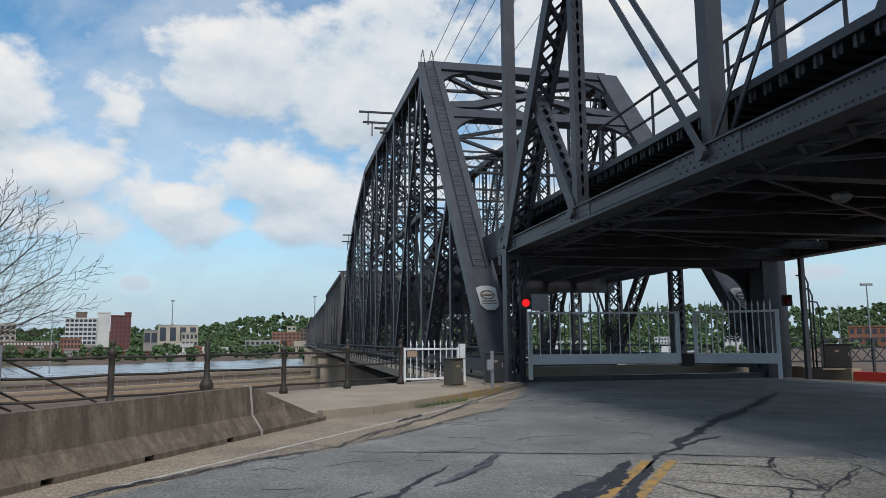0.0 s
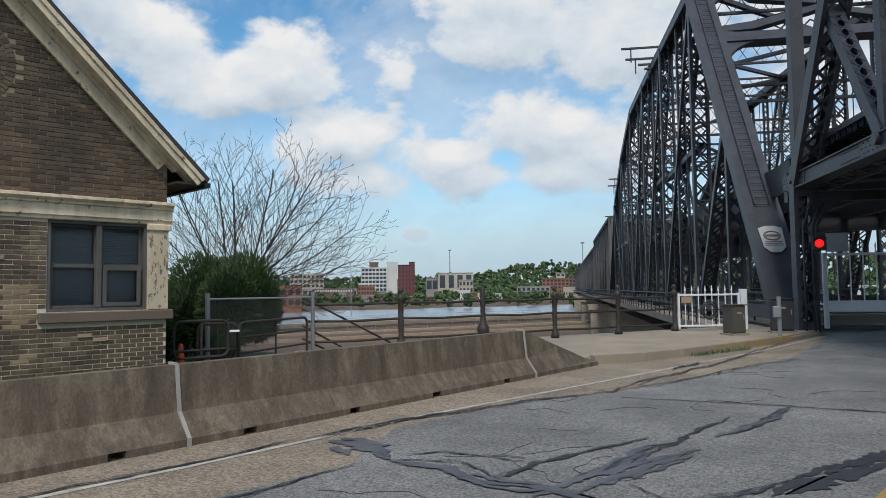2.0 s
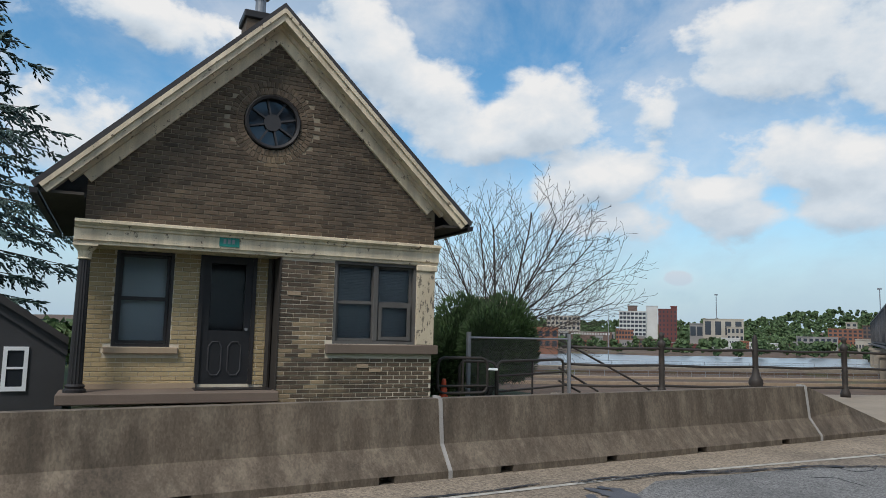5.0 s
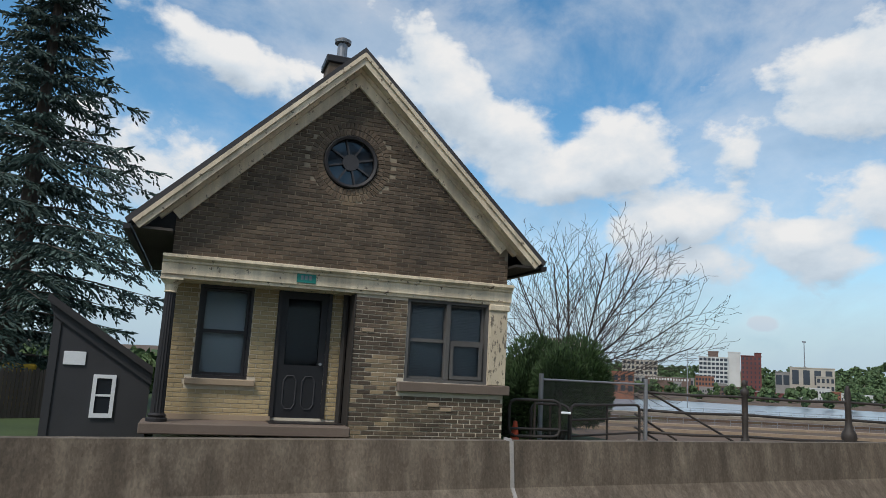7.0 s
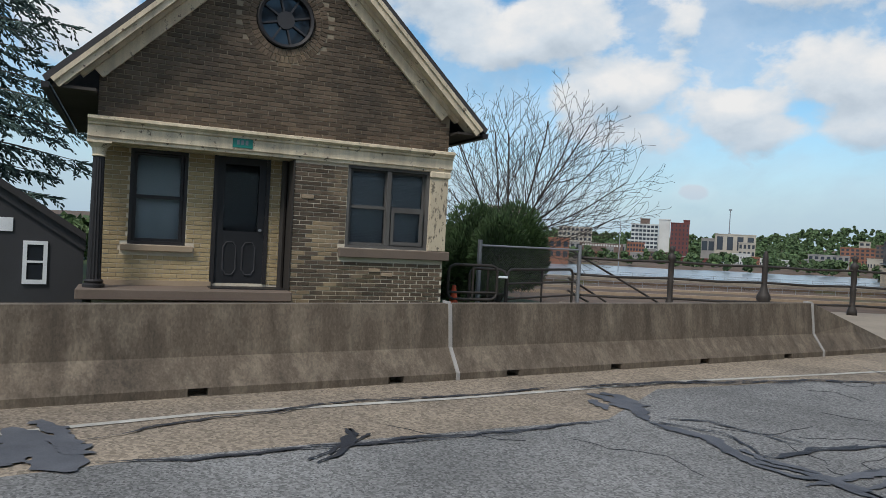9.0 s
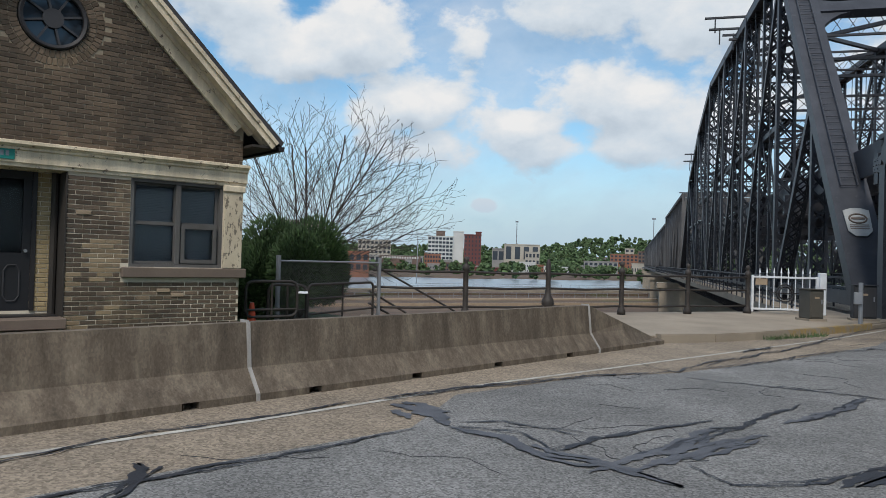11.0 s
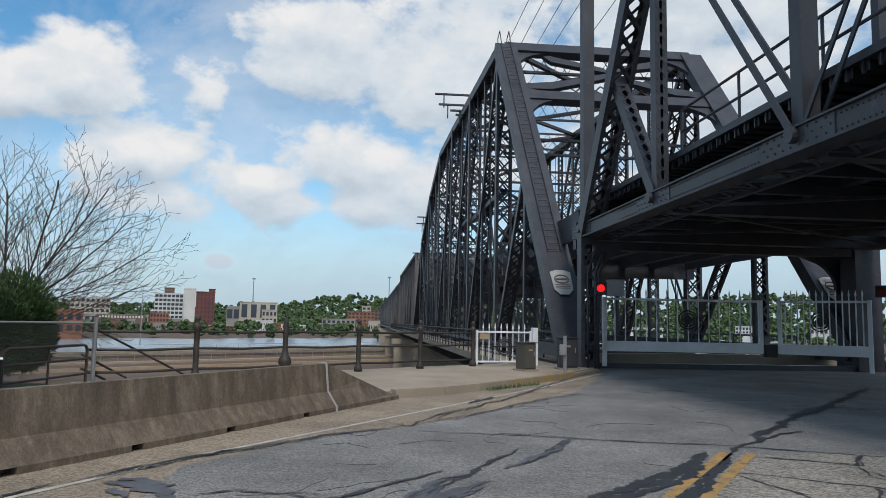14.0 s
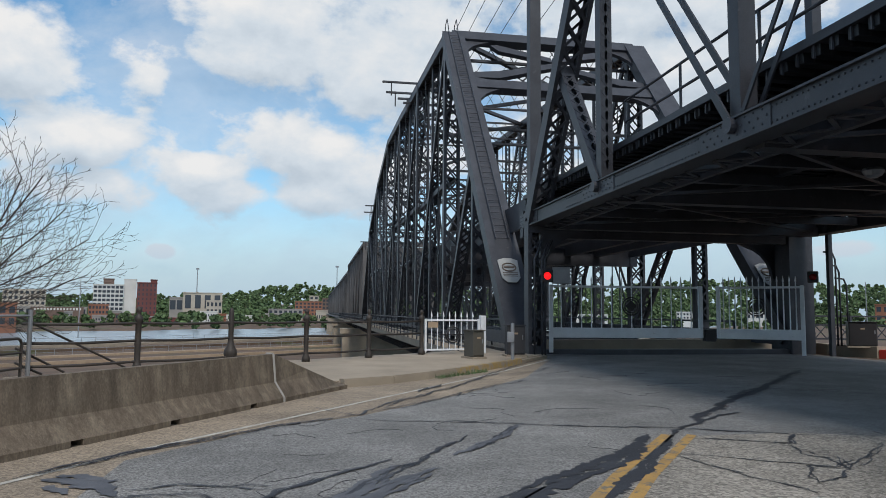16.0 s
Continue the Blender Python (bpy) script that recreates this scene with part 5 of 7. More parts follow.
def road_gate(p, q, bars, label):
    """A swing gate: white tube frame, spiked bars, a round dark emblem and a deep sheet panel below."""
    p, q = Vector(p), Vector(q)
    m, L = frame_between(p, q)
    t = thing("road_gate", label, "gate", m, "road gates")
    z0, zp, z1 = 0.66, 1.03, 2.56
    part("panel", box(0, L, -0.07, 0.07, z0, zp, 0.015), WHITE_PAINT, t, "deep white sheet panel")
    part("top_rail", box(0, L, -0.04, 0.04, z1 - 0.05, z1 + 0.03, 0.008), WHITE_PAINT, t)
    part("hinge_post", box(-0.07, 0.07, -0.07, 0.07, 0.12, z1 + 0.05, 0.012), WHITE_PAINT, t)
    part("end_post", box(L - 0.09, L + 0.05, -0.075, 0.075, z0 + 0.004, z1 + 0.05, 0.012), WHITE_PAINT, t)
    for i in range(1, bars):
        x = L * i / bars
        bm = bmesh.new()
        add_tube(bm, (x, 0, zp), (x, 0, z1 + 0.16), 0.022, 6)
        add_tube(bm, (x, 0, z1 + 0.16), (x, 0, z1 + 0.22), 0.016, 6, 0.034)
        add_tube(bm, (x, 0, z1 + 0.22), (x, 0, z1 + 0.40), 0.034, 6, 0.004)
        part("spiked_bar", bm, WHITE_PAINT, t)
    c = (L * 0.53, 0, 1.84)
    bm = bmesh.new()
    for r in (0.33, 0.24):
        add_pipe(bm, [(c[0] + r * math.cos(2 * math.pi * k / 20), -0.03, c[2] + r * math.sin(2 * math.pi * k / 20)) for k in range(21)], 0.03, 6)
    mm = Matrix(((1, 0, 0, c[0]), (0, 0, 1, -0.02), (0, 1, 0, c[2]), (0, 0, 0, 1)))
    add_prism(bm, [(0.22 * math.cos(2 * math.pi * k / 4), 0.22 * math.sin(2 * math.pi * k / 4)) for k in range(4)], mm, 0.03)
    part("emblem", bm, BLACK_BRONZE, t, "round dark cast emblem")
    return t


road_gate((3.95, 26.55, 0), (9.65, 27.05, 0), 15, "white painted steel road gate with spiked bars, closed across the road")
road_gate((12.75, 25.6, 0), (10.25, 26.95, 0), 14, "white painted steel road gate with spiked bars, standing half open")

# latch block between the leaves
tagged(finish("gate_latch", box(9.74, 10.16, 26.9, 27.2, 0.55, 1.0, 0.02), BLACK_BRONZE), "dark rusty latch box between the gate leaves", "latch")


def signal(p, lit=True):
    t = thing("traffic_signal", "black traffic signal showing red, bracketed to a steel column" if lit else "black traffic signal with an unlit lens on a column", "traffic signal", look(p, (0, 0, EYE)), "traffic signals")
    part("housing", box(-0.19, 0.19, -0.22, 0.22, -0.05, 0.22, 0.03), BLACK_BRONZE, t)
    bm = bmesh.new()
    n = 18
    rings = [[bm.verts.new((r * math.cos(2 * math.pi * i / n), r * math.sin(2 * math.pi * i / n), z)) for i in range(n)] for r, z in ((0.125, -0.05), (0.115, -0.07), (0.08, -0.09), (0.03, -0.1))]
    for a, b in zip(rings, rings[1:]):
        for i in range(n):
            bm.faces.new((a[i], a[(i + 1) % n], b[(i + 1) % n], b[i]))
    bm.faces.new(rings[-1])
    part("lens", bm, RED_GLOW if lit else RED_DARK, t, "lit red lens" if lit else "dark red lens", True)
    bm = bmesh.new()
    rings = [[bm.verts.new((0.185 * math.cos(math.pi * i / 12), 0.185 * math.sin(math.pi * i / 12), z)) for i in range(13)] for z in (-0.05, -0.2)]
    for i in range(12):
        bm.faces.new((rings[0][i], rings[0][i + 1], rings[1][i + 1], rings[1][i]))
    part("visor", bm, BLACK_BRONZE, t)
    return t


signal(polar(8.2, 24.3, 2.80))
signal(polar(27.2, 30.6, 3.0), False)

# boxy sign seen from behind next to the signal, and conduits on the column
tagged(finish("sign_back", box(3.85, 4.5, 25.55, 25.6, 2.6, 3.2, 0.02), GALV), "dark back of an octagonal road sign", "road sign")
for k, (du, dv) in enumerate(((-0.45, 0.1), (-0.45, 0.22), (-0.42, -0.15))):
    bm = bmesh.new()
    add_pipe(bm, [B(24.5 + du, V0 + dv, 0.05), B(24.5 + du, V0 + dv, 3.4), B(24.6 + du, V0 + dv + 0.3, 4.1)], 0.035)
    tagged(finish("conduit", bm, STEEL, smooth=True), "dark cable conduit strapped to the steel column", "conduit", group="conduits")


def cabinet(p, w, d, h, mat, label, yaw=20):
    t = thing("control_cabinet", label, "cabinet", pose(p[0], p[1], p[2], 0, 0, yaw))
    part("body", box(-w / 2, w / 2, -d / 2, d / 2, 0.06, h, 0.015), mat, t)
    part("door", box(-w / 2 + 0.03, w / 2 - 0.03, -d / 2 - 0.018, -d / 2 - 0.002, 0.1, h - 0.05, 0.008), mat, t)
    part("handle", box(w / 2 - 0.1, w / 2 - 0.07, -d / 2 - 0.04, -d / 2 - 0.02, h * 0.55, h * 0.7), GALV, t)
    part("lid", box(-w / 2 - 0.03, w / 2 + 0.03, -d / 2 - 0.04, d / 2 + 0.03, h, h + 0.03, 0.008), mat, t)
    part("base", box(-w / 2 - 0.06, w / 2 + 0.06, -d / 2 - 0.06, d / 2 + 0.06, 0.0, 0.058), PALE_CONCRETE, t)
    part("label_plate", box(-0.08, 0.06, -d / 2 - 0.022, -d / 2 - 0.0185, h * 0.72, h * 0.78), PALE_STONE, t)


cabinet((0.95, 22.6, 0.13), 0.42, 0.5, 0.86, CABINET_BROWN, "brown-grey electrical cabinet standing on the kerb", 33)
cabinet((2.35, 23.9, 0.13), 0.6, 0.35, 1.0, SHED_GREY, "tall dark control box beside the steel column", 10)
cabinet((15.9, 27.5, 0.35), 0.95, 0.6, 0.95, BLACK_BRONZE, "black control box on the low concrete wall", -20)

# button post by the kerb
t = thing("button_post", "grey steel post with a small switch box", "post", (2.06, 21.6, 0.13))
bm = bmesh.new()
add_tube(bm, (0, 0, 0), (0, 0, 1.12), 0.055, 10)
part("pole", bm, GALV, t)
part("switch_box", box(-0.16, 0.04, -0.12, 0.06, 0.55, 0.86, 0.015), GALV, t)


def footway_gate():
    a, b = Vector((-0.62, 24.55, 0.13)), Vector((1.22, 25.35, 0.13))
    m, L = frame_between(a, b)
    t = thing("footway_gate", "white painted footway gate with pointed bars and a round emblem", "gate", m)
    for z in (0.12, 1.12):
        part("rail", box(0, L, -0.03, 0.03, z, z + 0.06, 0.006), WHITE_PAINT, t)
    for x in (0, L):
        part("stile", box(x - 0.035, x + 0.035, -0.035, 0.035, 0.06, 1.2, 0.006), WHITE_PAINT, t)
    for k in range(1, 9):
        x = L * k / 9
        bm = bmesh.new()
        add_tube(bm, (x, 0, 0.14), (x, 0, 1.28), 0.018, 6)
        add_tube(bm, (x, 0, 1.28), (x, 0, 1.46), 0.035, 6, 0.003)
        part("spiked_bar", bm, WHITE_PAINT, t)
    bm = bmesh.new()
    for r in (0.27, 0.2):
        add_pipe(bm, [(L / 2 + r * math.cos(2 * math.pi * k / 18), -0.035, 0.66 + r * math.sin(2 * math.pi * k / 18)) for k in range(19)], 0.022, 6)
    add_beam(bm, (L / 2 - 0.5, -0.035, 0.66), (L / 2 + 0.5, -0.035, 0.66), 0.04, 0.03)
    part("emblem", bm, BLACK_BRONZE, t)
    part("notice", box(0.08, 0.45, -0.04, -0.033, 0.9, 1.1), PALE_STONE, t, "pale unreadable notice")
    part("post", box(L + 0.05, L + 0.26, -0.09, 0.09, 0.0, 1.32, 0.015), WHITE_PAINT, t, "white square gate post")


footway_gate()


# plaques on the inclined end posts
def plaque(v):
    p0, p1 = B(SPAN_U0, v, 0.6), B(top[0][0], v, top[0][1])
    d = (p1 - p0).normalized()
    nrm = d.cross(BV).normalized() * -1
    if nrm.z < 0:
        nrm = -nrm
    c = p0 + d * 3.1 + nrm * 0.37
    m = Matrix(((BV.x, d.x, nrm.x, c.x), (BV.y, d.y, nrm.y, c.y), (BV.z, d.z, nrm.z, c.z), (0, 0, 0, 1)))
    t = thing("plaque", "pale shield-shaped metal plaque bolted to the bridge post", "plaque", m, "bridge plaques")
    bm = bmesh.new()
    add_prism(bm, [(-0.42, 0.62), (-0.16, 0.74), (0.16, 0.74), (0.42, 0.62), (0.38, -0.35), (0.18, -0.6), (-0.18, -0.6), (-0.38, -0.35)], Matrix.Identity(4), 0.03)
    part("plate", bm, PLAQUE, t)
    bm = bmesh.new()
    add_pipe(bm, [(0.28 * math.cos(2 * math.pi * k / 14), 0.22 + 0.22 * math.sin(2 * math.pi * k / 14), 0.04) for k in range(15)], 0.03, 6)
    add_box(bm, -0.22, 0.22, 0.18, 0.26, 0.03, 0.06)
    part("relief", bm, STONE, t)
    for k in range(3):
        part("bar", box(-0.3, 0.3, -0.28 + k * 0.09, -0.25 + k * 0.09, 0.03, 0.04), STONE, t)


for v in (V0, V1):
    plaque(v)

# kerb along the walkway, yellow at its end
def kerb(pts, mat, label, z=0.17, w=0.2):
    bm = bmesh.new()
    for (x0, y0), (x1, y1) in zip(pts, pts[1:]):
        m, L = frame_between((x0, y0, 0), (x1, y1, 0))
        add_box(bm, 0, L, -w / 2, w / 2, -0.05, z - 0.02, m)
        add_box(bm, 0, L, -w / 2 + 0.02, w / 2 - 0.02, z - 0.02, z, m)
    return tagged(finish("kerb", bm, mat), label, "kerb", kind="structure")


kerb([(-2.1, 15.0), (-1.15, 15.9), (-0.42, 17.0), (0.2, 18.1)], PALE_CONCRETE, "worn pale concrete kerb")
kerb([(0.2, 18.1), (0.9, 19.3), (2.05, 21.6), (2.3, 22.2)], YELLOW_KERB, "kerb with worn yellow paint and weeds")
kerb([(2.3, 22.25), (3.5, 25.1)], PALE_CONCRETE, "worn pale concrete kerb", 0.1)
kerb([(15.2, 31.5), (15.6, 29.0), (16.3, 26.9)], PALE_CONCRETE, "low brown concrete wall beside the road", 0.42, 0.5)
kerb([(16.3, 26.9), (18.5, 23.0)], RED_PAINT, "kerb painted bright red", 0.3, 0.4)
kerb([(4.2, 30.0), (8, 31.5), (15.0, 32.2)], PALE_CONCRETE, "brown concrete edge behind the gate", 0.45, 0.5)

# weeds in the kerb joint
bm = bmesh.new()
rng = random.Random(8)
for k in range(210):
    f = rng.random()
    p = Vector((-0.3, 17.1, 0)).lerp(Vector((0.95, 19.1, 0)), f) + Vector((rng.uniform(0.05, 0.25), rng.uniform(-0.1, 0.1), 0))
    h = rng.uniform(0.03, 0.13)
    d = Vector((rng.uniform(-1, 1), rng.uniform(-1, 1), 0)) * 0.06
    a = bm.verts.new(p + Vector((-0.01, 0, 0))); b = bm.verts.new(p + Vector((0.01, 0, 0))); c = bm.verts.new(p + d + Vector((0, 0, h)))
    bm.faces.new((a, b, c))
tagged(finish("weeds", bm, LEAF), "small green weeds along the kerb", "weeds", kind="stuff")

# ---------- sealed cracks ----------
seal_count = 0


def crack_seal(pts, width, strands=1, mat=None, label="black ragged tar seal along a road crack"):
    """Poured tar along a crack: ragged strands that wander beside and over one another."""
    global seal_count
    rng = random.Random(40 + seal_count)
    verts, faces = [], []
    line = [Vector((x, y)) for x, y in pts]
    for k in range(strands):
        shift = Vector((rng.uniform(-1, 1), rng.uniform(-1, 1))) * width * (0.9 if k else 0.0)
        f0, f1 = (0.0, 1.0) if k == 0 else sorted((rng.uniform(0, 0.5), rng.uniform(0.5, 1.0)))
        total = sum((b - a).length for a, b in zip(line, line[1:]))
        n = max(6, int(total * (f1 - f0) / 0.05))
        z = 0.007 + 0.00025 * seal_count + 0.0009 * k
        drift = 0.0
        for i in range(n + 1):
            f = f0 + (f1 - f0) * i / n
            rest, at = f * total, len(line) - 2
            for a in range(len(line) - 1):
                L = (line[a + 1] - line[a]).length
                if rest <= L:
                    at = a
                    break
                rest -= L
            d = (line[at + 1] - line[at]).normalized()
            p = line[at] + d * min(rest, (line[at + 1] - line[at]).length)
            nrm = Vector((-d.y, d.x))
            drift = drift * 0.93 + rng.gauss(0, 0.011)
            wob = noise.noise((p.x * 1.1, p.y * 1.1, k * 2.7)) * 0.10 + noise.noise((p.x * 4, p.y * 4, k + 5.1)) * 0.035 + drift
            body = 0.30 + 1.3 * abs(noise.noise((p.x * 1.9, p.y * 1.9, seal_count * 3.1 + k))) + 0.7 * abs(noise.noise((p.x * 8, p.y * 8, k)))
            taper = min(1.0, 0.25 + 5 * f, 0.25 + 5 * (1 - f))
            w = width * body * taper * (1.0 if k == 0 else 0.6)
            c = p + nrm * wob + shift
            for sd in (1, -1):
                e = c + nrm * sd * w * (0.52 + 0.45 * noise.noise((p.x * 13, p.y * 13, sd * 3.0 + k)) + rng.uniform(-0.07, 0.07))
                verts.append((e.x, e.y, z))
            if i:
                b = len(verts) - 4
                faces.append((b, b + 1, b + 3, b + 2))
    me = bpy.data.meshes.new("crack_seal")
    me.from_pydata(verts, [], faces)
    me.materials.append(mat or TAR)
    seal_count += 1
    return tagged(new("crack_seal", me), label, "road crack", kind="structure")


# along the centre line and out towards the gate
crack_seal(((0.9, 5.2), (1.4, 6.24), (2.27, 7.84), (3.0, 9.47)), 0.15, 3, label="black tar seal between the centre lines")
crack_seal(((3.0, 9.47), (3.89, 11.0), (5.05, 13.0), (6.6, 15.2), (8.9, 18.8), (10.2, 20.7)), 0.20, 4)
crack_seal(((2.7, 9.45), (2.1, 8.3), (1.43, 7.26), (0.9, 6.62), (0.6, 5.9)), 0.22, 5)
crack_seal(((3.5, 10.3), (4.1, 11.1), (4.8, 11.7)), 0.09)
crack_seal(((-1.36, 10.5), (1.0, 10.3), (3.2, 10.0), (4.6, 9.6), (5.9, 9.3)), 0.05, 2)
crack_seal(((3.7, 16.1), (5.05, 15.6), (7.1, 15.4), (9.6, 13.9)), 0.07, 2)
crack_seal(((3.1, 9.26), (3.6, 9.1), (4.23, 8.9), (4.63, 9.64)), 0.045, 2)
crack_seal(((2.56, 8.16), (3.0, 8.08), (3.46, 7.8), (4.1, 7.5)), 0.028)
crack_seal(((2.53, 8.06), (2.8, 7.44), (3.14, 6.85), (3.3, 6.4)), 0.04, 2)
crack_seal(((4.15, 8.74), (4.1, 8.2), (4.3, 8.1), (4.18, 7.6), (3.86, 7.1), (3.48, 6.8)), 0.035, 3)
crack_seal(((3.5, 6.8), (3.8, 7.6), (4.05, 7.5), (4.9, 8.3), (5.4, 9.0)), 0.03, 3)
crack_seal(((5.3, 9.1), (5.2, 8.2), (5.6, 7.4)), 0.03, 2)
# patches of thin faded seal over the near lane
FADED = "faded blue-grey tar seal spread over fine cracks"
crack_seal(((-0.9, 5.6), (-0.42, 6.62), (0.0, 7.33)), 0.13, 5, FADED_TAR, FADED)
crack_seal(((0.1, 8.0), (0.44, 8.64), (0.7, 9.15), (1.07, 10.2)), 0.09, 4, FADED_TAR, FADED)
crack_seal(((0.25, 8.2), (0.62, 9.0), (1.07, 10.2)), 0.05, 2)
crack_seal(((-1.18, 5.3), (-0.98, 5.9), (-0.7, 6.5), (-0.5, 7.24), (-0.24, 7.57)), 0.11, 4, FADED_TAR, FADED)
crack_seal(((-1.1, 5.5), (-0.7, 6.5), (-0.3, 7.5), (0.3, 9.3)), 0.045, 3)
crack_seal(((-3.65, 6.72), (-3.2, 6.6), (-2.7, 6.15)), 0.26, 4, FADED_TAR, FADED)
crack_seal(((-2.76, 6.3), (-2.37, 6.6), (-1.9, 6.55), (-1.5, 6.5)), 0.04, 2)
crack_seal(((-2.7, 6.06), (-2.14, 5.98), (-1.62, 5.6), (-1.2, 5.65), (-0.5, 5.3)), 0.12, 4, FADED_TAR, FADED)
crack_seal(((-2.7, 6.1), (-2.1, 6.2), (-1.6, 5.7)), 0.03, 2)
crack_seal(((-1.62, 5.6), (-1.4, 6.4), (-1.0, 7.1), (-0.5, 7.7)), 0.05, 3)
crack_seal(((-0.6, 5.9), (-0.25, 5.5), (0.26, 5.9), (0.8, 6.6)), 0.035, 2)
# along the sandy edge
crack_seal(((-4.6, 2.0), (-4.26, 2.57), (-3.99, 3.31), (-3.5, 4.31), (-2.9, 5.87)), 0.042, 3)
crack_seal(((-3.7, 3.1), (-3.8, 3.4), (-3.98, 3.8), (-4.2, 3.9)), 0.063, 3)
crack_seal(((-5.7, 1.9), (-5.2, 1.95), (-4.5, 1.8)), 0.33, 5, FADED_TAR, FADED)
crack_seal(((-5.1, 2.1), (-5.06, 2.6), (-5.03, 3.3), (-4.85, 4.5), (-4.45, 5.4), (-4.0, 6.75)), 0.04, 2)
crack_seal(((-4.0, 6.64), (-3.42, 7.9), (-2.84, 8.9), (-2.25, 9.9), (-1.26, 10.9)), 0.059, 4)
crack_seal(((-2.23, 11.9), (-1.26, 10.9), (-0.88, 12.5), (0.5, 16.0), (2.1, 21.4), (3.5, 25.2)), 0.049, 3)
crack_seal(((-1.26, 10.9), (-0.5, 12.3), (0.44, 14.1), (2.0, 17.0)), 0.042, 3)
crack_seal(((-0.5, 14.1), (-0.3, 14.9), (0.0, 15.6)), 0.070, 3)
crack_seal(((-0.66, 17.3), (1.4, 16.8), (3.1, 16.2)), 0.035, 2)
crack_seal(((1.6, 18.4), (2.6, 19.6), (3.3, 21.4)), 0.035, 2)
# pale strip painted in for the sun falling between approach and span
ribbon([(3.6, 26.8), (9, 28.4), (14.6, 29.9)], [0.22] * 3, 0.02, "expansion_joint", GALV, "pale strip painted across the road as sunlight through the gap between the spans", "road joint")
# fine hair cracks, scattered over the near road
rng = random.Random(21)
bm = bmesh.new()
for k in range(55):
    x, y = rng.uniform(-4, 8), rng.uniform(3.5, 20)
    if x < -5.3 + 0.42 * (y - 3) + 0.3:
        continue
    a = rng.uniform(0, 6.28)
    for i in range(rng.randint(4, 14)):
        a += rng.gauss(0, 0.5)
        nx, ny = x + 0.11 * math.cos(a), y + 0.11 * math.sin(a)
        add_beam(bm, (x, y, 0.003), (nx, ny, 0.003), rng.uniform(0.002, 0.005), 0.004)
        x, y = nx, ny
tagged(finish("hair_cracks", bm, TAR), "fine dark cracks in the asphalt", "road cracks", kind="stuff")


# ---------- pipe fence, chain link, shed, cone beside the house ----------
def chain_link(p, q, z0, z1):
    p, q = Vector(p), Vector(q)
    m, L = frame_between(p, q)
    t = thing("chain_link_fence", "galvanised chain-link fence panel between steel posts", "fence", m)
    bm = bmesh.new()
    H = z1 - z0
    s = 0.06
    k = -H
    while k < L:
        for sg in (1, -1):
            a, b = max(0, -k), min(H, L - k)
            if b > a:
                x0, x1 = k + a, k + b
                za, zb = (z0 + a, z0 + b) if sg > 0 else (z1 - a, z1 - b)
                add_beam(bm, (x0, 0.003 * sg, za), (x1, 0.003 * sg, zb), 0.0035, 0.0035)
        k += s
    tagged(part("mesh", bm, DULL_WIRE, t), kind="stuff")
    bm = bmesh.new()
    add_tube(bm, (0, 0, z1), (L, 0, z1), 0.022)
    part("top_rail", bm, GALV, t)
    for x, r in ((0, 0.05), (L, 0.045)):
        bm = bmesh.new()
        add_tube(bm, (x, 0, -0.2), (x, 0, z1 + 0.12), r, 10)
        part("post", bm, GALV, t)
    return t


CL0, CL1 = polar(-37.7, 15.3), polar(-29.85, 17.0)
chain_link(CL0, CL1, 0.15, 1.42)


def pipe_panel(p, q, z0, z1, label, mids=()):
    p, q = Vector(p), Vector(q)
    m, L = frame_between(p, q)
    t = thing("pipe_gate", label, "pipe gate", m, "pipe gates")
    r, c = 0.028, 0.12
    pts = [(c, 0, z0), (L - c, 0, z0), (L - c * 0.3, 0, z0 + c * 0.3), (L, 0, z0 + c), (L, 0, z1 - c), (L - c * 0.3, 0, z1 - c * 0.3), (L - c, 0, z1), (c, 0, z1), (c * 0.3, 0, z1 - c * 0.3), (0, 0, z1 - c), (0, 0, z0 + c), (c * 0.3, 0, z0 + c * 0.3), (c, 0, z0)]
    bm = bmesh.new()
    add_pipe(bm, pts, r)
    part("loop", bm, RAIL_STEEL, t)
    for k, z in enumerate(mids):
        bm = bmesh.new()
        add_tube(bm, (0, 0, z), (L, 0, z), 0.022)
        part("bar", bm, RAIL_STEEL, t)
    bm = bmesh.new()
    add_tube(bm, (L * 0.5, 0, z0), (L * 0.5, 0, z1), 0.022)
    part("stay", bm, RAIL_STEEL, t)
    return t


pipe_panel(polar(-40.1, 13.2), polar(-36.2, 13.6), 0.42, 1.06, "dark pipe gate with rounded corners beside the house", (0.55,))
pipe_panel(polar(-38.4, 13.9), polar(-35.5, 14.0), 0.2, 0.98, "second dark pipe gate with rounded corners", (0.5,))
pipe_panel(polar(-35.4, 14.2), polar(-30.3, 16.4), 0.1, 0.98, "low pipe fence panel beside the railing", (0.4, 0.7))
tagged(finish("notice_board", box(-0.09, 0.09, -0.012, 0.012, -0.2, 0.2, 0.004), WHITE_PAINT), "small pale notice on the pipe gate", "notice").matrix_world = look(polar(-35.75, 13.75, 0.85), (0, 0, 0.85)) 

bm = bmesh.new()
add_turned(bm, 0, 0, [(0.13, 0.03), (0.12, 0.05), (0.035, 0.62), (0.02, 0.63)], 14)
add_box(bm, -0.17, 0.17, -0.17, 0.17, 0.0, 0.03)
cone = finish("traffic_cone", bm, ORANGE)
cone.location = polar(-39.6, 13.3, 0.05)
tagged(cone, "small orange plastic traffic cone beside the house", "traffic cone")

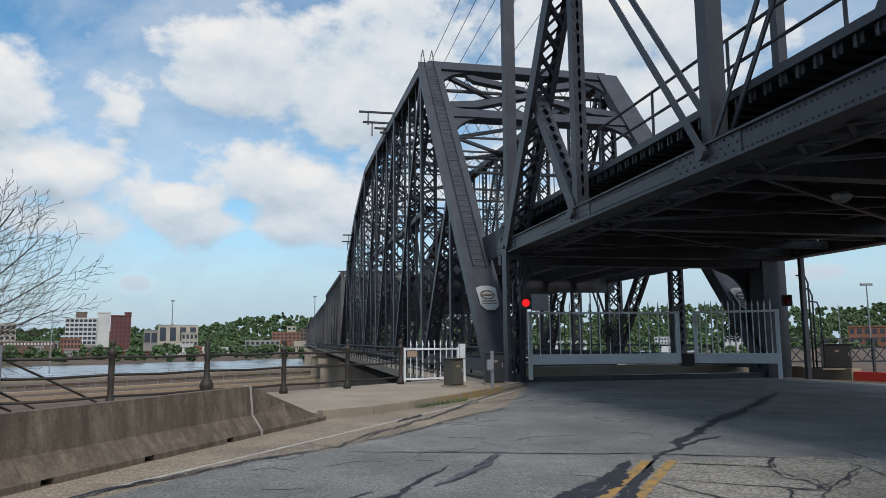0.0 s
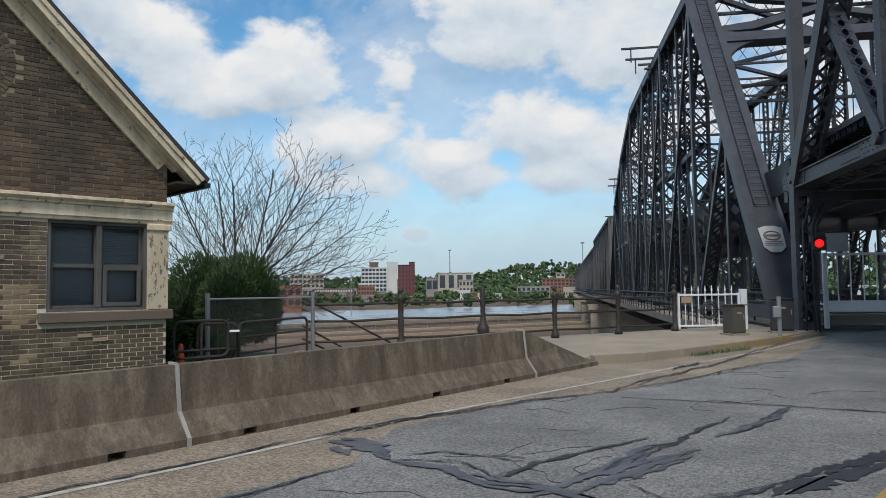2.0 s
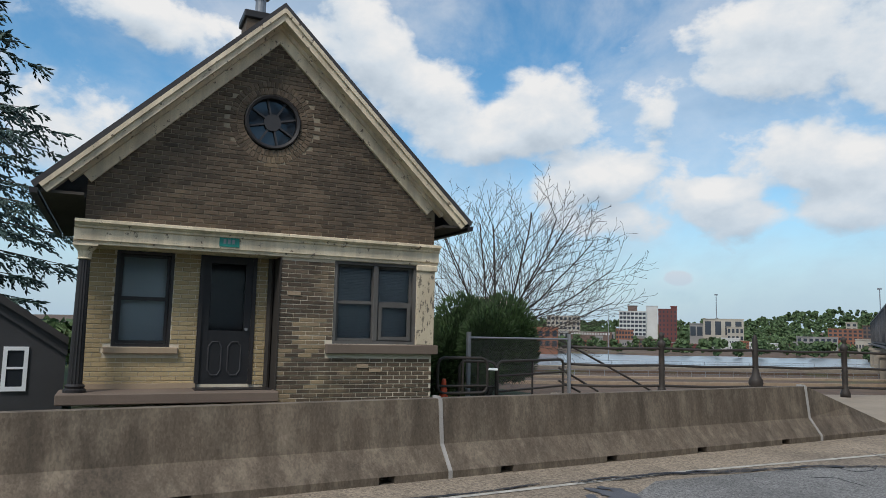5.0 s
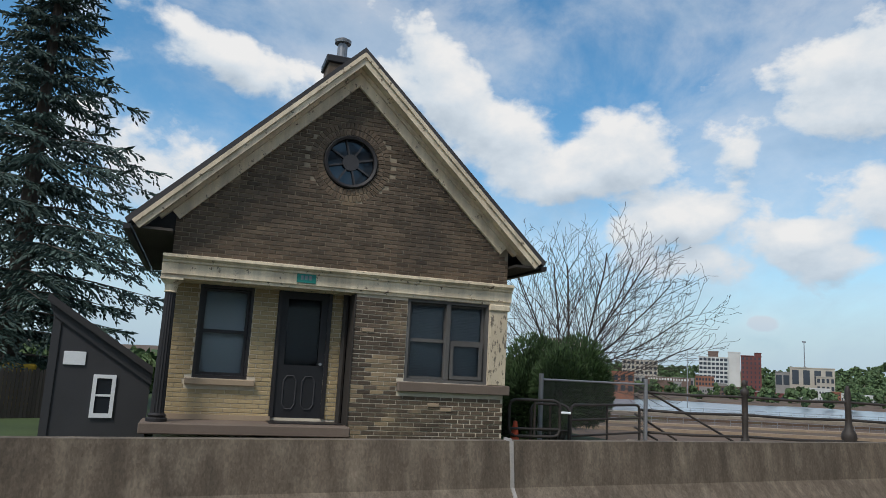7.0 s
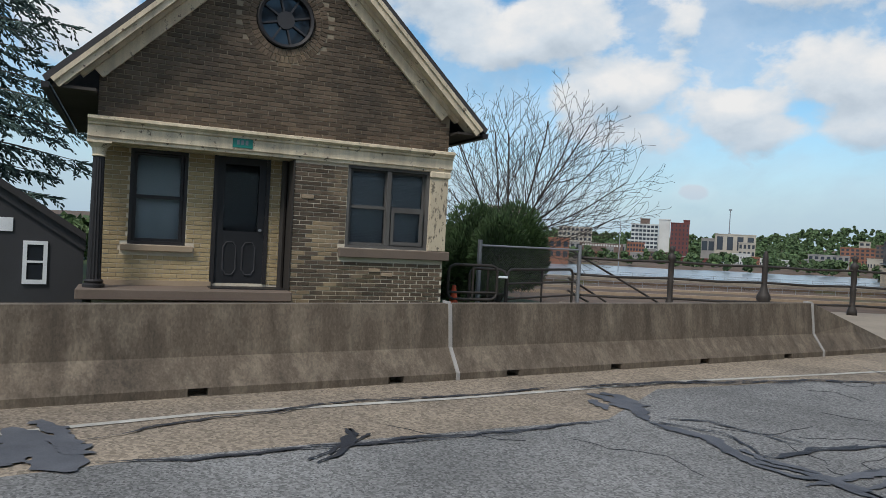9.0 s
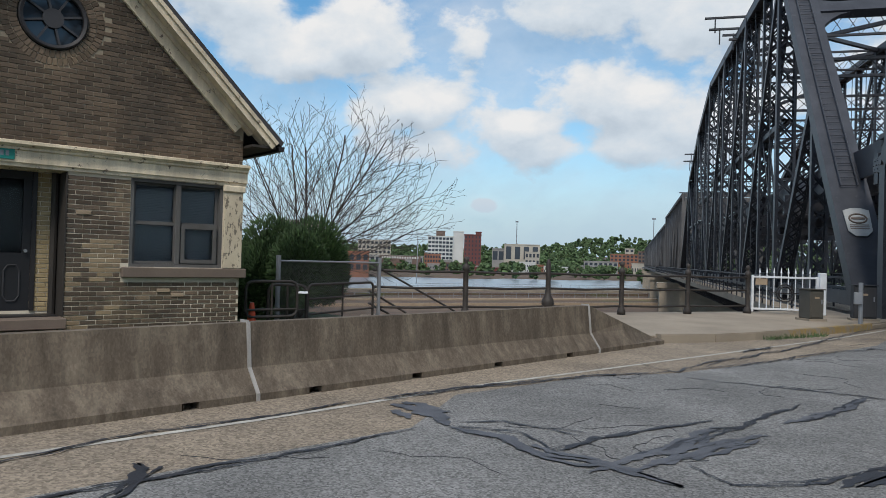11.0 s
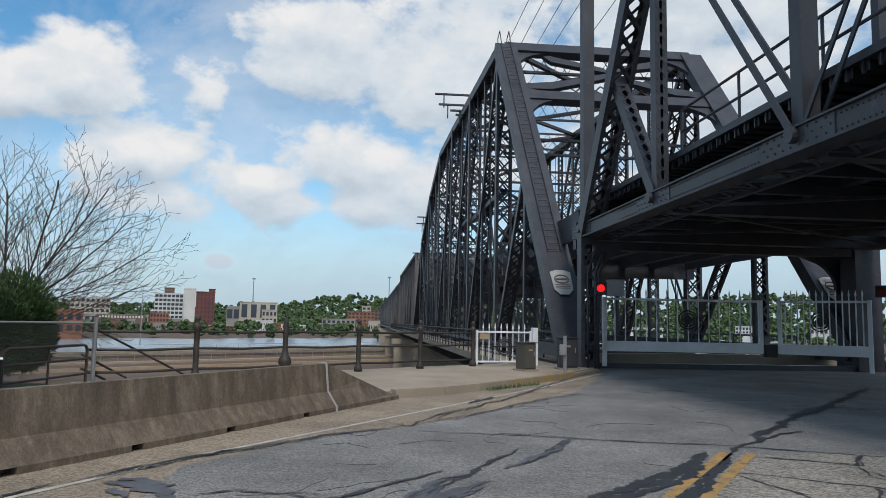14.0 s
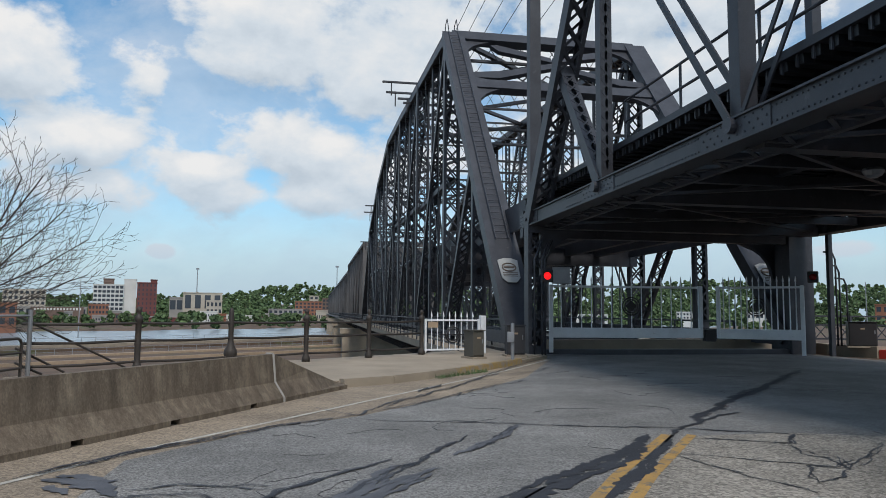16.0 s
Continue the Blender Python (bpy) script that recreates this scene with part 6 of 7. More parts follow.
# brace and slanting rails where the old railing meets the chain link
for a, b in ((0.0, 0.85), (0.0, 0.45), (0.0, 0.2)):
    pass
rb0, rb1 = FENCE_P - FENCE_D * RAIL_STEP * 3, FENCE_P - FENCE_D * RAIL_STEP * 2
for za, zb, f in ((1.42, 0.22, 0.95), (0.75, 0.2, 0.4), (0.45, 0.18, 0.22)):
    bm = bmesh.new()
    e = rb0.lerp(rb1, f)
    add_tube(bm, (rb0.x - 0.2, rb0.y + 0.15, za), (e.x - 0.2, e.y + 0.15, zb), 0.025)
    tagged(finish("brace_pipe", bm, RAIL_STEEL), "dark slanting brace pipe behind the railing", "brace", group="brace pipes")


def shed():
    t = thing("cellar_shed", "small dark grey lean-to shed with a slanting roof", "shed", Matrix.Translation((-10.37, 10.34, 0)) @ Matrix.Rotation(radians(69), 4, "Z"))
    m = Matrix(((1, 0, 0, 0), (0, 0, 1, 0), (0, 1, 0, 0), (0, 0, 0, 1)))
    bm = bmesh.new()
    add_prism(bm, [(-7.02, 0.0), (-5.52, 0.0), (-5.52, 1.2), (-7.08, 2.22)], m, 2.4)
    part("body", bm, SHED_GREY, t)
    bm = bmesh.new()
    add_prism(bm, [(-7.22, 2.30), (-5.5, 1.18), (-5.5, 1.30), (-7.2, 2.42)], m @ Matrix.Translation((0, 0, -0.14)), 2.7)
    part("roof", bm, SHINGLE, t)
    bm = bmesh.new()
    add_prism(bm, [(-7.18, 2.28), (-5.5, 1.17), (-5.5, 1.0), (-7.1, 2.06)], m @ Matrix.Translation((0, 0, -0.05)), 0.04)
    part("rake_board", bm, SHED_GREY, t)
    part("corner_board", box(-7.1, -6.98, -0.03, 0.05, 0.0, 2.15), SHED_GREY, t)
    w = part("window", wall_boxes(-6.40, -6.05, -0.035, 0.02, 0.44, 1.14, [(-6.34, -6.11, 0.51, 1.08)]), WHITE_PAINT, t, "small white sash window")
    part("meeting_rail", box(-6.34, -6.11, -0.03, 0.0, 0.785, 0.82), WHITE_PAINT, w)
    for a, b in ((0.51, 0.785), (0.82, 1.08)):
        part("pane", box(-6.34, -6.11, -0.012, -0.006, a, b), DARK_GLASS, w)
    part("notice", box(-6.88, -6.55, -0.025, -0.002, 1.28, 1.50, 0.004), WHITE_PAINT, t, "blank pale metal plate")


shed()


# lattice railing beyond the gate column, pole brackets and cables
t = thing("lattice_railing", "dark lattice railing on the low wall beyond the gate", "railing", (0, 0, 0))
a, b = Vector((15.6, 31.4, 0.42)), Vector((27.0, 30.2, 0.42))
d = (b - a).normalized()
L = (b - a).length
for z in (0.12, 0.72, 1.1):
    bm = bmesh.new()
    add_beam(bm, a + Vector((0, 0, z)), b + Vector((0, 0, z)), 0.06, 0.07)
    part("rail", bm, STEEL, t)
for i in range(int(L / 0.5)):
    bm = bmesh.new()
    p, q = a + d * 0.5 * i, a + d * 0.5 * (i + 1)
    add_beam(bm, p + Vector((0, 0, 0.12)), q + Vector((0, 0, 0.72)), 0.03, 0.04)
    add_beam(bm, q + Vector((0, 0, 0.12)), p + Vector((0, 0, 0.72)), 0.03, 0.04)
    part("lattice", bm, STEEL, t)
    if i % 4 == 0:
        part("post", box(p.x - 0.05, p.x + 0.05, p.y - 0.05, p.y + 0.05, 0.0, 1.55), STEEL, t)
for k, off in enumerate((0.25, 0.4, 0.7)):
    bm = bmesh.new()
    p = B(U_END, V1 + 0.3, 0)
    q = p + BV * off
    add_pipe(bm, [(q.x, q.y, 0.4), (q.x, q.y, 3.7 - k * 0.5), (q.x - 0.1, q.y, 3.95 - k * 0.5), (q.x - 0.45, q.y, 4.0 - k * 0.5)], 0.035, 6)
    tagged(finish("conduit", bm, STEEL, smooth=True), "dark cable conduit beside the steel pole", "conduit", group="conduits")


# ---------- plants ----------
def add_spindle(verts, faces, p, d, L, r):
    """A slim three-sided needle spray."""
    z = d.cross(Vector((0.3, 0.2, 1))).normalized()
    y = d.cross(z)
    b = len(verts)
    mid = p + d * L * 0.45
    verts.append(tuple(p))
    for k in range(3):
        a = 2.094 * k
        verts.append(tuple(mid + z * (r * math.cos(a)) + y * (r * math.sin(a))))
    verts.append(tuple(p + d * L))
    for k in range(3):
        i, j = b + 1 + k, b + 1 + (k + 1) % 3
        faces.append((b, j, i))
        faces.append((b + 4, i, j))


def mesh_part(name, verts, faces, mat, parent, label=""):
    me = bpy.data.meshes.new(name)
    me.from_pydata(verts, [], faces)
    me.materials.append(mat)
    ob = new(name, me)
    ob.parent = parent
    if label:
        ob["label"] = label
    return ob


def spruce(at, height, radius, seed):
    rng = random.Random(seed)
    t = thing("spruce_tree", "tall dark blue-green spruce with drooping boughs", "tree", at)
    bm = bmesh.new()
    add_tube(bm, (0, 0, -0.2), (0, 0, height * 0.97), 0.3, 10, 0.03)
    part("trunk", bm, BARK, t)
    wood = bmesh.new()
    verts, faces = [], []
    z = 1.3
    while z < height - 0.3:
        k = (height - z) / height
        reach = radius * min(1.0, k * 1.3 + 0.02) * rng.uniform(0.72, 1.12)
        nb = 7 if z < height * 0.8 else 5
        a0 = rng.uniform(0, 6.28)
        for b in range(nb):
            a = a0 + 6.283 * b / nb + rng.uniform(-0.25, 0.25)
            L = reach * rng.uniform(0.7, 1.1)
            d = Vector((math.cos(a), math.sin(a), 0))
            pts = []
            for i in range(9):
                f = i / 8
                pts.append(Vector((0, 0, z)) + d * L * f + Vector((0, 0, L * (0.10 * f - 0.42 * f * f + 0.20 * f ** 3))))
            for i in range(8):
                add_tube(wood, pts[i], pts[i + 1], 0.035 * (1 - i / 9), 4, 0.035 * (1 - (i + 1) / 9))
            side = Vector((-d.y, d.x, 0))
            for i in range(1, 9):
                f = i / 8
                for rep in range(2):
                    p = pts[i - 1].lerp(pts[i], rng.random())
                    for sg in (-1, 1):
                        tl = L * 0.30 * (1.1 - 0.6 * f) * rng.uniform(0.6, 1.2) + 0.12
                        td = (side * sg + d * rng.uniform(0.4, 1.0) + Vector((0, 0, rng.uniform(-0.55, 0.0)))).normalized()
                        n = max(2, int(tl / 0.09))
                        for j in range(n):
                            q = p + td * tl * (j / n) + Vector((0, 0, -0.25 * tl * (j / n) ** 2))
                            dd = (td + Vector((rng.uniform(-0.5, 0.5), rng.uniform(-0.5, 0.5), rng.uniform(-0.9, 0.15)))).normalized()
                            add_spindle(verts, faces, q, dd, rng.uniform(0.12, 0.24), rng.uniform(0.022, 0.04))
            for j in range(6):
                add_spindle(verts, faces, pts[8] - d * 0.08 * j, (d + Vector((rng.uniform(-.4, .4), rng.uniform(-.4, .4), rng.uniform(-.3, .3)))).normalized(), 0.3, 0.04)
        z += 0.46 + 0.2 * rng.random()
    tagged(part("bough_wood", wood, BARK, t), kind="stuff")
    mesh_part("crown", verts, faces, NEEDLE, t, "drooping blue-green needle sprays")


p = polar(-76.5, 21.5)
spruce((p.x, p.y, 0.0), 15.5, 4.1, 3)


def yew(at, rx, ry, rz, n, seed):
    rng = random.Random(seed)
    t = thing("yew_bush", "dense dark green yew bush behind the chain-link fence", "bush", at)
    verts, faces = [], []
    bm = bmesh.new()
    lobes = [(Vector((rng.uniform(-0.55, 0.55) * rx, rng.uniform(-0.5, 0.5) * ry, rz * rng.uniform(0.35, 0.75))), rng.uniform(0.38, 0.62)) for k in range(12)]
    for c, s in lobes:
        add_tube(bm, (c.x * 0.2, c.y * 0.2, 0), c, 0.05, 5, 0.015)
        for k in range(n // 12):
            v = Vector((rng.gauss(0, 1), rng.gauss(0, 1), rng.gauss(0, 1))).normalized()
            p = c + Vector((v.x * rx * s, v.y * ry * s, v.z * rz * s * 0.8)) * rng.uniform(0.55, 1.0) ** 0.5
            if p.z < 0.05:
                continue
            d = (v + Vector((rng.uniform(-.5, .5), rng.uniform(-.5, .5), rng.uniform(0.1, 0.9)))).normalized()
            add_spindle(verts, faces, p, d, rng.uniform(0.07, 0.17), rng.uniform(0.011, 0.022))
    part("stems", bm, BARK, t)
    mesh_part("foliage", verts, faces, YEW, t, "upright sprays of dark needles")


p = polar(-36.6, 17.6)
yew((p.x, p.y, -0.05), 1.30, 1.2, 2.15, 34000, 4)
p = polar(-39.5, 18.2)
yew((p.x, p.y, -0.05), 1.0, 0.9, 1.75, 12000, 7)


def bare_tree(at, seed):
    rng = random.Random(seed)
    t = thing("bare_tree", "leafless grey multi-stemmed tree beside the river bank", "tree", at)
    limbs, twigs = bmesh.new(), bmesh.new()

    def grow(p, d, L, r, depth, bend):
        bm = limbs if depth < 1 else twigs
        n = max(3, int(L / 0.2))
        side = rng.choice((-1, 1))
        for i in range(n):
            d = (d + bend / n + Vector((rng.gauss(0, 0.03), rng.gauss(0, 0.03), rng.gauss(0, 0.03)))).normalized()
            q = p + d * L / n
            r2 = max(0.0055, r * (1 - 0.7 / n))
            add_tube(bm, p, q, r, 6 if depth < 1 else 3, r2)
            p, r = q, r2
            if depth < 3 and i >= (2 if depth < 1 else 1) and rng.random() < (0.92, 0.8, 0.6)[depth]:
                side = -side
                e = d.cross(V_OUT).normalized() * side
                e.rotate(Matrix.Rotation(rng.uniform(-1.1, 1.1), 3, d))
                k = rng.uniform(0.5, 0.95)
                nd = (d + e * k).normalized()
                grow(p, nd, L * rng.uniform(0.30, 0.52) * (1 - 0.35 * i / n), max(0.006, r * 0.55), depth + 1, Vector((0, 0, rng.uniform(0.1, 0.5))))

    X = Vector((0.83, 0.56, 0))          # sideways, along the river
    V_OUT = Vector((-0.56, 0.83, 0))
    for base, lean, up, L, r in ((0.0, 0.0, 1, 5.9, 0.062), (0.3, -0.12, 1, 5.4, 0.05), (0.4, 0.16, 1, 5.5, 0.05), (0.5, -0.34, 1, 4.9, 0.042), (0.6, 0.42, 1, 5.2, 0.046),
                                 (0.8, -0.62, 1, 4.3, 0.036), (0.9, 0.78, 1, 5.0, 0.042), (1.0, 1.15, 1, 4.9, 0.040), (0.8, -1.0, 1, 3.9, 0.032), (0.9, 1.7, 1, 4.7, 0.036), (0.7, 2.3, 1, 4.4, 0.032), (0.5, -1.6, 1, 3.4, 0.03), (0.6, 3.2, 0.9, 4.0, 0.028)):
        base = base * 1.7 + 0.2
        start = Vector((rng.uniform(-.06, .06), rng.uniform(-.06, .06), base))
        grow(start, (X * lean + Vector((0, 0, up)) + V_OUT * rng.uniform(-0.35, 0.35)).normalized(), L * 0.86, r * 0.8, 0, Vector((0, 0, 0.28 * min(1.0, abs(lean)))))
    add_tube(limbs, (0, 0, 0), (0, 0, 1.95), 0.11, 8, 0.06)
    part("trunk", limbs, BARK_TWIG, t)
    tagged(part("crown", twigs, BARK_TWIG, t, "fine bare twigs"), kind="stuff")


p = polar(-35.6, 21.5)
bare_tree((p.x, p.y, -0.4), 12)


# ---------- dark board fence and lawn edge beyond the shed ----------
bf = thing("board_fence", "dark weathered board fence beyond the lawn", "fence", (0, 0, 0))
a, b = polar(-84, 17.2), polar(-69, 18.6)
n = 64
for k in range(n):
    p, q = a.lerp(b, k / n), a.lerp(b, (k + 0.9) / n)
    bm = bmesh.new()
    m, L = frame_between(p, q)
    h = 1.06 + 0.03 * math.sin(k * 2.3)
    add_prism(bm, [(0, 0), (L, 0), (L, h - 0.06), (L * 0.75, h), (L * 0.25, h), (0, h - 0.06)], m @ Matrix(((1, 0, 0, 0), (0, 0, 1, 0), (0, 1, 0, 0), (0, 0, 0, 1))), 0.02)
    part("board", bm, DARK_WOOD_AND_SHADE, bf)


# ---------- far bank: woods, town ----------
def clump(verts, faces, c, r, rng, flat=0.8):
    """An irregular tuft of leaf faces."""
    for k in range(12):
        v = Vector((rng.gauss(0, 1), rng.gauss(0, 1), rng.gauss(0, 1))).normalized()
        p = c + Vector((v.x, v.y, v.z * flat)) * r * rng.uniform(0.45, 1.0)
        n = (v + Vector((rng.uniform(-.5, .5), rng.uniform(-.5, .5), rng.uniform(-.2, .6)))).normalized()
        x = n.orthogonal().normalized()
        y = n.cross(x)
        s = r * rng.uniform(0.55, 0.9)
        b = len(verts)
        for kk in range(5):
            aa = 6.283 * kk / 5 + v.x
            verts.append(tuple(p + x * (s * math.cos(aa) * rng.uniform(.7, 1.2)) + y * (s * math.sin(aa) * rng.uniform(.7, 1.2)) + n * (0.0 if kk else 0.1)))
        faces.append((b, b + 1, b + 2, b + 3, b + 4))


def woods(name, spots, seed, label):
    rng = random.Random(seed)
    verts, faces = [], []
    for az, dist, z, h in spots:
        base = polar(az, dist, z)
        for k in range(9):
            f = rng.uniform(0.2, 1.0)
            w = h * 0.42 * math.sqrt(max(0.05, 1 - (f - 0.45) ** 2 * 2.2))
            a = rng.uniform(0, 6.28)
            clump(verts, faces, base + Vector((math.cos(a) * w * rng.random(), math.sin(a) * w * rng.random(), f * h)), h * 0.21, rng)
    me = bpy.data.meshes.new(name)
    me.from_pydata(verts, [], faces)
    me.materials.append(LEAF)
    tagged(new(name, me), label, "woods", kind="stuff")


rng = random.Random(31)


def skyline(az):
    """Elevation of the tree line in degrees against the azimuth."""
    pts = ((-50, 1.0), (-32, 1.0), (-26, 0.95), (-22, 1.1), (-17, 1.25), (-13.7, 1.85), (-11, 2.15), (-8.5, 1.7), (-2, 1.6), (6, 1.9), (14, 2.2), (20, 2.55), (24, 2.3), (30, 2.2), (36, 2.3), (50, 2.0))
    for (a, b), (c, d) in zip(pts, pts[1:]):
        if a <= az <= c:
            return b + (d - b) * (az - a) / (c - a)
    return 1.5


spots = []
for k in range(3800):
    az = rng.uniform(-44, 40)
    f = rng.random()
    dist = 640 + 560 * f
    el = -0.35 + (skyline(az) + 0.5) * f ** 0.8 + rng.uniform(-0.12, 0.1)
    z = EYE + dist * math.tan(radians(el)) - 11
    spots.append((az, dist, z, rng.uniform(6, 11)))
woods("far_woods", spots, 5, "green wooded hills with houses on the far bank")
spots = []
for k in range(420):
    az = rng.uniform(-31, 45)
    dist = rng.uniform(350, 600)
    spots.append((az, dist, -7.2 + rng.uniform(-0.5, 0.5), rng.uniform(3.5, 7.5)))
woods("shore_trees", spots, 6, "row of green trees along the far shore")
spots = [(-90 + 30 * k / 110 + rng.uniform(-0.2, 0.2), 30 + rng.uniform(-0.7, 0.7), 0.0, rng.uniform(1.1, 1.6)) for k in range(110)]
woods("hedge", spots, 9, "low green hedge behind the board fence")
bin_ = thing("grit_bin", "yellow bin standing behind the board fence", "bin", pose(polar(-75.6, 20.5).x, polar(-75.6, 20.5).y, 0.03, 0, 0, 75))
part("body", box(-0.33, 0.33, -0.25, 0.25, 0.0, 0.92, 0.03), BIN_YELLOW, bin_)
part("lid", box(-0.36, 0.36, -0.28, 0.28, 0.925, 1.08, 0.04), BIN_YELLOW, bin_)


def facade_mat(name, c, d=None):
    return material(name, c, d or tuple(x * 0.75 for x in c), 0.6, 4, 0.85, 0, 0, 0.5)


TOWN_WHITE, TOWN_RED = facade_mat("pale_tower_concrete", (0.62, 0.62, 0.6)), facade_mat("dark_red_brick_tower", (0.16, 0.055, 0.05))
TOWN_BEIGE, TOWN_BRICK = facade_mat("beige_stone_front", (0.45, 0.41, 0.35)), facade_mat("orange_brick_front", (0.27, 0.12, 0.075))
TOWN_GREY, TOWN_DARK = facade_mat("grey_render_front", (0.30, 0.29, 0.28)), facade_mat("brown_brick_front", (0.16, 0.11, 0.09))
TOWN_GLASS = glass_material("town_window_glass", (0.04, 0.05, 0.065), 0.15)


def town_building(az0, az1, el0, el1, dist, mat, label, cols=0, rows=0, depth=20, wfrac=0.6, hfrac=0.55, roof=True):
    """A block seen from across the river, with its own windows."""
    az0, az1, el0, el1 = az0 + 0.3, az1 + 0.3, el0 - 0.45, el1 - 0.45
    c = polar((az0 + az1) / 2, dist)
    w = 2 * dist * math.tan(radians((az1 - az0) / 2))
    z0, z1 = EYE + dist * math.tan(radians(el0)), EYE + dist * math.tan(radians(el1))
    yaw = -(az0 + az1) / 2
    t = thing("town_building", label, "building", pose(c.x, c.y, z0, 0, 0, yaw), "town buildings")
    h = z1 - z0
    part("body", box(-w / 2, w / 2, 0, depth, -14, h), mat, t)
    if roof:
        part("parapet", box(-w / 2 - 0.3, w / 2 + 0.3, -0.3, depth + 0.3, h + 0.004, h + 0.7), mat, t)
    if cols and rows:
        me = None
        cw, rh = w / cols, h / rows
        for i in range(cols):
            for j in range(rows):
                if me is None:
                    ob = part("window", box(-cw * wfrac / 2, cw * wfrac / 2, -0.12, 0.3, 0, rh * hfrac), TOWN_GLASS, t)
                    me = ob.data
                else:
                    ob = new("window", me)
                    ob.parent = t
                ob.location = (-w / 2 + cw * (i + 0.5), 0, rh * (j + 0.25))
    return t


town_building(-26.35, -24.35, -0.6, 2.2, 600, TOWN_WHITE, "pale high-rise block with a grid of windows across the river", 7, 9, wfrac=0.78, hfrac=0.6)
town_building(-25.7, -25.0, 2.25, 2.62, 606, TOWN_DARK, "brown lift house on the high-rise roof", depth=8)
town_building(-24.33, -23.5, -0.6, 2.62, 603, TOWN_WHITE, "blank white stair tower of the high-rise")
town_building(-23.45, -22.1, -0.6, 2.4, 600, TOWN_RED, "dark red brick high-rise across the river", 5, 9, wfrac=0.35)
town_building(-22.55, -22.1, 2.42, 2.62, 600, TOWN_RED, "brick top of the red high-rise", depth=8)
town_building(-26.6, -25.3, -0.6, 0.75, 560, TOWN_BRICK, "orange brick warehouse on the far bank", 6, 4)
town_building(-25.3, -23.0, -0.6, 0.1, 556, TOWN_DARK, "long brown brick warehouse on the far bank", 10, 2)
town_building(-23.2, -20.6, -1.15, -0.2, 540, TOWN_RED, "low red-brown shed on the far shore", 8, 1)
town_building(-33.5, -26.7, -0.6, 0.55, 560, TOWN_GREY, "long grey warehouse with a pale unreadable sign band", 16, 2)
wall = town_building(-30.2, -26.9, 0.3, 0.6, 557, TOWN_DARK, "dark sign board with pale bars on the warehouse", depth=1, roof=False)
for k in range(15):
    part("bar", box(-14 + k * 1.95, -12.9 + k * 1.95, -0.2, 0.0, 0.7, 2.2), TOWN_WHITE, wall)
town_building(-31.9, -29.3, 0.3, 1.75, 640, TOWN_BEIGE, "beige apartment block on the far bank", 8, 4)
town_building(-37.6, -33.4, 0.0, 1.5, 620, TOWN_BEIGE, "beige office block behind the bare tree", 10, 4)
town_building(-38.0, -34.6, 1.0, 3.1, 680, TOWN_BEIGE, "large pale block with a curved roof behind the bush", 8, 5)
town_building(-33.2, -31.0, -0.8, 0.75, 330, TOWN_BRICK, "brick house with an orange tiled roof by the lock", 4, 2)
town_building(-21.2, -20.25, 0.2, 1.35, 640, TOWN_GREY, "grey wing with blue glass", 2, 1, wfrac=0.8, hfrac=0.6)
town_building(-20.25, -17.45, 0.2, 1.72, 636, TOWN_BEIGE, "broad beige civic building with tall dark windows", 4, 1, wfrac=0.6, hfrac=0.66)
town_building(-18.6, -17.45, 0.1, 1.15, 620, TOWN_BEIGE, "lower beige wing of the civic building", 4, 2)
town_building(-20.6, -18.6, -0.95, -0.35, 530, TOWN_WHITE, "low white boat shed on the far shore", 12, 1, hfrac=0.3)
town_building(-16.9, -14.9, -0.7, 0.0, 540, TOWN_WHITE, "low pale building on the far shore", 12, 1, hfrac=0.3)
town_building(-14.0, -11.4, -0.2, 0.55, 640, TOWN_GREY, "grey terrace among trees", 7, 2)
town_building(-12.0, -9.9, 0.1, 1.15, 660, TOWN_BRICK, "red brick block on the hill", 7, 4)
town_building(-9.9, -8.3, 0.0, 1.4, 670, TOWN_DARK, "brown brick block on the hill", 6, 5)
town_building(-10.9, -10.2, 1.0, 1.6, 690, TOWN_BEIGE, "small pale house on the wooded hill", 2, 2)
town_building(9.4, 12.5, -0.1, 0.3, 520, TOWN_WHITE, "white shed seen below the bridge deck", 8, 1)
town_building(17.6, 19.4, 0.05, 0.55, 500, TOWN_WHITE, "white building among the trees", 8, 2)
town_building(22.5, 24.5, 0.1, 0.55, 520, TOWN_WHITE, "low white works building", 7, 1)
town_building(30.6, 36.0, 0.0, 1.15, 420, TOWN_BRICK, "long red brick building near the lock", 12, 2)


rng = random.Random(44)
for k in range(26):
    az = -33 + 24.5 * k / 26 + rng.uniform(-0.3, 0.3)
    w = rng.uniform(0.5, 1.3)
    e0 = rng.uniform(-0.85, -0.3)
    mat = rng.choice((TOWN_WHITE, TOWN_BRICK, TOWN_GREY, TOWN_DARK, TOWN_BEIGE, TOWN_GREY))
    name = {TOWN_WHITE: "white", TOWN_BRICK: "brick", TOWN_GREY: "grey", TOWN_DARK: "brown", TOWN_BEIGE: "beige"}[mat]
    town_building(az, az + w, e0, e0 + rng.uniform(0.35, 0.85), rng.uniform(528, 640), mat, "low " + name + " building in the waterfront town", max(3, int(w * 6)), rng.choice((1, 2)), depth=12, wfrac=0.45, hfrac=0.35)


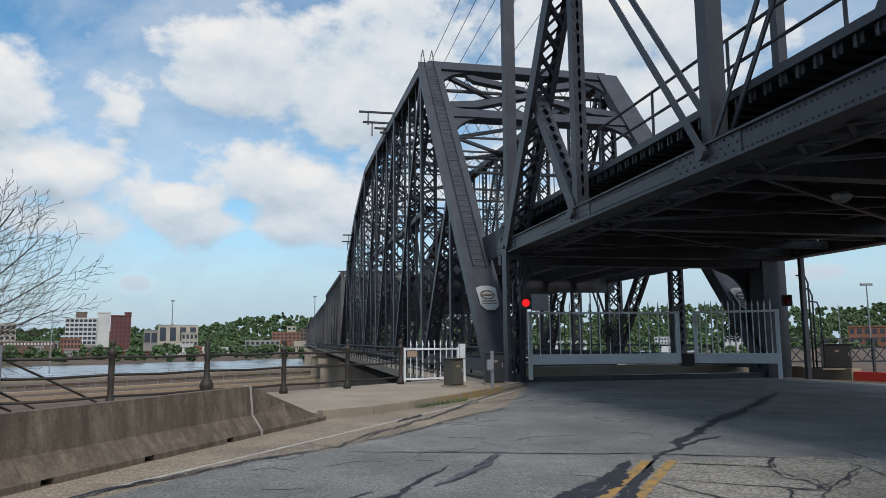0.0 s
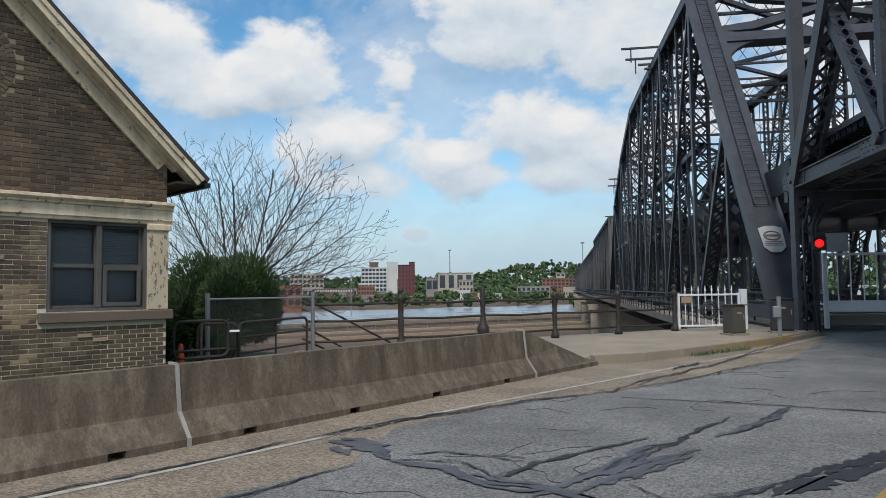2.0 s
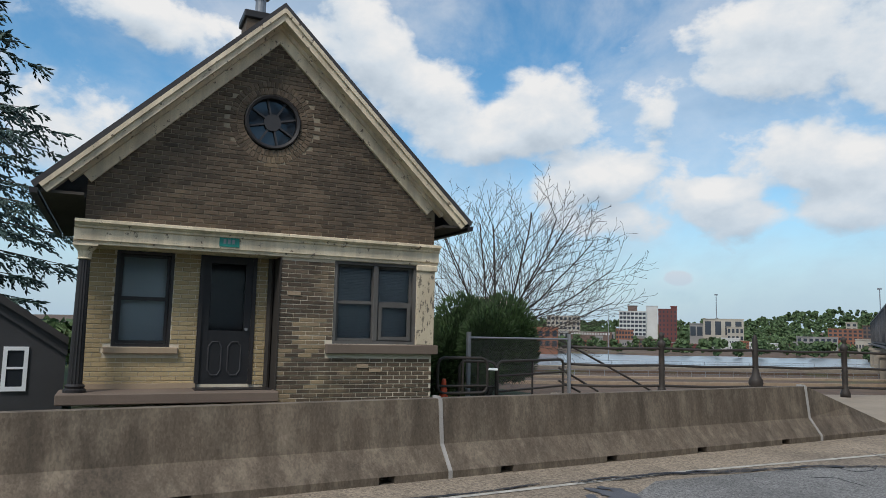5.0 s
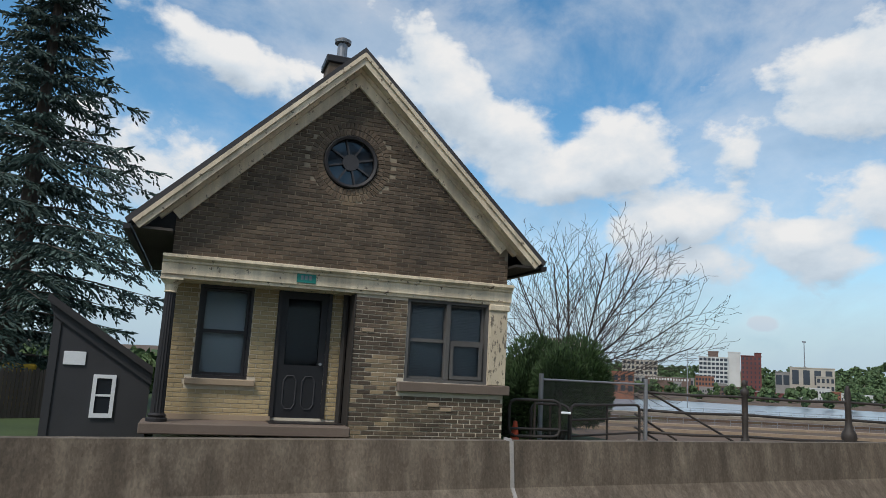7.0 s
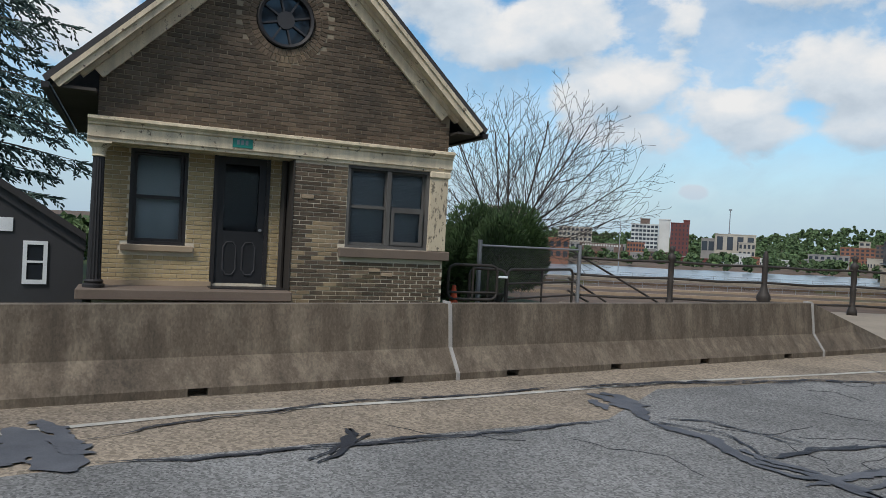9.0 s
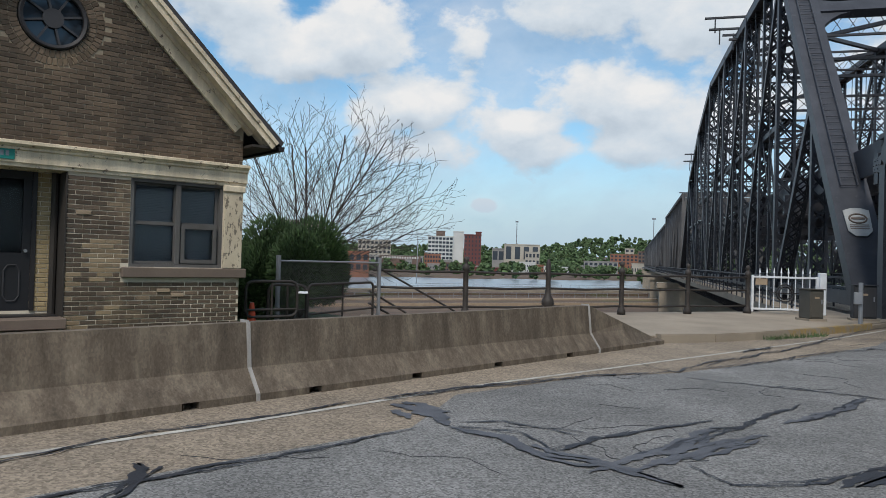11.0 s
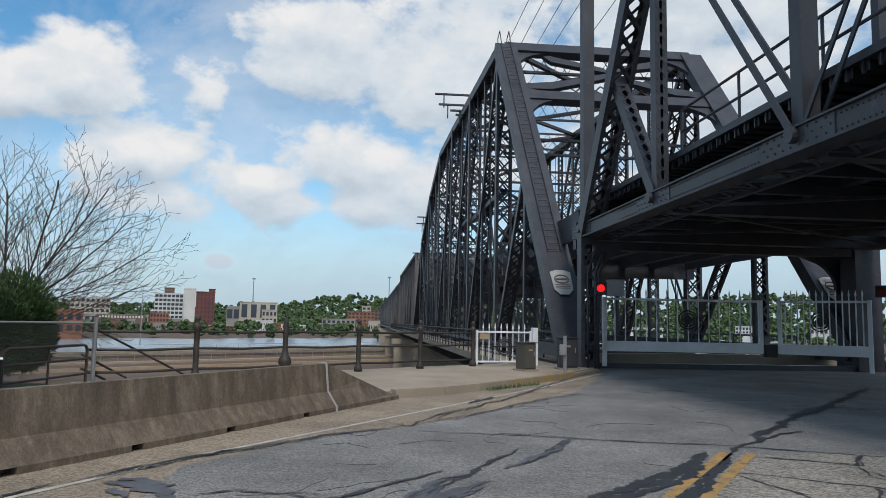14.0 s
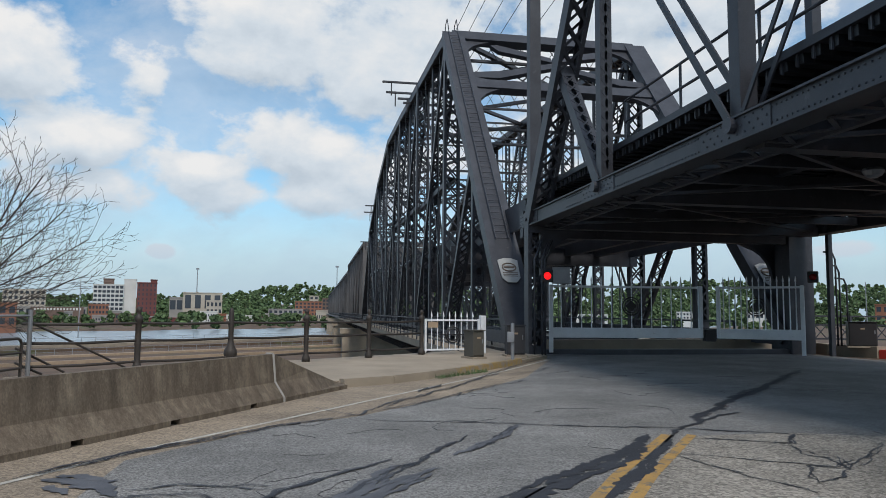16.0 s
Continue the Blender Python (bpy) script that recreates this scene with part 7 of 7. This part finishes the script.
def mast(az, dist, el1, z0, r=0.35, head=None, label="slim distant mast"):
    p = polar(az, dist)
    t = thing("mast", label, "mast", (p.x, p.y, z0), "masts and poles")
    h = EYE + dist * math.tan(radians(el1)) - z0
    bm = bmesh.new()
    add_tube(bm, (0, 0, 0), (0, 0, h), r, 8, r * 0.6)
    part("pole", bm, GALV, t)
    if head:
        bm = bmesh.new()
        add_box(bm, -head, head, -r, r, h - r, h + r * 1.5)
        part("head", bm, GALV, t)


mast(-19.0, 640, 3.1, 10, 0.5, 1.2, "tall radio mast on the civic building")
mast(-26.87, 240, 2.2, -7, 0.16, None, "tall grey lamp pole by the lock")
mast(-8.5, 420, 3.5, -5, 0.35, 1.0, "slim lattice mast beyond the bridge")
mast(32.2, 70, 3.6, -0.2, 0.08, 0.5, "grey street lamp beyond the gate")
mast(30.4, 90, 2.3, -0.2, 0.07, None, "grey pole beyond the gate")

# near shore: lock walls, rails and pale pipes on the lower ground
def shore_strip(q, w0, w1, z, h, wid, mat, name, label, category):
    a, b = FENCE_P + FENCE_N * q + FENCE_D * w0, FENCE_P + FENCE_N * q + FENCE_D * w1
    m, L = frame_between((a.x, a.y, z), (b.x, b.y, z))
    bm = bmesh.new()
    add_box(bm, 0, L, -wid / 2, wid / 2, -2.0, h, m)
    return tagged(finish(name, bm, mat), label, category)


shore_strip(151, -260, 190, -6.8, 0.55, 4.0, PALE_CONCRETE, "lock_wall", "long pale concrete lock wall at the river edge", "wall")
shore_strip(112, -200, 120, -6.6, 0.35, 1.6, PALE_STONE, "pipe_duct", "long pale buff pipe duct on the lower ground", "duct")
shore_strip(96, -180, 90, -6.6, 0.5, 0.7, PALE_STONE, "pipe_duct", "long pale buff pipe duct on the lower ground", "duct")
shore_strip(128, -220, 160, -6.6, 0.6, 3.0, EARTH, "dirt_bank", "low bank of bare brown earth", "bank")
for q in (149.5, 118):
    t = thing("lock_railing", "thin pale railing along the lock", "railing", (0, 0, 0))
    for z in (0.55, 1.1):
        bm = bmesh.new()
        a, b = FENCE_P + FENCE_N * q + FENCE_D * -200, FENCE_P + FENCE_N * q + FENCE_D * 140
        zz = (-5.9 if q > 140 else -6.6) + z
        add_beam(bm, (a.x, a.y, zz), (b.x, b.y, zz), 0.07, 0.07)
        part("rail", bm, GALV, t)
    bm = bmesh.new()
    for k in range(110):
        p = FENCE_P + FENCE_N * q + FENCE_D * (-200 + 3.1 * k)
        zz = -5.9 if q > 140 else -6.6
        add_beam(bm, (p.x, p.y, zz - 0.3), (p.x, p.y, zz + 1.1), 0.07, 0.07)
    tagged(part("posts", bm, GALV, t), kind="stuff")


# ---------- overhead wires over the bridge ----------
for k, (v0, v1) in enumerate(((9.2, 9.6), (10.3, 10.4), (11.6, 11.4), (12.8, 12.6), (15.0, 14.6))):
    bm = bmesh.new()
    pts = []
    for i in range(13):
        f = i / 12
        pts.append(B(118 - 150 * f, v0 + (v1 - v0) * f, 21.5 + 3.2 * f - 4 * 1.2 * f * (1 - f)))
    add_pipe(bm, pts, 0.022, 4)
    tagged(finish("overhead_wire", bm, BLACK_BRONZE), "thin dark overhead wire above the tracks", "wire", group="overhead wires")
